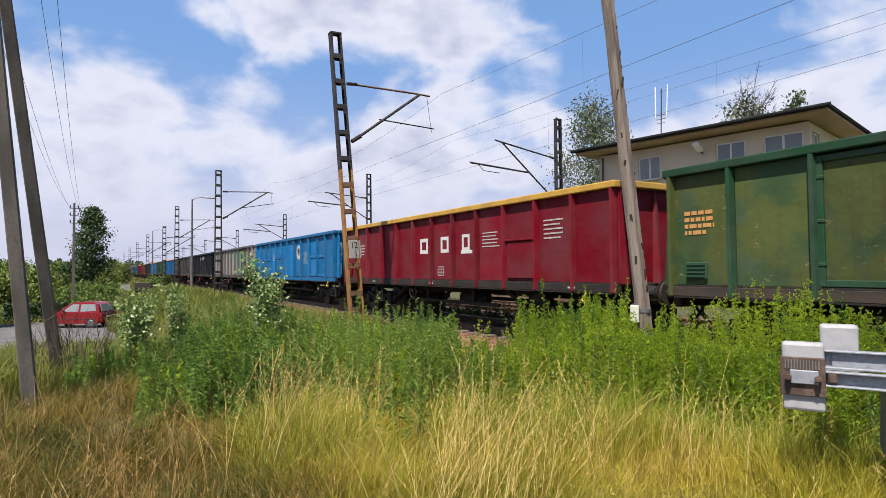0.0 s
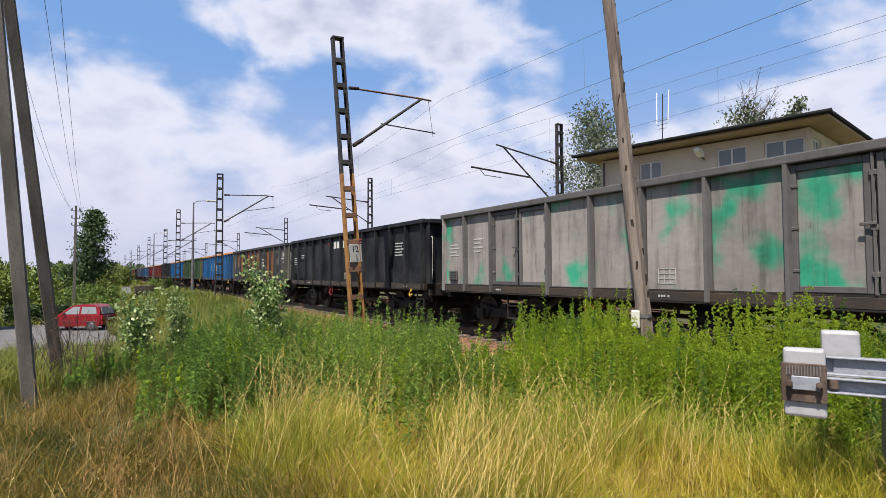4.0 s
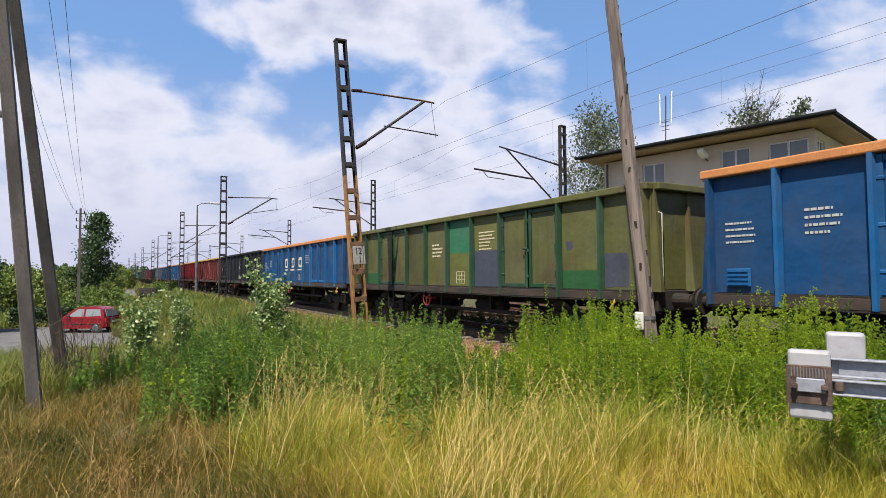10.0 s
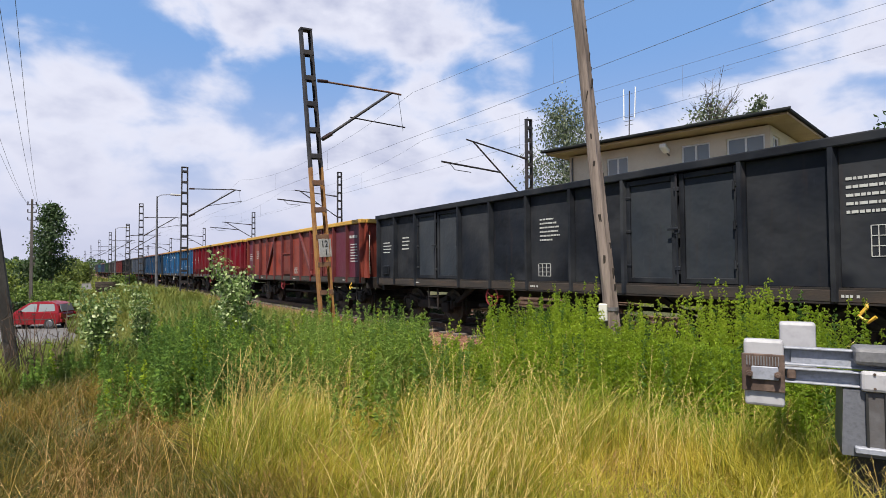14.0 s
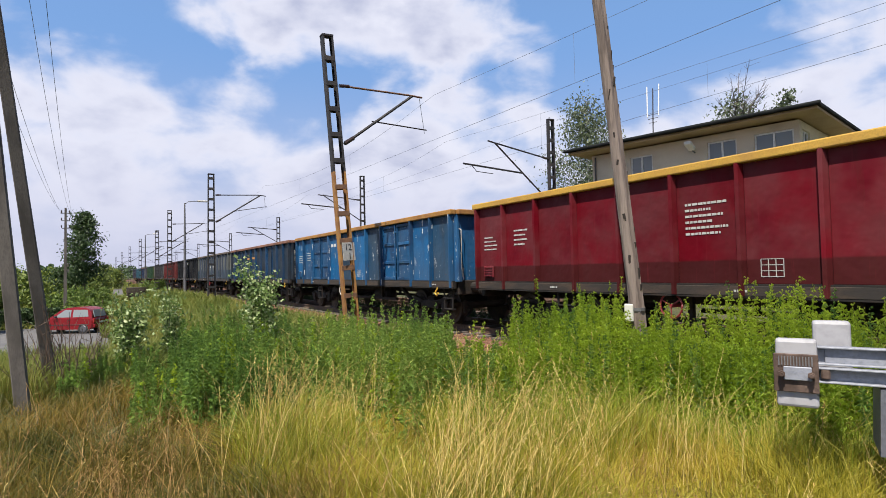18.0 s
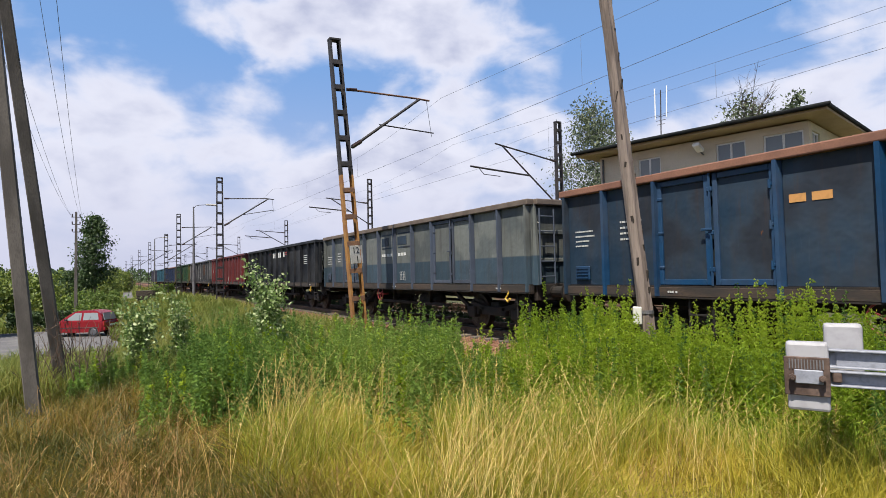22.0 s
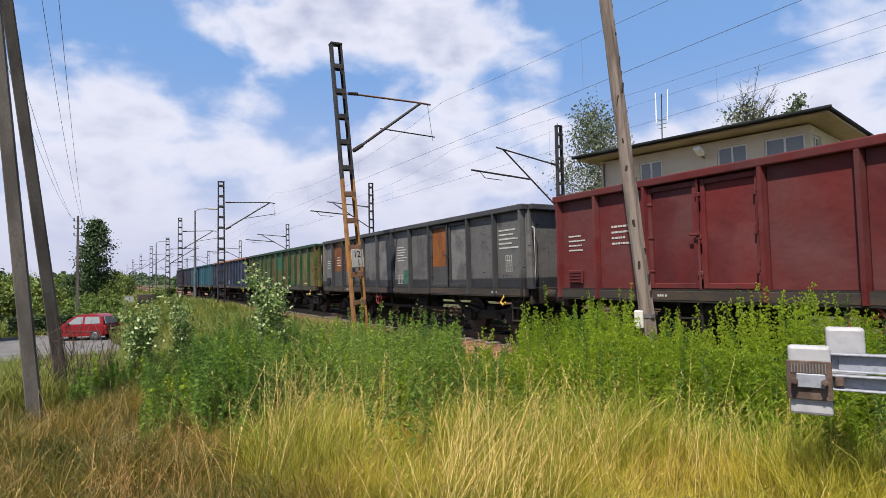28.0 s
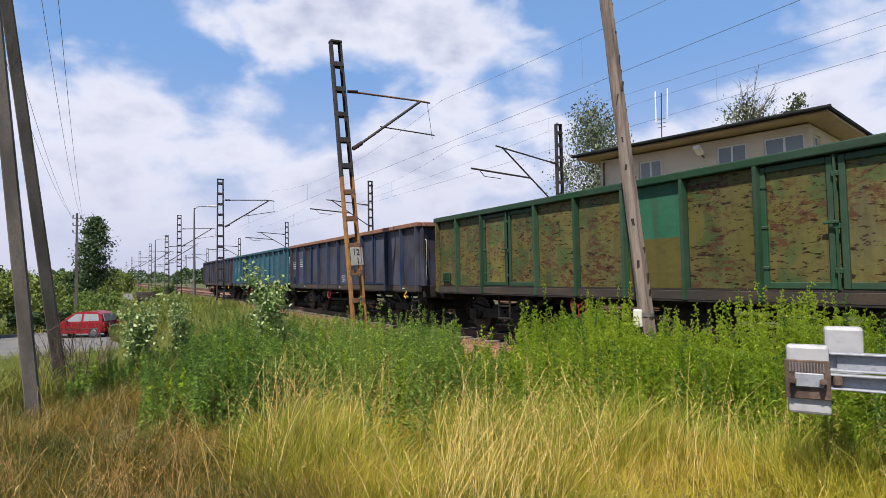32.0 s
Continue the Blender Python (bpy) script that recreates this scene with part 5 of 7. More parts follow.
# ---- leaning timber pole by the track ----
def timber_pole():
    base, top = Vector((6.58, 5.30, -0.5)), Vector((6.14, 5.95, 8.4))
    root = thing("utility_pole", pose(*base), "weathered grey timber pole, split and leaning, by the track", "utility pole", "utility poles")
    d = top - base
    bm = bmesh.new()
    rings = []
    n, k = 26, 12
    rng = random.Random(3)
    for i in range(n + 1):
        f = i / n
        r = 0.108 - 0.030 * f
        c = d * f
        ring = []
        for j in range(k):
            a = j * 2 * math.pi / k
            rr = r * (1 + 0.05 * rng.uniform(-1, 1)) * (0.80 if j == 9 else 1.0)
            ring.append(bm.verts.new((c.x + math.cos(a) * rr, c.y + math.sin(a) * rr, c.z)))
        rings.append(ring)
    for a, b in zip(rings, rings[1:]):
        for j in range(k):
            bm.faces.new((a[j], a[(j + 1) % k], b[(j + 1) % k], b[j]))
    bm.faces.new(rings[-1])
    shaft = part("shaft", bm, TIMBER, root)
    for i in range(40):
        f = 0.10 + i * 0.0222
        c = d * f
        a = rng.choice((-1.0, -0.6, -0.8, -1.2, -2.6))
        r = 0.108 - 0.030 * f
        bm = bmesh.new()
        add_box(bm, (0, 0, 0), (0.03, rng.uniform(0.015, 0.04), rng.uniform(0.05, 0.16)), 0.005)
        part("split", bm, SPLIT_DARK, shaft, m=pose(c.x + math.cos(a) * (r - 0.014), c.y + math.sin(a) * (r - 0.014), c.z, rng.uniform(-12, 12), 3, math.degrees(a)))
    for z in (1.0, 1.35):
        c = d * (z / d.z)
        bm = bmesh.new()
        add_rod(bm, (c.x, c.y, c.z), (c.x, c.y, c.z + 0.05), 0.112, sides=14)
        part("steel_band", bm, MAST_GREY, root)
    bm = bmesh.new()
    add_box(bm, (0, 0, 0), (0.17, 0.12, 0.24), 0.012)
    part("cable_box", bm, HANDRAIL, root, "small white cable box", pose(-0.20, 0.13, 1.33, 0, 0, 40))


timber_pole()


def angle_post(name, foot, top, w0, w1, parent, material):
    """A square concrete post, tapered."""
    bm = bmesh.new()
    d = Vector(top) - Vector(foot)
    rings = []
    for f in (0, 0.25, 0.5, 0.75, 1):
        w = w0 + (w1 - w0) * f
        c = Vector(foot) + d * f
        rings.append([bm.verts.new((c.x + sx * w / 2, c.y + sy * w / 2, c.z)) for sx, sy in ((-1, -0.86), (-0.86, -1), (0.86, -1), (1, -0.86), (1, 0.86), (0.86, 1), (-0.86, 1), (-1, 0.86))])
    for a, b in zip(rings, rings[1:]):
        for j in range(8):
            bm.faces.new((a[j], a[(j + 1) % 8], b[(j + 1) % 8], b[j]))
    bm.faces.new(rings[-1])
    bm.faces.new(rings[0])
    return part(name, bm, material, parent)


frame_pole = thing("power_pole", pose(0, 0, 0), "concrete A-frame power pole of two leaning posts at the verge", "power pole", "utility poles")
angle_post("post", (-0.70, 8.98, -0.9), (-1.56, 8.88, 8.6), 0.165, 0.13, frame_pole, CONCRETE)
angle_post("post", (-0.45, 10.85, -1.1), (-1.55, 9.02, 8.5), 0.17, 0.13, frame_pole, CONCRETE)
bm = bmesh.new()
add_box(bm, (-1.55, 8.95, 3.55), (0.8, 0.08, 0.08), 0.01)
part("crossarm", bm, MAST_GREY, frame_pole)
bm = bmesh.new()
add_box(bm, (-1.5, 9.0, 8.2), (1.6, 0.1, 0.1), 0.01)
part("crossarm", bm, MAST_GREY, frame_pole)


def far_pole(x, y, top):
    z = float(ground_z(x, y))
    root = thing("power_pole", pose(x, y, z - 0.2), "slim concrete power pole with insulators by the lane", "power pole", "utility poles")
    angle_post("post", (0, 0, 0), (0, 0, top - z + 0.2), 0.22, 0.12, root, CONCRETE)
    for k in range(3):
        bm = bmesh.new()
        add_box(bm, (0, 0, top - z - 0.15 - k * 0.5), (0.56 - 0.08 * k, 0.05, 0.05), 0.008)
        arm = part("crossarm", bm, MAST_GREY, root)
        for s in (-1, 1):
            bm = bmesh.new()
            add_rod(bm, (s * 0.22, 0, top - z - 0.12 - k * 0.5), (s * 0.22, 0, top - z + 0.05 - k * 0.5), 0.035, sides=8)
            part("insulator", bm, INSULATOR, arm)


far_pole(-1.62, 45.0, 6.1)
far_pole(-3.0, 92.0, 6.0)
for k, dx in enumerate((-0.75, -0.4, 0.35, 0.7)):
    wire("power_line", sagging((-1.5 + dx, 9.0, 8.25 - 0.25 * (k % 2)), (-1.62 + dx * 0.5, 45.0, 6.0 - 0.3 * (k % 2)), 0.8, 14), 0.006, "sagging power line between the poles", "power lines")

def holed_wall(openings, u0, u1, z0, z1, d0, d1, along_y):
    """A wall from u0 to u1 with thickness d0 to d1 and openings (u, u, z, z) cut through it, in one piece."""
    us = sorted({u0, u1, *[v for o in openings for v in o[:2]]})
    zs = sorted({z0, z1, *[v for o in openings for v in o[2:]]})
    bm = bmesh.new()
    cache = {}

    def vert(i, k, d):
        if (i, k, d) not in cache:
            cache[i, k, d] = bm.verts.new((d, us[i], zs[k]) if along_y else (us[i], d, zs[k]))
        return cache[i, k, d]

    def solid(i, k):
        if not (0 <= i < len(us) - 1 and 0 <= k < len(zs) - 1):
            return False
        u, z = (us[i] + us[i + 1]) / 2, (zs[k] + zs[k + 1]) / 2
        return not any(o[0] < u < o[1] and o[2] < z < o[3] for o in openings)
    for i in range(len(us) - 1):
        for k in range(len(zs) - 1):
            if not solid(i, k):
                continue
            for d in (d0, d1):
                bm.faces.new((vert(i, k, d), vert(i + 1, k, d), vert(i + 1, k + 1, d), vert(i, k + 1, d)))
            for di, dk, (a, b) in ((-1, 0, ((i, k), (i, k + 1))), (1, 0, ((i + 1, k), (i + 1, k + 1))), (0, -1, ((i, k), (i + 1, k))), (0, 1, ((i, k + 1), (i + 1, k + 1)))):
                if not solid(i + di, k + dk):
                    bm.faces.new((vert(*a, d0), vert(*b, d0), vert(*b, d1), vert(*a, d1)))
    return bm


# ---- signal box behind the tracks ----
def signal_box():
    turn = math.degrees(math.atan2(0.979, -0.203)) - 90
    # local x runs back from the track, local y along the front towards the far end
    root = thing("signal_box", pose(23.4, 10.63, 0, 0, 0, turn), "two-storey beige signal box with a wide flat dark roof", "building")
    z_roof, over = 7.62, 1.15
    x0, x1, y0, y1 = over, 6.3, 0.95, 10.5
    t = 0.3
    openings = [(1.15, 2.65, 5.65, 6.98), (3.35, 4.6, 5.75, 6.98), (7.2, 8.35, 5.75, 6.9), (3.4, 4.6, 1.6, 3.0), (7.2, 8.4, 1.6, 3.0)]

    bm = holed_wall(openings, y0, y1, -0.6, 7.3, x0, x0 + t, True)
    part("wall", bm, WALL_BEIGE, root, "beige rendered front wall")
    side = [(x0 + t + 0.15, x0 + t + 1.25, 5.65, 6.98)]
    bm = holed_wall(side, x0 + t, x1, -0.6, 7.3, y0 + 0.003, y0 + t, False)
    part("wall", bm, WALL_CREAM, root, "sunlit cream rendered end wall")
    bm = bmesh.new()
    add_box(bm, ((x0 + t + x1) / 2, y1 - t / 2 - 0.003, 3.35), (x1 - x0 - t, t, 7.9))
    part("wall", bm, WALL_CREAM, root)
    bm = bmesh.new()
    add_box(bm, (x1 + t / 2, (y0 + y1) / 2, 3.35), (t, y1 - y0, 7.9))
    part("wall", bm, WALL_CREAM, root)
    # roof slab, soffit, fascia gutter
    bm = bmesh.new()
    add_box(bm, (3.65, 5.65, z_roof - 0.20), (7.2, 11.2, 0.10), 0.01)
    roof = part("soffit", bm, SOFFIT, root, "beige soffit under the eaves")
    bm = bmesh.new()
    add_box(bm, (3.65, 5.65, z_roof - 0.08), (7.4, 11.4, 0.13), 0.02)
    roof = part("roof", bm, ROOF_DARK, root, "dark flat roof with a deep overhang")
    bm = bmesh.new()
    add_rod(bm, (-0.11, -0.1, z_roof - 0.09), (-0.11, 11.4, z_roof - 0.09), 0.085, sides=12)
    part("gutter", bm, ROOF_DARK, roof)
    for a, b, c, d in openings:
        window(root, pose(x0 + 0.12, (a + b) / 2, (c + d) / 2, 0, 0, 90), b - a, d - c)
    window(root, pose((side[0][0] + side[0][1]) / 2, y0 + 0.12, (side[0][2] + side[0][3]) / 2, 0, 0, 0), 1.1, 1.33)
    # wall lamp
    bm = bmesh.new()
    add_tube(bm, [(x0, 5.15, 6.62), (x0 - 0.25, 5.15, 6.68), (x0 - 0.45, 5.15, 6.8)], 0.03)
    arm = part("lamp_arm", bm, MAST_GREY, root)
    bm = bmesh.new()
    add_box(bm, (0, 0, 0), (0.62, 0.34, 0.2), 0.08)
    part("lamp_head", bm, LAMP_WHITE, arm, "white wall lamp", pose(x0 - 0.55, 5.15, 6.87, 0, 25, 0))
    # air conditioner on the end wall
    bm = bmesh.new()
    add_box(bm, (0, 0, 0), (0.75, 0.3, 0.6), 0.02)
    ac = part("air_conditioner", bm, HANDRAIL, root, "white air conditioner", pose(x0 + 1.15, y0 - 0.18, 4.35))
    bm = bmesh.new()
    add_rod(bm, (0.1, -0.152, 0), (0.1, -0.165, 0), 0.22, sides=20)
    part("fan_grille", bm, MAST_GREY, ac)
    bm = bmesh.new()
    add_tube(bm, [(x0 - 0.02, y1 - 0.2, 7.2), (x0 - 0.06, y1 - 0.2, 6.8), (x0 - 0.06, y1 - 0.2, 0)], 0.05)
    part("downpipe", bm, MAST_GREY, root)
    # chimney-like hatch behind and antenna on the roof
    bm = bmesh.new()
    add_box(bm, (8.3, 1.6, 3.2), (2.6, 5.5, 7.6), 0.02)
    part("annex", bm, WALL_CREAM, root, "cream annex behind")
    bm = bmesh.new()
    add_box(bm, (8.5, 1.5, 7.15), (3.6, 6.4, 0.22), 0.03)
    part("annex_roof", bm, ROOF_DARK, root)
    bm = bmesh.new()
    add_rod(bm, (0, 0, 0), (0, 0, 2.6), 0.03, sides=6)
    pole = part("antenna_mast", bm, MAST_BLACK, root, "thin roof antenna", pose(1.2, 7.15, 7.55, 0, 3, 0))
    for dz, w in ((1.3, 0.62), (1.1, 0.5), (0.9, 0.4)):
        bm = bmesh.new()
        add_rod(bm, (0, -w / 2, dz), (0, w / 2, dz), 0.015, sides=5)
        part("antenna_bar", bm, MAST_GREY, pole)
    for dy in (-0.28, 0.28):
        bm = bmesh.new()
        add_rod(bm, (0, dy, 1.2), (0, dy * 1.1, 2.75), 0.028, sides=5)
        part("antenna_rod", bm, LAMP_WHITE, pole)


def window(root, m, w, h):
    """A two-leaf window: frame, sill, panes."""
    bm = bmesh.new()
    f = 0.07
    for s in (-1, 1):
        add_box(bm, (s * (w / 2 - f / 2), 0, 0), (f, 0.08, h))
        add_box(bm, (0, 0, s * (h / 2 - f / 2)), (w - 2 * f, 0.079, f))
    add_box(bm, (0, -0.004, 0), (f * 1.2, 0.08, h - 2 * f))
    win = part("window", bm, WINDOW_FRAME, root, "white-framed window", m)
    for s in (-1, 1):
        bm = bmesh.new()
        add_box(bm, (s * w / 4, 0.01, 0), (w / 2 - f * 1.5, 0.012, h - 2 * f))
        part("pane", bm, GLASS, win)
    bm = bmesh.new()
    add_box(bm, (0, 0.2, -h / 2 - 0.03), (w + 0.1, 0.22, 0.05), 0.01)
    part("sill", bm, WALL_CREAM, win)


signal_box()


# ---- far house beyond the end of the line ----
def far_house():
    root = thing("house", pose(34.0, 300.0, -1.5, 0, 0, 8), "small white gabled house with a dark roof far off", "house")
    bm = bmesh.new()
    add_prism(bm, [(-4.0, 0), (4.0, 0), (4.0, 3.2), (0, 6.0), (-4.0, 3.2)], -5, 5, axis=1)
    part("wall", bm, HANDRAIL, root)
    for s in (-1, 1):
        bm = bmesh.new()
        add_prism(bm, [(s * 0.0, 6.05), (s * 4.5, 2.9), (s * 4.5, 3.1), (s * 0.0, 6.3)], -5.4, 5.4, axis=1)
        part("roof", bm, ROOF_DARK, root)
    for x, z in ((-2.0, 1.6), (2.0, 1.6), (0.0, 4.0)):
        bm = bmesh.new()
        add_box(bm, (x, -5.01, z), (1.1, 0.06, 1.2))
        part("window", bm, GLASS, root)


far_house()

# ---- level crossing barrier, near the camera ----
def barrier():
    grey = surface("light_grey_beam_paint", (0.27, 0.285, 0.33), (0.22, 0.23, 0.27), 3.0, rough=0.5)
    cover_grey = surface("grey_gear_cover_paint", (0.15, 0.15, 0.16), (0.11, 0.11, 0.12), 3.0, rough=0.55)
    cabinet_grey = surface("dark_grey_cabinet_paint", (0.12, 0.125, 0.145), (0.09, 0.095, 0.11), 3.0, rough=0.5)
    white = plain("white_counterweight_paint", (0.35, 0.345, 0.365), 0.5)
    rusty = surface("rusty_brown_spring", (0.065, 0.04, 0.03), (0.12, 0.08, 0.062), 8.0, rough=0.8)
    # local x along the beam to the drive, local y away from the camera
    root = thing("crossing_barrier", pose(3.97, 2.14, 0.745, 0, 0, -63.5), "grey level crossing barrier drive with white counterweights", "crossing barrier")
    bm = bmesh.new()
    add_box(bm, (0.12, 0.0, 0.0), (0.24, 0.10, 0.45), 0.02)
    cw = part("counterweight", bm, white, root, "white front counterweight")
    bm = bmesh.new()
    add_box(bm, (0.33, 0.24, 0.15), (0.22, 0.12, 0.36), 0.02)
    part("counterweight", bm, white, root, "white rear counterweight")
    bm = bmesh.new()
    add_box(bm, (0.115, -0.06, 0.005), (0.255, 0.03, 0.25), 0.004)
    clamp = part("clamp_plate", bm, rusty, root, "rusty brown clamp plate")
    for k in range(12):
        bm = bmesh.new()
        add_box(bm, (0.02 + k * 0.017, -0.078, 0.085), (0.007, 0.012, 0.06))
        part("tooth", bm, cover_grey, clamp)
    bm = bmesh.new()
    add_box(bm, (0.125, -0.086, 0.005), (0.16, 0.02, 0.09), 0.005)
    part("retaining_plate", bm, grey, clamp)
    for x in (0.035, 0.20):
        bm = bmesh.new()
        add_rod(bm, (x, -0.08, 0.0), (x, -0.12, 0.0), 0.022, sides=6)
        add_rod(bm, (x, -0.12, 0.0), (x, -0.14, 0.0), 0.012, sides=8)
        part("bolt", bm, rusty, clamp)
    bm = bmesh.new()
    add_box(bm, (0.28, -0.03, 0.01), (0.05, 0.08, 0.07), 0.008)
    part("lug", bm, rusty, root)
    # beam: two channels with plates and bolts
    for y, z, h in ((0.05, 0.12, 0.12), (-0.0, 0.0, 0.10)):
        bm = bmesh.new()
        add_box(bm, (1.0, y, z), (1.52, 0.03, h), 0.006)
        add_box(bm, (1.0, y - 0.035, z + h / 2 - 0.006), (1.52, 0.07, 0.012), 0.003)
        add_box(bm, (1.0, y - 0.035, z - h / 2 + 0.006), (1.52, 0.07, 0.012), 0.003)
        part("beam_channel", bm, grey, root)
    bm = bmesh.new()
    add_box(bm, (0.50, 0.022, 0.12), (0.44, 0.012, 0.10), 0.003)
    part("web_plate", bm, grey, root)
    bm = bmesh.new()
    add_box(bm, (0.80, -0.0, 0.155), (0.36, 0.22, 0.115), 0.028)
    part("gear_cover", bm, cover_grey, root)
    bm = bmesh.new()
    add_box(bm, (0.90, -0.075, 0.0), (0.50, 0.06, 0.13), 0.02)
    part("side_plate", bm, white, root)
    for x in (0.72, 0.86, 1.0, 1.1, 1.3, 1.45, 1.6):
        for z in (-0.04, 0.05):
            bm = bmesh.new()
            add_rod(bm, (x, -0.105 if x < 1.12 else -0.07, z), (x, -0.113 if x < 1.12 else -0.077, z), 0.008, sides=6)
            part("bolt", bm, rusty, root)
    # drive cabinet on its foot
    bm = bmesh.new()
    add_prism(bm, [(0.545, -0.48), (0.56, -0.06), (0.84, -0.06), (0.86, -0.48)], -0.06, 0.36, axis=1)
    cab = part("drive_cabinet", bm, cabinet_grey, root, "dark grey drive cabinet")
    bm = bmesh.new()
    add_prism(bm, [(0.675, -0.42), (0.685, -0.07), (0.77, -0.07), (0.775, -0.42)], -0.075, -0.06, axis=1)
    part("slot_panel", bm, MAST_GREY, cab)
    for x in (0.68, 0.775):
        bm = bmesh.new()
        add_box(bm, (x, -0.08, -0.245), (0.014, 0.02, 0.34))
        part("slot_edge", bm, BLACK_PAINT, cab)
    bm = bmesh.new()
    add_box(bm, (0.71, -0.09, -0.43), (0.2, 0.05, 0.04), 0.006)
    part("latch", bm, grey, cab)
    bm = bmesh.new()
    add_box(bm, (0.7, 0.14, -0.74), (0.2, 0.26, 0.56), 0.01)
    part("foot", bm, BLACK_PAINT, root, "black steel foot")


barrier()


# ---- parked car ----
def car():
    red = surface("red_car_paint", (0.20, 0.006, 0.010), (0.18, 0.006, 0.010), 2.0, rough=0.25, grain=300, relief=0.0)
    rubber = plain("black_rubber", (0.015, 0.015, 0.0158), 0.8)
    rim = plain("silver_wheel_cover", (0.16, 0.16, 0.17), 0.35, 0.6)
    dark = plain("dark_plastic", (0.0225, 0.0225, 0.024), 0.6)
    lens = plain("tail_lamp_red", (0.3, 0.015, 0.015), 0.2)
    clear = plain("headlamp_lens", (0.45, 0.465, 0.465), 0.15)
    # local x forward
    root = thing("parked_car", pose(-1.05, 38.8, -1.66, 0, 0, math.degrees(math.atan2(0.52, -0.85))), "small red three-door hatchback parked on the lane", "car")
    half = 0.75
    low = [(-1.60, 0.34), (-1.64, 0.55), (-1.62, 0.75), (-1.55, 0.88), (-0.55, 0.92), (0.75, 0.89), (1.15, 0.82), (1.45, 0.70), (1.60, 0.55), (1.63, 0.36), (1.5, 0.24), (-1.5, 0.24)]
    bm = bmesh.new()
    rings = []
    for y, f in ((-half, 0.94), (-half + 0.07, 1.0), (half - 0.07, 1.0), (half, 0.94)):
        rings.append([bm.verts.new((x * f, y, 0.24 + (z - 0.24) * (1 if f == 1 else 0.93))) for x, z in low])
    for a, b in zip(rings, rings[1:]):
        for j in range(len(low)):
            bm.faces.new((a[j], a[(j + 1) % len(low)], b[(j + 1) % len(low)], b[j]))
    bm.faces.new(rings[0])
    bm.faces.new(rings[-1])
    body = part("body", bm, red, root, "red body", smooth=False)
    cabin = [(-1.56, 0.86), (-1.50, 1.10), (-1.36, 1.32), (-1.16, 1.42), (-0.7, 1.465), (-0.2, 1.45), (0.08, 1.39), (0.32, 1.26), (0.86, 0.87)]
    bm = bmesh.new()
    lower = [bm.verts.new((x, s * (half - 0.03 - 0.14 * max(0.0, (z - 0.87) / 0.56)), z)) for s in (-1, 1) for x, z in cabin]
    n = len(cabin)
    for j in range(n):
        bm.faces.new((lower[j], lower[(j + 1) % n], lower[n + (j + 1) % n], lower[n + j]))
    bm.faces.new(lower[:n])
    bm.faces.new(lower[n:])
    part("cabin", bm, red, root)
    for s in (-1, 1):
        def side_glass(pts):
            b = bmesh.new()
            vs = [b.verts.new((x, s * (half - 0.03 - 0.14 * (z - 0.87) / 0.56 + 0.006), z)) for x, z in pts]
            ws = [b.verts.new((x, s * (half - 0.03 - 0.14 * (z - 0.87) / 0.56 - 0.01), z)) for x, z in pts]
            k = len(pts)
            b.faces.new(vs)
            b.faces.new(ws)
            for j in range(k):
                b.faces.new((vs[j], vs[(j + 1) % k], ws[(j + 1) % k], ws[j]))
            return b
        part("side_window", side_glass([(-0.35, 0.92), (-0.35, 1.33), (0.02, 1.33), (0.55, 0.92)]), GLASS, root)
        part("side_window", side_glass([(-1.35, 0.95), (-1.25, 1.32), (-0.47, 1.33), (-0.47, 0.92)]), GLASS, root)
        bm = bmesh.new()
        add_box(bm, (0.42, s * (half + 0.06), 0.95), (0.1, 0.14, 0.11), 0.03)
        part("mirror", bm, dark, root)
        bm = bmesh.new()
        add_box(bm, (-0.05, s * (half + 0.004), 0.5), (2.6, 0.02, 0.035), 0.006)
        part("side_strip", bm, dark, root)
        bm = bmesh.new()
        add_box(bm, (-0.28, s * (half + 0.004), 0.78), (0.14, 0.02, 0.035), 0.006)
        part("door_handle", bm, dark, root)
        bm = bmesh.new()
        add_box(bm, (-1.62, s * 0.62, 0.72), (0.1, 0.16, 0.24), 0.02)
        part("tail_lamp", bm, lens, root)
        bm = bmesh.new()
        add_box(bm, (1.50, s * 0.56, 0.6), (0.16, 0.26, 0.13), 0.03)
        part("headlamp", bm, clear, root)
        for x in (-1.08, 1.12):
            bm = bmesh.new()
            add_rod(bm, (x, s * (half - 0.17), 0.275), (x, s * (half + 0.005), 0.275), 0.275, sides=24)
            wh = part("wheel", bm, rubber, root, "black tyre with a silver cover")
            bm = bmesh.new()
            add_rod(bm, (x, s * (half + 0.005), 0.275), (x, s * (half + 0.02), 0.275), 0.185, 0.16, 20)
            part("wheel_cover", bm, rim, wh)
            bm = bmesh.new()
            add_rod(bm, (x, s * (half - 0.1), 0.30), (x, s * (half - 0.012), 0.30), 0.33, sides=20)
            part("wheel_arch", bm, dark, root)
    bm = bmesh.new()
    b = [(-1.60, 0.92), (-1.47, 1.31)]
    vs = [bm.verts.new((x - 0.015, sy * (0.56 - 0.06 * k), z)) for k, (x, z) in enumerate(b) for sy in (-1, 1)]
    ws = [bm.verts.new((x + 0.02, sy * (0.56 - 0.06 * k), z)) for k, (x, z) in enumerate(b) for sy in (-1, 1)]
    for q in ((0, 1, 3, 2),):
        bm.faces.new([vs[i] for i in q])
        bm.faces.new([ws[i] for i in q])
    for i, j in ((0, 1), (1, 3), (3, 2), (2, 0)):
        bm.faces.new((vs[i], vs[j], ws[j], ws[i]))
    part("rear_window", bm, GLASS, root)
    bm = bmesh.new()
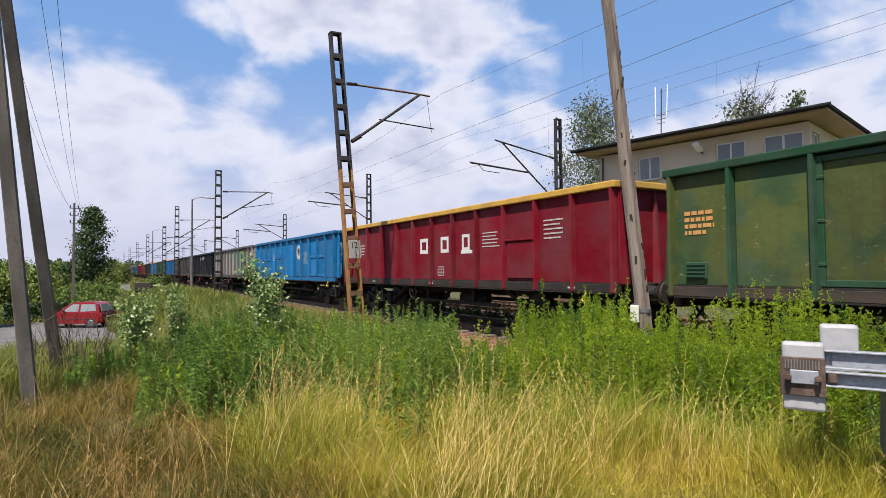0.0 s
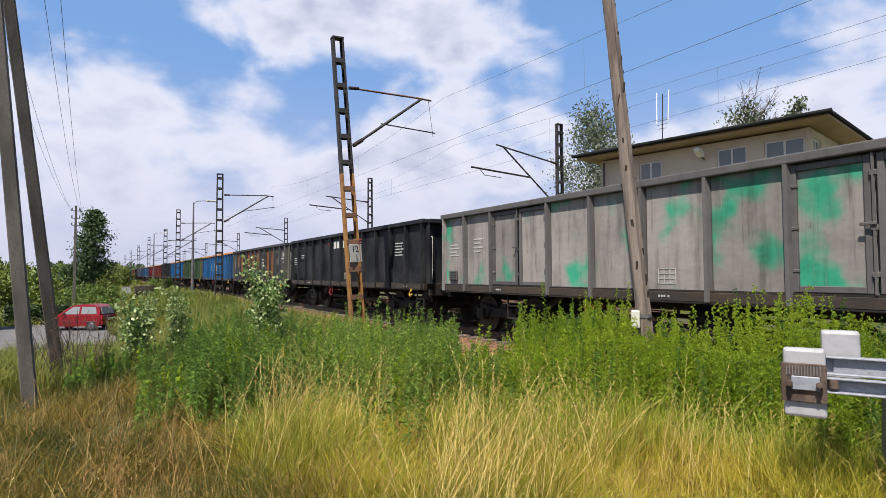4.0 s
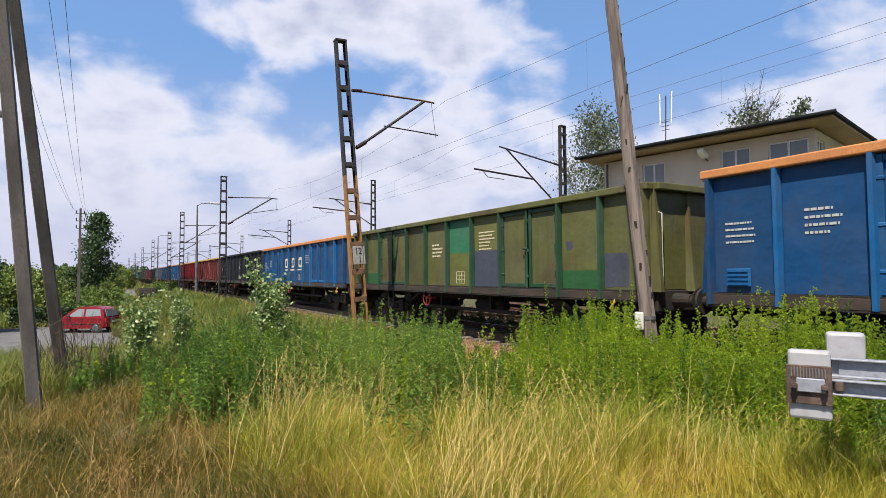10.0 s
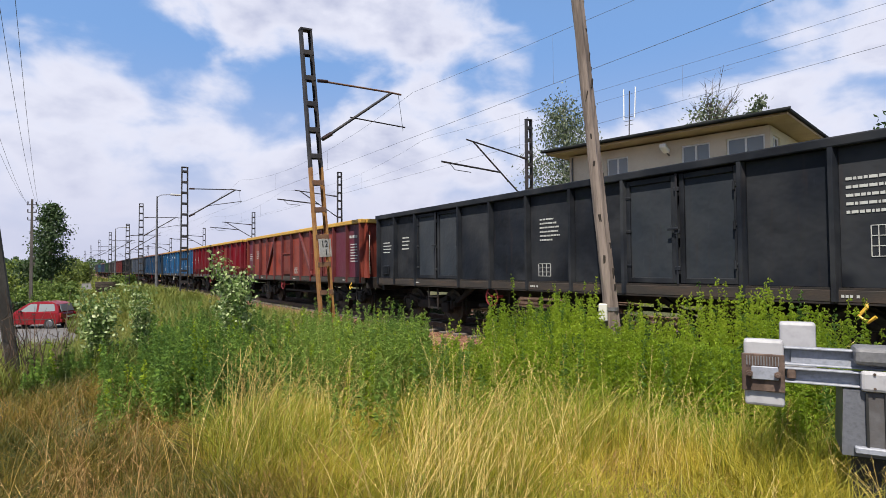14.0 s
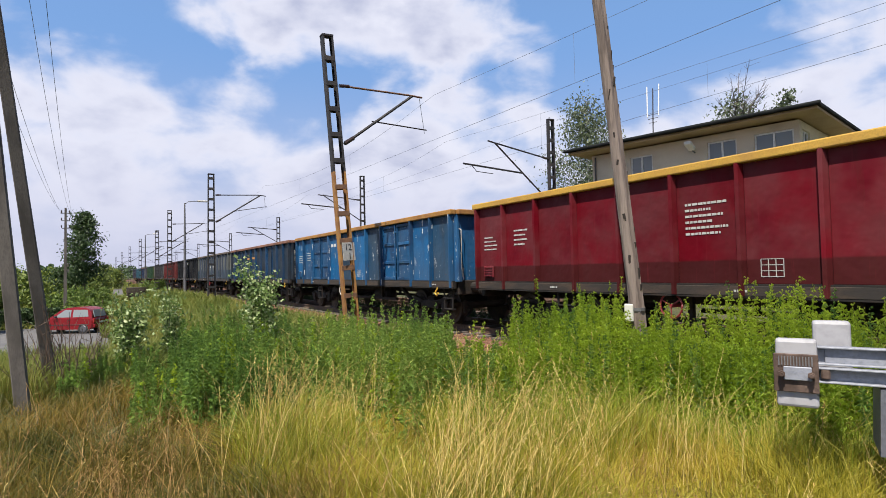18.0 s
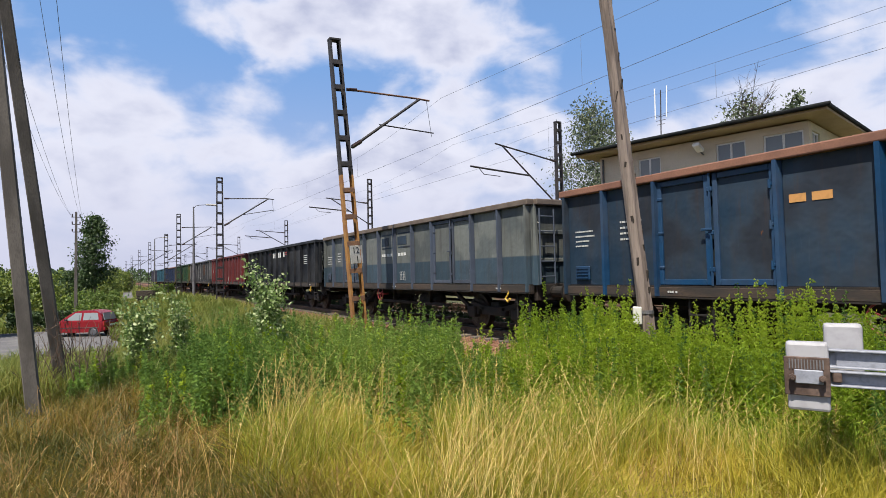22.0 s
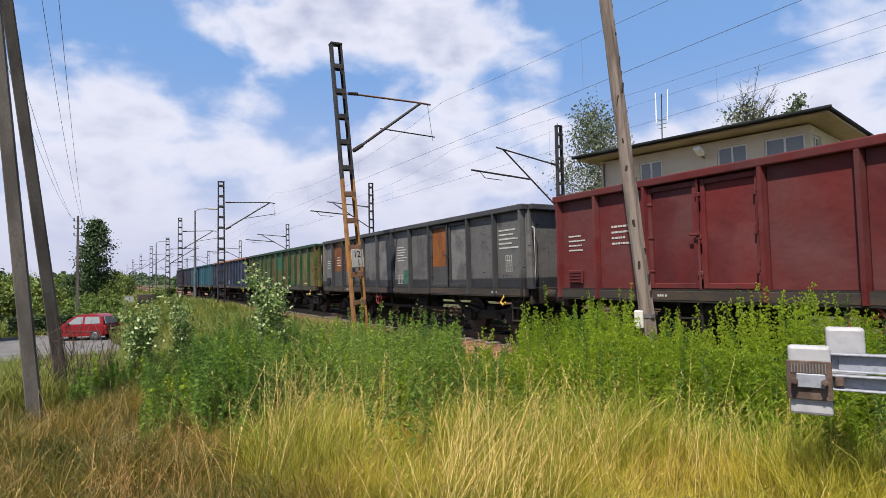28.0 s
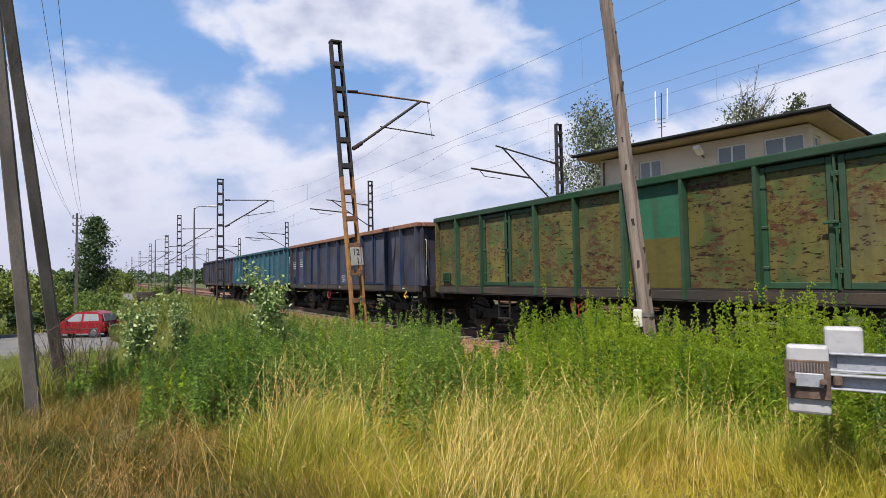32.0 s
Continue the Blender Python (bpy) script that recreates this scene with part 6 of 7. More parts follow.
    vs = [bm.verts.new(p) for p in ((0.14, -0.55, 1.36), (0.14, 0.55, 1.36), (0.76, 0.66, 0.9), (0.76, -0.66, 0.9))]
    ws = [bm.verts.new(v.co + Vector((0.02, 0, 0.02))) for v in vs]
    bm.faces.new(vs)
    bm.faces.new(ws)
    for j in range(4):
        bm.faces.new((vs[j], vs[(j + 1) % 4], ws[(j + 1) % 4], ws[j]))
    part("windscreen", bm, GLASS, root)
    for x in (-1.66, 1.62):
        bm = bmesh.new()
        add_box(bm, (x, 0, 0.42), (0.12, 1.42, 0.2), 0.04)
        part("bumper", bm, dark if x > 0 else red, root)
    bm = bmesh.new()
    add_box(bm, (-1.73, 0, 0.62), (0.015, 0.46, 0.1), 0.004)
    part("number_plate", bm, HANDRAIL, root)


car()


# ---- stack of old sleepers ----
stack = thing("sleeper_stack", pose(4.75, 84.0, float(ground_z(4.75, 84.0)) - 0.05), "stack of old dark timber sleepers in the grass", "timber stack")
rng_stack = random.Random(4)
z = 0.1
bm = bmesh.new()
add_box(bm, (0, 0, 0), (2.2, 0.26, 0.17), 0.02)
sleeper_timber = to_mesh("timber", bm)
for layer in range(10):
    for k in range(5):
        place("timber", sleeper_timber, TIMBER_DARK, stack, pose(rng_stack.uniform(-0.12, 0.12), -0.7 + k * 0.35, z, 0, 0, rng_stack.uniform(-4, 4)))
    z += 0.18


# ---- pile of old rails beyond the second track ----
RAIL_RUST = surface("rusty_old_rail", (0.07, 0.04, 0.027), (0.14, 0.09, 0.062), 3.0, rough=0.85)
pile = thing("rail_stack", pose(17.0, 18.5, -0.22), "low pile of rusty old rails beyond the second track", "rail stack")
bm = bmesh.new()
add_prism(bm, [(-0.07, 0.0), (0.07, 0.0), (0.07, 0.015), (0.012, 0.03), (0.012, 0.115), (0.036, 0.125), (0.036, 0.16), (-0.036, 0.16), (-0.036, 0.125), (-0.012, 0.115), (-0.012, 0.03), (-0.07, 0.015)], -4.5, 4.5, axis=1)
old_rail = to_mesh("old_rail", bm)
rng_pile = random.Random(8)
for layer in range(4):
    for k in range(7 - layer):
        place("old_rail", old_rail, RAIL_RUST, pile, pose((k - (6 - layer) / 2) * 0.19, rng_pile.uniform(-0.9, 0.9), layer * 0.165, 0, 0, rng_pile.uniform(-1.2, 1.2)))

# ---- trees and shrubs ----
def blades_mesh(name, root, tip, width, bend, rng):
    """Grass blades from root to tip, bent sideways, three triangles each."""
    n = len(root)
    d = tip - root
    side = np.cross(d, rng.normal(size=(n, 3)))
    side /= np.linalg.norm(side, axis=1, keepdims=True) + 1e-9
    w = width.reshape(-1, 1) / 2
    mid = root + d * 0.55 - bend
    v = np.stack([root - side * w, root + side * w, mid - side * w * 0.8, mid + side * w * 0.8, tip], 1)
    f = np.array([[0, 1, 3], [0, 3, 2], [2, 3, 4]])
    return arrays_mesh(name, v.reshape(-1, 3), (f[None] + np.arange(n)[:, None, None] * 5).reshape(-1, 3))


def leaf_cloud(centres, size, rng, droop=0.0, long=1.8, flat=0.0):
    """Folded diamond leaves, four vertices and two triangles each."""
    n = len(centres)
    d = rng.normal(size=(n, 3))
    d[:, 2] = d[:, 2] * (1 - flat) - droop
    d /= np.linalg.norm(d, axis=1, keepdims=True)
    s = np.cross(d, rng.normal(size=(n, 3)))
    s /= np.linalg.norm(s, axis=1, keepdims=True) + 1e-9
    up = np.cross(s, d)
    L = size.reshape(-1, 1) * long / 2
    W = size.reshape(-1, 1) / 2
    v = np.stack([centres - d * L, centres + s * W + up * W * 0.25, centres + d * L, centres - s * W + up * W * 0.25], 1)
    f = np.array([[0, 1, 2], [0, 2, 3]])
    return v.reshape(-1, 3), (f[None] + np.arange(n)[:, None, None] * 4).reshape(-1, 3)


TREE_GREEN = leaf_material("tree_leaves", [(0.07, 0.11, 0.022), (0.14, 0.19, 0.034), (0.24, 0.28, 0.05)], 0.55, 0.3)
TREE_DARK = leaf_material("dark_tree_leaves", [(0.022, 0.045, 0.014), (0.042, 0.078, 0.022), (0.065, 0.105, 0.03)], 0.55, 0.25)
BIRCH_GREEN = leaf_material("birch_leaves", [(0.06, 0.085, 0.045), (0.11, 0.14, 0.075), (0.17, 0.20, 0.11)], 0.5, 0.3)
BUSH_GREEN = leaf_material("bush_leaves", [(0.07, 0.12, 0.02), (0.12, 0.185, 0.03), (0.19, 0.25, 0.042)], 0.55, 0.3)
BARK = surface("grey_brown_bark", (0.12, 0.10, 0.08), (0.06, 0.05, 0.04), 6.0, rough=0.95, relief=0.8, stretch=(1, 1, 0.3))
BIRCH_BARK = surface("birch_bark", (0.5, 0.48, 0.44), (0.1, 0.09, 0.08), 5.0, 0.55, 0.62, rough=0.8, stretch=(1, 1, 2.0))


def tree(x, y, z, height, width, leaves, size, seed, mats, label, trunk=0.25, base=0.2, droop=0.2, profile="egg", bare=0, category="tree", group="trees", name="tree", clumps=60):
    """Tapered trunk, limbs, and a crown of many leaves gathered in clumps at the limb ends."""
    rng = np.random.default_rng(seed)
    root = thing(name, pose(x, y, z), label, category, group)
    bm = bmesh.new()
    pts = [(rng.normal() * 0.04 * k, rng.normal() * 0.04 * k, height * 0.9 * k / 6) for k in range(7)]
    for k in range(6):
        r0, r1 = trunk * (1 - k / 6.6), trunk * (1 - (k + 1) / 6.6)
        add_rod(bm, pts[k], pts[k + 1], r0, r1, 8, caps=False)
    part("trunk", bm, mats[0], root, smooth=True)
    bm = bmesh.new()
    cents, rads = [], []
    for k in range(clumps):
        f = base + (1 - base) * (k + rng.uniform()) / clumps
        if profile == "egg":
            r = math.sin(math.pi * min(1, max(0.03, (f - base) / (1 - base) * 0.86 + 0.12))) ** 0.7
        elif profile == "column":
            r = min(1.0, 4.5 * (1.04 - f)) * (0.8 + 0.2 * math.sin(f * 9))
        else:
            r = 1.0 - 0.45 * (f - base) / (1 - base)
        a = rng.uniform(0, 2 * math.pi)
        rr = width / 2 * r * math.sqrt(rng.uniform(0.15, 1.0)) * rng.uniform(0.75, 1.12)
        c = (math.cos(a) * rr, math.sin(a) * rr, f * height)
        cents.append(c)
        rads.append(width * rng.uniform(0.07, 0.16))
        start = (0, 0, max(0.1, c[2] - rr * 0.7))
        add_rod(bm, start, c, 0.012 * height * 0.35 + 0.01, 0.008, 5, caps=False)
    part("branchwork", bm, mats[0], root)
    cents, rads = np.array(cents), np.array(rads)
    pick = rng.integers(0, clumps, leaves)
    off = rng.normal(size=(leaves, 3)) * rads[pick][:, None] * np.array([1, 1, 0.8])
    off[:, 2] -= np.abs(rng.normal(size=leaves)) * rads[pick] * droop * 2
    v, f = leaf_cloud(cents[pick] + off, rng.uniform(0.6, 1.3, leaves) * size, rng, droop)
    place("crown", arrays_mesh("crown", v, f), mats[1], root)["kind"] = "stuff"
    if bare:
        bm = bmesh.new()
        for k in range(bare + 8):
            a = rng.uniform(0, 2 * math.pi)
            p = Vector((math.cos(a) * 0.25, math.sin(a) * 0.25, height * rng.uniform(0.72, 0.92)))
            d = Vector((math.cos(a) * 0.7, math.sin(a) * 0.7, 1.2)).normalized()
            q = p + d * height * rng.uniform(0.16, 0.3)
            add_rod(bm, p, q, 0.026, 0.008, 5)
            for j in range(14):
                s = p.lerp(q, rng.uniform(0.35, 0.9))
                e = s + (d + Vector(rng.normal(size=3) * 0.6)).normalized() * height * 0.055
                add_rod(bm, s, e, 0.010, 0.004, 4)
        part("dead_crown", bm, BARK, root, "dead bare branches")
    return root


def plant_trees():
    g = lambda x, y: float(ground_z(x, y))
    tree(-1.0, 75, g(-1, 75), 10.4, 3.4, 7000, 0.17, 1, (BARK, TREE_DARK), "tall dark green poplar by the lane", 0.25, 0.26, 0.1, "egg", clumps=62)
    tree(-3.3, 77, g(-3, 77), 4.0, 3.0, 3500, 0.16, 2, (BARK, TREE_DARK), "dark green tree beside the poplar", 0.2, 0.12)
    for k, (x, y, h, w) in enumerate(((-5.4, 72, 3.1, 4.2), (-8.0, 66, 3.0, 4.2), (-11.0, 62, 3.2, 4.6), (-4.6, 90, 4.0, 4.4), (-9.0, 84, 4.4, 5.0), (-15, 78, 4.6, 5.6))):
        tree(x, y, g(x, y), h, w, 3600, 0.2, 10 + k, (BARK, TREE_GREEN), "green tree in the row behind the lane", 0.18, 0.08, clumps=50)
    tree(-6.6, 41.5, g(-6.6, 41.5), 4.4, 2.8, 5200, 0.13, 20, (BARK, TREE_DARK), "dense dark tree by the lane", 0.16, 0.05, profile="bush")
    tree(-9.4, 44, g(-9, 44), 4.6, 3.6, 5200, 0.14, 21, (BARK, TREE_DARK), "dense dark tree by the lane", 0.16, 0.05, profile="bush")
    for k, (x, y, h, w) in enumerate(((-0.9, 44.0, 1.7, 2.2), (0.0, 44.2, 1.4, 1.6), (-1.8, 46.5, 2.0, 2.4), (-0.6, 47, 1.5, 1.8), (6.0, 84, 2.3, 2.6), (6.3, 72, 1.4, 2.0), (-1.6, 58, 2.2, 2.4), (-0.5, 59, 2.1, 2.2), (0.5, 61, 1.8, 1.8), (1.3, 98, 1.6, 1.8))):
        tree(x, y, g(x, y), h, w, 2600, 0.10, 30 + k, (BARK, BUSH_GREEN), "low leafy green bush by the lane", 0.05, 0.02, profile="bush", category="bush", group="bushes", name="bush", clumps=40)
    tree(32.2, 30.8, -0.4, 14.8, 5.6, 15000, 0.12, 50, (BIRCH_BARK, BIRCH_GREEN), "tall drooping birch behind the signal box", 0.25, 0.25, 1.1, clumps=72)
    tree(36.2, 21.3, -0.4, 13.0, 3.6, 1500, 0.13, 51, (BARK, BIRCH_GREEN), "half-dead tree with bare top branches behind the roof", 0.2, 0.72, 0.4, bare=14, clumps=50)
    tree(39.4, 19.7, -0.4, 13.3, 2.2, 1800, 0.15, 52, (BARK, BIRCH_GREEN), "green tree top behind the roof", 0.25, 0.5, 0.3, clumps=40)
    tree(40.5, 11.0, -0.4, 10.6, 6.0, 12000, 0.2, 53, (BARK, TREE_DARK), "broad dark green tree beyond the signal box", 0.35, 0.2, clumps=100)
    tree(46, 4.0, -0.4, 10.0, 7.0, 6000, 0.22, 54, (BARK, TREE_DARK), "broad dark green tree beyond the signal box", 0.35, 0.15, clumps=70)
    for k, (x, y, h, w) in enumerate(((0.6, 125, 4.4, 3.6), (1.8, 160, 6.0, 4.6), (5.6, 178, 5.0, 3.4), (3.6, 200, 6.5, 5.0), (-1.0, 140, 5.0, 4.0))):
        tree(x, y, g(x, y), h, w, 2400, 0.24, 80 + k, (BARK, TREE_GREEN), "green tree beside the far lane", 0.18, 0.08, clumps=46)
    # clipped hedge along the lane
    rng = np.random.default_rng(60)
    n = 9000
    c = np.stack([rng.uniform(-5.2, -0.9, n), 44.6 + rng.uniform(-0.5, 0.5, n), g(-3, 44.6) + rng.uniform(0, 1.25, n)], 1)
    v, f = leaf_cloud(c, rng.uniform(0.07, 0.14, n), rng)
    hedge = thing("hedge", pose(0, 0, 0), "clipped dark green hedge along the lane", "hedge")
    place("foliage", arrays_mesh("foliage", v, f), TREE_DARK, hedge)["kind"] = "stuff"
    # far woods on the horizon
    n = 26000
    az = np.radians(rng.uniform(-25, 14, n))
    D = rng.uniform(260, 420, n)
    top = 3.6 + 2.4 * np.abs(np.sin(az * 37)) + 1.8 * np.abs(np.sin(az * 91 + 1)) + 1.2 * np.abs(np.sin(az * 211))
    c = np.stack([np.sin(az) * D, np.cos(az) * D, -1.5 + top * rng.uniform(0, 1, n) ** 0.7], 1)
    beyond = (az > -0.012) & (az < 0.09)
    c[beyond] *= np.array([1.75, 1.75, 1.5])
    keep = ~((c[:, 0] > 3) & (c[:, 0] < 22) & (c[:, 1] < 424))
    v, f = leaf_cloud(c[keep], rng.uniform(0.8, 1.8, keep.sum()), rng, long=1.2)
    tagged(place("far_woods", arrays_mesh("far_woods", v, f), TREE_DARK), "far dark woods along the horizon", "woods", kind="stuff")


plant_trees()


# ---- saplings and tall weeds ----
WEED_GREEN = leaf_material("weed_leaves", [(0.17, 0.27, 0.035), (0.35, 0.48, 0.05), (0.48, 0.60, 0.065), (0.60, 0.66, 0.10)], 0.5, 0.55, patch=0.35)
WEED_DULL = leaf_material("dull_weed_leaves", [(0.08, 0.165, 0.045), (0.18, 0.31, 0.07), (0.32, 0.46, 0.10), (0.46, 0.56, 0.15)], 0.55, 0.5, patch=0.5)
SAPLING_GREEN = leaf_material("sapling_leaves", [(0.08, 0.15, 0.03), (0.20, 0.29, 0.08), (0.45, 0.50, 0.26)], 0.5, 0.35)
STEM = plain("green_stem", (0.09, 0.12, 0.04), 0.7)
TWIG = plain("dead_twig", (0.10, 0.065, 0.045), 0.85)


def sapling(x, y, height, width, leaves, size, seed):
    rng = np.random.default_rng(seed)
    z = float(ground_z(x, y))
    root = thing("sapling", pose(x, y, z), "leafy green sapling with pale leaves among the weeds", "sapling", "saplings")
    bm = bmesh.new()
    cs = []
    for k in range(9):
        a = rng.uniform(0, 6.28)
        tip = (math.cos(a) * width * rng.uniform(0.05, 0.36), math.sin(a) * width * rng.uniform(0.05, 0.36), height * rng.uniform(0.55, 1.0))
        add_rod(bm, (0, 0, 0), tip, 0.014, 0.005, 5, caps=False)
        f = rng.uniform(0.25, 1.0, leaves // 9)[:, None]
        cs.append(np.array(tip)[None] * f + rng.normal(size=(leaves // 9, 3)) * width * 0.10)
    part("stems", bm, STEM, root)
    c = np.concatenate(cs)
    v, f = leaf_cloud(c, rng.uniform(0.6, 1.2, len(c)) * size, rng, 0.35, 1.4)
    place("leaves", arrays_mesh("leaves", v, f), SAPLING_GREEN, root)["kind"] = "stuff"


for spec in ((2.6, 10.6, 2.0, 0.95, 3200, 0.054, 70), (0.55, 11.6, 1.55, 0.9, 1800, 0.052, 71), (1.25, 12.0, 1.6, 0.65, 1300, 0.05, 73)):
    sapling(*spec)


def bare_shrub(x, y, height, seed, count=16):
    """A clump of bare brown twigs, forked twice."""
    rng = np.random.default_rng(seed)
    bm = bmesh.new()
    for k in range(count):
        d = Vector((rng.normal() * 0.22, rng.normal() * 0.22, 1)).normalized()
        p = Vector((rng.normal() * 0.12, rng.normal() * 0.12, -0.05))
        q = p + d * height * rng.uniform(0.55, 1.0)
        add_rod(bm, p, q, 0.007, 0.003, 4, caps=False)
        for j in range(3):
            s = p.lerp(q, rng.uniform(0.35, 0.85))
            e = s + (d + Vector(rng.normal(size=3) * 0.45)).normalized() * height * rng.uniform(0.15, 0.3)
            add_rod(bm, s, e, 0.004, 0.002, 4, caps=False)
    tagged(place("bare_shrub", to_mesh("bare_shrub", bm), TWIG, None, pose(x, y, float(ground_z(x, y)))), "bare brown twigs of a dead shrub beside the concrete post", "shrub", "bare shrubs")


bare_shrub(-0.35, 10.2, 1.7, 75)
bare_shrub(-0.15, 10.9, 1.3, 76, 12)
bare_shrub(-0.75, 10.4, 1.2, 77, 10)


def weeds(name, x, y, h, per, leaf, seed, material, label, thin=0.10):
    """Upright weeds: a stem each with narrow ascending leaves all the way up, shorter towards the tip."""
    rng = np.random.default_rng(seed)
    n = len(x)
    z = ground_z(x, y)
    base = np.stack([x, y, z - 0.03], 1)
    lean = rng.normal(size=(n, 3)) * np.array([0.07, 0.07, 0]) * h[:, None]
    tip = base + np.stack([np.zeros(n), np.zeros(n), h], 1) + lean
    fr = rng.uniform(0.06, 1.0, (n, per)) ** 0.62
    a = rng.uniform(0, 2 * math.pi, (n, per))
    ln = leaf * rng.uniform(0.6, 1.35, (n, per)) * (1.45 - 0.95 * fr)
    p = base[:, None] + (tip - base)[:, None] * fr[..., None]
    out = np.stack([np.cos(a), np.sin(a), rng.uniform(0.0, 1.3, (n, per))], 2)
    out /= np.linalg.norm(out, axis=2, keepdims=True)
    side = np.cross(out, np.array([0, 0, 1.0]))
    side /= np.linalg.norm(side, axis=2, keepdims=True) + 1e-9
    turn = rng.normal(size=(n, per, 1)) * 0.9
    side = side * np.cos(turn) + np.cross(out, side) * np.sin(turn)
    w = ln[..., None] * thin
    m = p + out * ln[..., None] * 0.5 + np.array([0, 0, 0.012])
    t = p + out * ln[..., None] + np.array([0, 0, -0.34]) * ln[..., None]
    v = np.stack([p, m + side * w, t, m - side * w], 2).reshape(-1, 3)
    k = n * per
    f = (np.array([[0, 1, 2], [0, 2, 3]])[None] + np.arange(k)[:, None, None] * 4).reshape(-1, 3)
    # stems
    sw = 0.005
    s = np.stack([base + [sw, 0, 0], base - [sw, 0, 0], tip], 1).reshape(-1, 3)
    s2 = np.stack([base + [0, sw, 0], base - [0, sw, 0], tip], 1).reshape(-1, 3)
    fs = np.arange(n * 3).reshape(-1, 3)
    verts = np.concatenate([v, s, s2])
    faces = np.concatenate([f, fs + len(v), fs + len(v) + len(s)])
    tagged(place(name, arrays_mesh(name, verts, faces), material), label, "weeds", kind="stuff")


def polar(n, a0, a1, d0, d1, rng, power=1.0):
    a = np.radians(rng.uniform(a0, a1, n))
    d = d0 * (d1 / d0) ** (rng.uniform(0, 1, n) ** power)
    return np.sin(a) * d, np.cos(a) * d


def clump_noise(x, y, s):
    return np.sin(x * 1.9 * s + 1.3 * np.sin(y * 1.1 * s)) * np.sin(y * 1.7 * s + 1.1 * np.sin(x * 0.8 * s + 2))


def plant_weeds():
    rng = np.random.default_rng(81)
    # stands of weeds: each stand has its own height, its stems crowd round its middle
    sx, sy = polar(1500, -14, 82, 6.2, 24, rng)
    s2x, s2y = polar(300, 26, 84, 5.5, 8.5, rng)
    sx, sy = np.concatenate([sx, s2x]), np.concatenate([sy, s2y])
    k = 8
    tall = rng.uniform(0.7, 1.12, len(sx))
    spread = 0.10 + 0.018 * np.hypot(sx, sy)
    x = np.repeat(sx, k) + rng.normal(size=len(sx) * k) * np.repeat(spread, k)
    y = np.repeat(sy, k) + rng.normal(size=len(sx) * k) * np.repeat(spread, k)
    tall = np.repeat(tall, k) * rng.uniform(0.72, 1.08, len(x))
    d = np.hypot(x, y)
    az = np.degrees(np.arctan2(x, y))
    keep = (x < np.where(y > 12, 7.2, 6.8)) & (clump_noise(x, y, 1.0) > -0.6) & ~((x < 2.8) & (y > 19)) & ~((x < -1.5) & (y > 16)) & (d > 5.2)
    keep &= ~((np.hypot(x + 0.7, y - 9.0) < 0.8) & (rng.uniform(size=len(x)) < 0.8)) & ~((az < -2.5) & (d > 9.5)) & ~((az < 3) & (d < 9.6)) & ~((az < 7) & (d < 8.5) & (rng.uniform(size=len(x)) < 0.6))
    keep &= ~((az > 14) & (az < 54) & (d < 6.6) & (rng.uniform(size=len(x)) < 0.65))
    # worn gap down to the ballast
    keep &= ~((np.abs(az - 35.2) < 2.3) & (d > 8.9))
    x, y, d, az, tall = x[keep], y[keep], d[keep], az[keep], tall[keep]
    # the stand thins and lowers away from the railway bank
    slope = np.where((az > 57) & (az < 65), 0.012, np.where(az > 42, 0.045, np.where(az > 6, 0.075, 0.115))) + np.where(np.abs(az - 35.2) < 3.2, 0.045, 0) + np.where(np.abs(az - 49.8) < 1.6, 0.03, 0)
    top = 1.48 - d * (slope + 0.045 * rng.uniform(0, 1, len(x)) + 0.03 * clump_noise(x, y, 1.6))
    h = np.clip(np.minimum((top - ground_z(x, y)), 1.7) * tall, 0.25, 1.75)
    h = np.where((d < 6.3) | (az < 6), np.minimum(h, 1.0), h)
    dull = rng.uniform(size=len(x)) < 0.12 + 0.8 * (1 - smooth(az + 6 * clump_noise(x, y, 0.7), 30, 44))
    weeds("tall_weeds", x[dull], y[dull], h[dull], 100, 0.064, 82, WEED_DULL, "tall dull green weeds with narrow leaves", 0.062)
    bright = ~dull
    weeds("tall_weeds", x[bright], y[bright], h[bright], 96, 0.068, 87, WEED_GREEN, "tall fresh green leafy weeds along the railway", 0.062)
    n = 900
    x, y = rng.uniform(4.6, 6.7, n), rng.uniform(-16, 0.6, n)
    weeds("bank_weeds", x, y, rng.uniform(0.6, 1.2, n), 32, 0.1, 86, WEED_GREEN, "tall green weeds along the railway bank", 0.08)
    # weeds between the tracks and by the signal box
    n = 2600
    x, y = rng.uniform(11.0, 12.0, n), rng.uniform(-4, 60, n)
    # the dark tree leaf colour paints in shade seen beneath the wagons
    weeds("track_weeds", x, y, rng.uniform(0.45, 0.95, n), 22, 0.11, 83, TREE_DARK, "weeds between the two tracks, leaf colour darkened as shade under the train")
    n = 700
    x, y = rng.uniform(19.5, 23.5, n), rng.uniform(4, 24, n)
    weeds("wall_weeds", x, y, rng.uniform(0.5, 1.3, n), 26, 0.12, 84, WEED_GREEN, "weeds at the foot of the signal box")


plant_weeds()


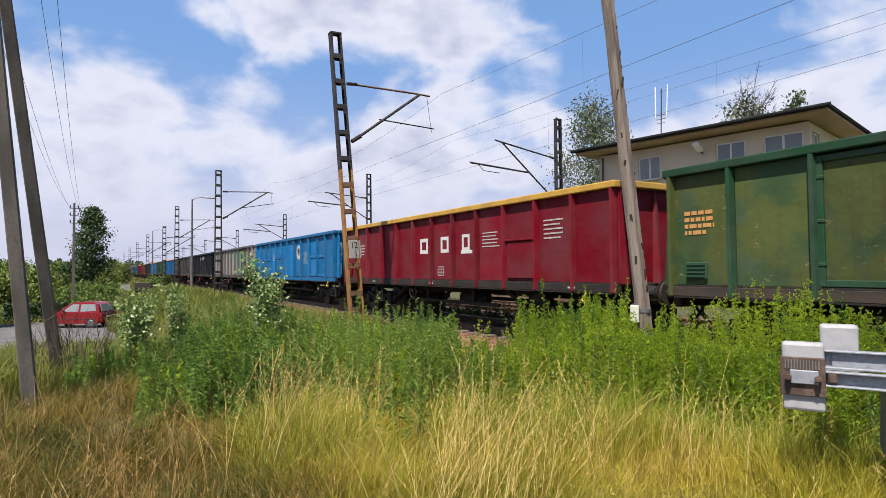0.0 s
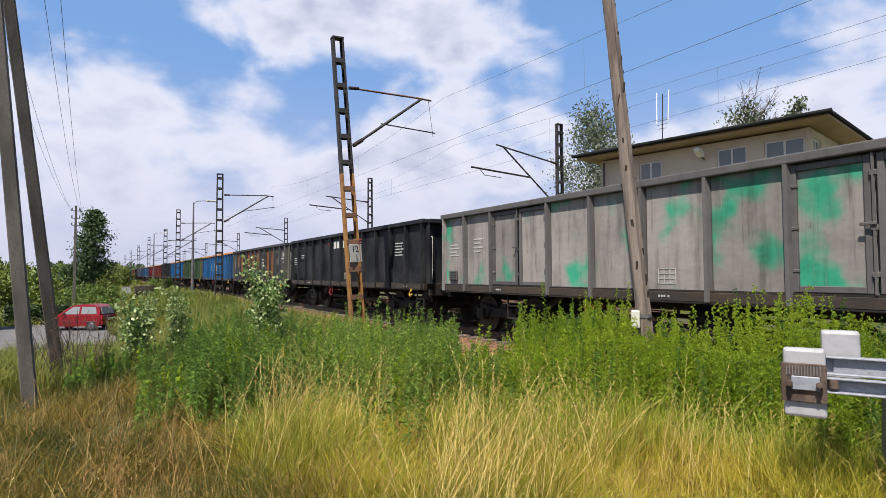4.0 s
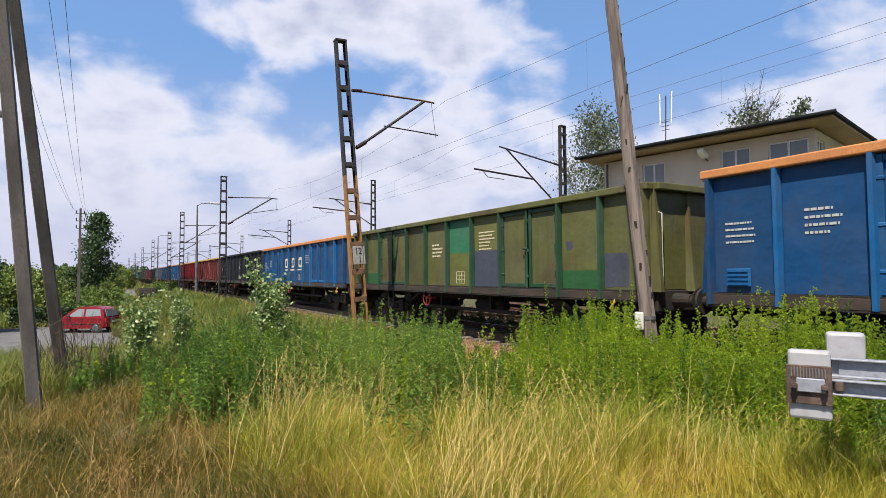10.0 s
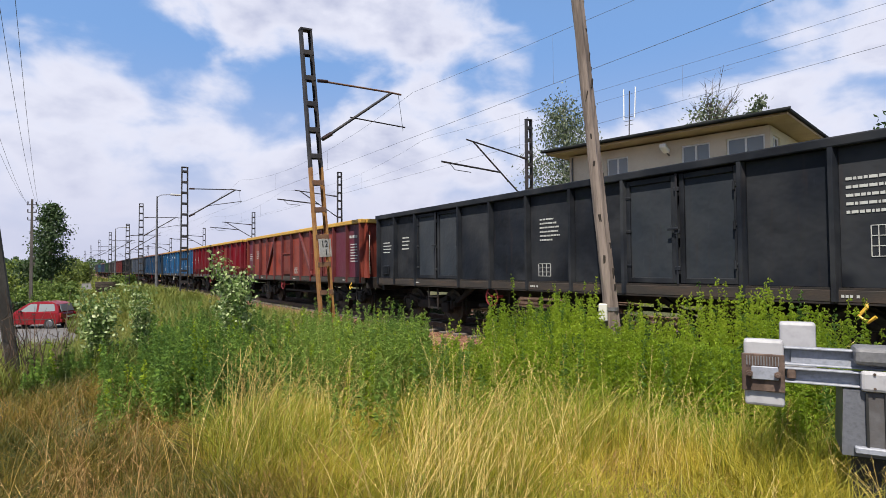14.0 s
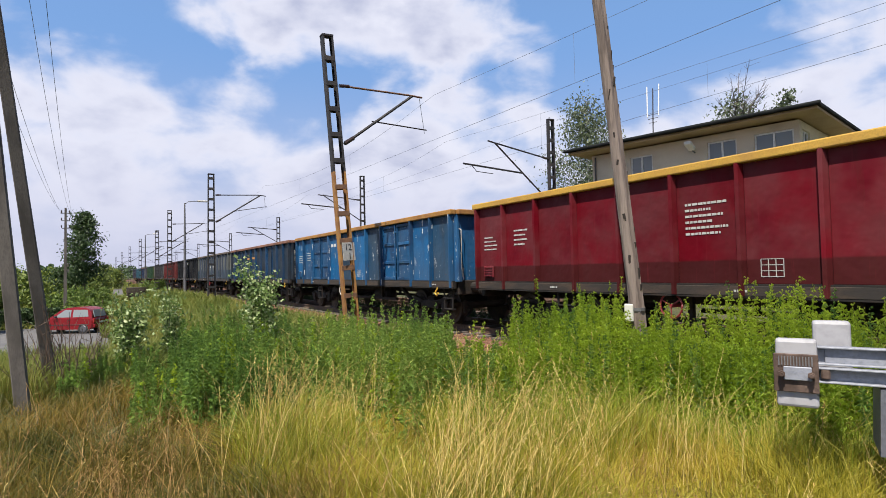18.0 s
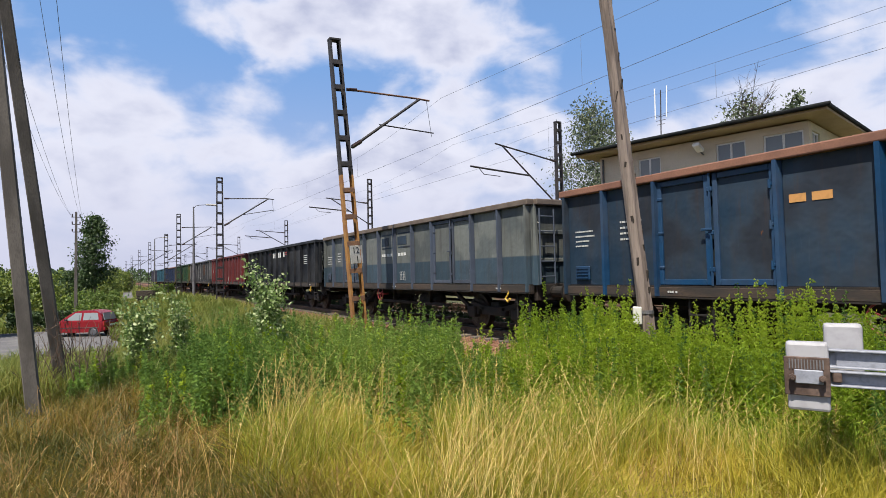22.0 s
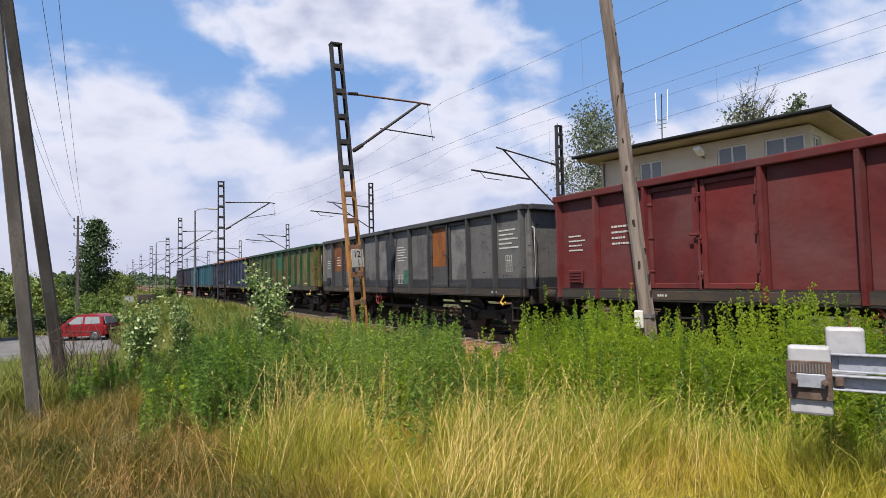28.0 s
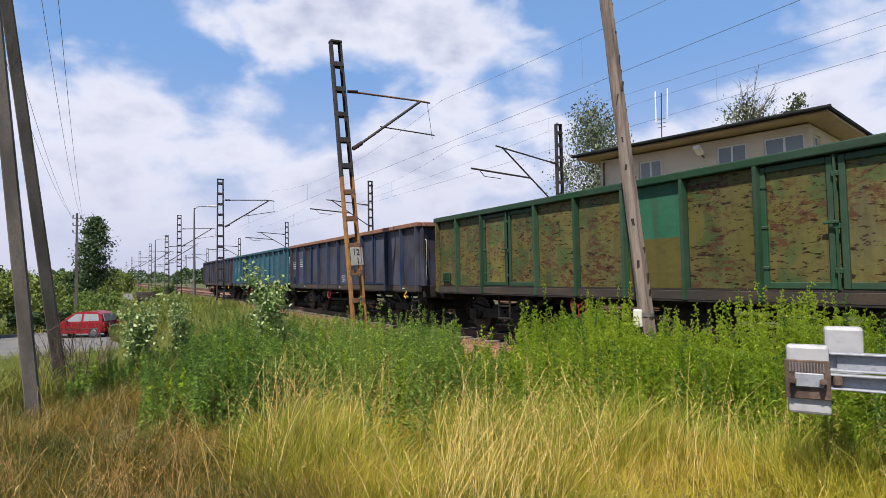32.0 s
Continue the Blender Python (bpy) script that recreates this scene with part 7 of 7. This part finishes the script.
# ---- grass ----
GRASS = leaf_material("verge_grass", [(0.08, 0.11, 0.006), (0.22, 0.21, 0.010), (0.36, 0.30, 0.024), (0.50, 0.36, 0.06)], 0.6, 0.22, patch=0.55)
MEADOW = leaf_material("meadow_grass", [(0.08, 0.125, 0.022), (0.145, 0.19, 0.032), (0.215, 0.23, 0.042), (0.32, 0.25, 0.065)], 0.6, 0.3, patch=0.35)
TALL_GRASS = leaf_material("tall_green_grass", [(0.13, 0.19, 0.015), (0.26, 0.31, 0.025), (0.42, 0.42, 0.05), (0.58, 0.50, 0.13)], 0.6, 0.4)
OLIVE = leaf_material("olive_grass", [(0.035, 0.05, 0.005), (0.085, 0.085, 0.008), (0.19, 0.14, 0.016), (0.36, 0.21, 0.045)], 0.6, 0.25, patch=0.9)
STRAW = leaf_material("dry_straw", [(0.38, 0.22, 0.06), (0.56, 0.39, 0.11), (0.74, 0.57, 0.21), (0.66, 0.49, 0.19)], 0.65, 0.3)
RUSSET = leaf_material("russet_stalks", [(0.20, 0.11, 0.035), (0.36, 0.21, 0.07), (0.52, 0.33, 0.13)], 0.7, 0.2)


def arched_stalks(name, x, y, h, lean, width, rng, segments=4):
    """Long thin stalks that bow over towards the tip. Returns the mesh, the tips and the tip directions."""
    n = len(x)
    root = np.stack([x, y, ground_z(x, y) - 0.02], 1)
    side = np.stack([rng.normal(size=n), rng.normal(size=n), np.zeros(n)], 1)
    side /= np.linalg.norm(side, axis=1, keepdims=True)
    rows = []
    for k in range(segments + 1):
        f = k / segments
        sway = f * 0.35 + f ** 2.4 * 0.65
        c = root + np.stack([lean[:, 0] * h * sway, lean[:, 1] * h * sway, h * (f - 0.16 * f ** 3 * np.minimum(np.hypot(lean[:, 0], lean[:, 1]), 1.2))], 1)
        w = (width * (1 - 0.6 * f))[:, None] / 2
        rows += [c - side * w, c + side * w]
        if k == segments - 1:
            before = c
    v = np.stack(rows, 1)
    q = np.array([[2 * k, 2 * k + 1, 2 * k + 3, 2 * k + 2] for k in range(segments)])
    d = c - before
    d /= np.linalg.norm(d, axis=1, keepdims=True)
    return arrays_mesh(name, v.reshape(-1, 3), (q[None] + np.arange(n)[:, None, None] * 2 * (segments + 1)).reshape(-1, 4)), c, d


def panicles(name, tip, d, rng, per=7, reach=0.13):
    """Loose seed heads: short slivers along the last hand's width of each stalk."""
    n = len(tip)
    f = rng.uniform(0, 1, (n, per, 1))
    p = tip[:, None] - d[:, None] * f * reach
    o = d[:, None] + rng.normal(size=(n, per, 3)) * 0.38
    o /= np.linalg.norm(o, axis=2, keepdims=True)
    s = np.cross(o, rng.normal(size=(n, per, 3)))
    s /= np.linalg.norm(s, axis=2, keepdims=True) + 1e-9
    L = rng.uniform(0.014, 0.036, (n, per, 1))
    W = rng.uniform(0.0011, 0.0022, (n, per, 1))
    v = np.stack([p, p + o * L * 0.5 + s * W, p + o * L, p + o * L * 0.5 - s * W], 2).reshape(-1, 3)
    fc = (np.array([[0, 1, 2, 3]])[None] + np.arange(n * per)[:, None, None] * 4).reshape(-1, 4)
    return arrays_mesh(name, v, fc)


def plant_grass():
    rng = np.random.default_rng(90)

    def field(name, n, a0, a1, d0, d1, h0, h1, w, lean, material, label, wind=(0.05, -0.02), keep=None, edge=6.6, tuft=0):
        if tuft:
            # blades crowd into tufts with gaps between them
            cx, cy = polar(n // tuft, a0, a1, d0, d1, rng)
            wide = np.repeat(0.035 + 0.012 * np.hypot(cx, cy), tuft)
            x = np.repeat(cx, tuft) + rng.normal(size=len(wide)) * wide
            y = np.repeat(cy, tuft) + rng.normal(size=len(wide)) * wide
        else:
            x, y = polar(n, a0, a1, d0, d1, rng)
        az = np.degrees(np.arctan2(x, y))
        ok = (x < edge) & ~((az > 55) & (np.hypot(x, y) < 4.7) & (rng.uniform(size=len(x)) < (0.97 if h1 > 0.5 else 0.2)))
        if keep is not None:
            ok &= keep(x, y)
        x, y = x[ok], y[ok]
        n = len(x)
        h = rng.uniform(h0, h1, n) * (1 + 0.35 * clump_noise(x, y, 1.3))
        root = np.stack([x, y, ground_z(x, y) - 0.02], 1)
        off = rng.normal(size=(n, 2)) * lean + np.array(wind)
        tip = root + np.stack([off[:, 0] * h, off[:, 1] * h, h * np.sqrt(np.clip(1 - (off ** 2).sum(1) * 0.5, 0.2, 1))], 1)
        bend = np.stack([off[:, 0] * h * 0.28, off[:, 1] * h * 0.28, -h * 0.06], 1)
        d = np.hypot(x, y)
        me = blades_mesh(name, root, tip, w * rng.uniform(0.6, 1.4, n) * (0.6 + np.where(d < 34, np.minimum(d, 16), d) / 9), bend, rng)
        tagged(place(name, me, material), label, "grass", kind="stuff")

    edge_line = lambda x, y: np.degrees(np.arctan2(x, y)) - 14 + 7 * clump_noise(x, y, 0.9)
    field("verge_grass", 150000, -16, 84, 1.9, 12, 0.14, 0.5, 0.0042, 0.5, GRASS, "dense golden and olive grass of the verge", keep=lambda x, y: edge_line(x, y) > 0, tuft=42)
    field("tall_green_grass", 16000, 12, 80, 4.7, 6.9, 0.28, 0.58, 0.0042, 0.38, TALL_GRASS, "tall yellow-green grass before the weeds", tuft=7, keep=lambda x, y: clump_noise(x, y, 1.1) > -0.4)
    field("tall_green_grass", 5000, 30, 80, 5.0, 6.8, 0.35, 0.75, 0.0042, 0.36, TALL_GRASS, "tall yellow-green grass among the weeds", tuft=5)
    field("lane_grass", 34000, -14, 2.6, 42, 320, 0.3, 0.75, 0.014, 0.35, MEADOW, "grass beside the lane", keep=lambda x, y: (x < 0.4) & (y > 44))
    field("olive_grass", 70000, -16, 30, 1.9, 12, 0.12, 0.46, 0.0042, 0.55, OLIVE, "dull olive grass near the concrete posts", keep=lambda x, y: (edge_line(x, y) <= 3) & (np.hypot(x + 0.7, y - 9.0) > 0.25), tuft=36)
    field("far_grass", 150000, -16, 32, 10, 46, 0.2, 0.62, 0.007, 0.4, MEADOW, "meadow grass on the slope towards the lane", edge=7.3, keep=lambda x, y: ~((x < 0.7) & (y > 29) & (y < 43.5)) & ~((x < 1.0) & (y > 14) & (y < 28) & (rng.uniform(size=len(x)) < 0.75)))
    field("bank_grass", 60000, 0.3, 14, 34, 170, 0.3, 0.75, 0.012, 0.35, MEADOW, "long grass along the foot of the railway bank", edge=7.2, keep=lambda x, y: (x > 0.35) & ((y < 98) | (np.abs(x - lane_x(y)) > 1.0)))
    # the verge all round the standing place, trodden shorter
    field("trodden_grass", 36000, 84, 344, 0.7, 12, 0.06, 0.24, 0.006, 0.6, GRASS, "short trodden grass of the verge", edge=6.4, tuft=30)
    field("trodden_grass", 12000, -16, 84, 0.5, 2.1, 0.05, 0.2, 0.005, 0.6, GRASS, "short trodden grass of the verge", tuft=30)
    # tufts of tall straw, each fanning out from its own root
    tufts = 800
    tx, ty = polar(tufts, -16, 84, 2.8, 7.6, rng)
    taz = np.degrees(np.arctan2(tx, ty))
    ok = (tx < 6.4) & (clump_noise(tx, ty, 0.8) > -0.05) & (rng.uniform(size=tufts) < np.where(taz < 12, 0.28, np.where((taz > 56) & (np.hypot(tx, ty) < 4.9), 0.22, 1.0)))
    tx, ty = tx[ok], ty[ok]
    k = 6
    tall = np.repeat(rng.uniform(0.6, 1.15, len(tx)), k) * rng.uniform(0.6, 1.1, len(tx) * k)
    tall = np.where(np.repeat((np.degrees(np.arctan2(tx, ty)) > 56) & (np.hypot(tx, ty) < 4.9), k), np.minimum(tall, 0.62), tall)
    lean = np.repeat(rng.normal(size=(len(tx), 2)) * 0.22 + np.array([0.16, -0.02]), k, 0) + rng.normal(size=(len(tx) * k, 2)) * 0.2
    x = np.repeat(tx, k) + rng.normal(size=len(tall)) * 0.07
    y = np.repeat(ty, k) + rng.normal(size=len(tall)) * 0.07
    me, tip, d = arched_stalks("dry_stalks", x, y, tall, lean, 0.0036 * rng.uniform(0.7, 1.3, len(x)) * (0.65 + np.hypot(x, y) / 9), rng)
    tagged(place("dry_stalks", me, STRAW), "tufts of tall dry straw-coloured grass", "grass", kind="stuff")
    tagged(place("seed_heads", panicles("seed_heads", tip, d, rng), STRAW), "loose dry seed heads on the grass stalks", "grass", kind="stuff")
    # russet stalks of dock and dead grass in patches
    tx, ty = polar(560, -16, 80, 2.6, 8.0, rng)
    ok = (tx < 5.5) & (clump_noise(tx, ty, 0.9) < 0.1) & (rng.uniform(size=560) < np.where(np.degrees(np.arctan2(tx, ty)) < 24, 1.0, 0.5))
    tx, ty = tx[ok], ty[ok]
    k = 9
    tall = np.repeat(rng.uniform(0.35, 0.7, len(tx)), k) * rng.uniform(0.6, 1.0, len(tx) * k)
    x = np.repeat(tx, k) + rng.normal(size=len(tall)) * 0.09
    y = np.repeat(ty, k) + rng.normal(size=len(tall)) * 0.09
    me, tip, d = arched_stalks("russet_stalks", x, y, tall, rng.normal(size=(len(x), 2)) * 0.25, 0.0034 * rng.uniform(0.7, 1.3, len(x)) * (0.65 + np.hypot(x, y) / 9), rng)
    tagged(place("russet_stalks", me, RUSSET), "reddish brown dead stalks in patches of the verge", "grass", kind="stuff")
    tagged(place("russet_heads", panicles("russet_heads", tip, d, rng, 9, 0.2), RUSSET), "reddish brown seed heads", "grass", kind="stuff")
    field("dry_thatch", 16000, -16, 84, 1.8, 7.5, 0.10, 0.34, 0.004, 0.9, RUSSET, "low tangled dry thatch in the grass", keep=lambda x, y: clump_noise(x, y, 0.6) < 0.3)


plant_grass()

# ---- movement ----
def motions():
    times = [k * 0.5 for k in range(65)]
    for index, root in WAGONS:
        walk(root, [(t, pose(TRACK_X, train_y(t) + PITCH * index - HALF, 0)) for t in times])
    # the wheels roll; every wheelset turns alike, so they share two turning keys
    leads = {}
    steps = [k / 15 for k in range(481)]
    for index, root in WAGONS:
        for bogie in root.children:
            if not bogie.name.startswith("bogie"):
                continue
            for ob in bogie.children:
                key = 1 if ob.matrix_basis.translation.y > 0 else -1
                if key not in leads:
                    walk(ob, [(t, pose(0, key * 0.9, 0.46) @ Matrix.Rotation((train_y(0) - train_y(t)) / 0.46, 4, "X")) for t in steps])
                    leads[key] = ob
                else:
                    lead = leads[key].animation_data
                    ob.rotation_mode = "QUATERNION"
                    ob.animation_data_create()
                    ob.animation_data.action = lead.action
                    ob.animation_data.action_slot = lead.action_slot


motions()
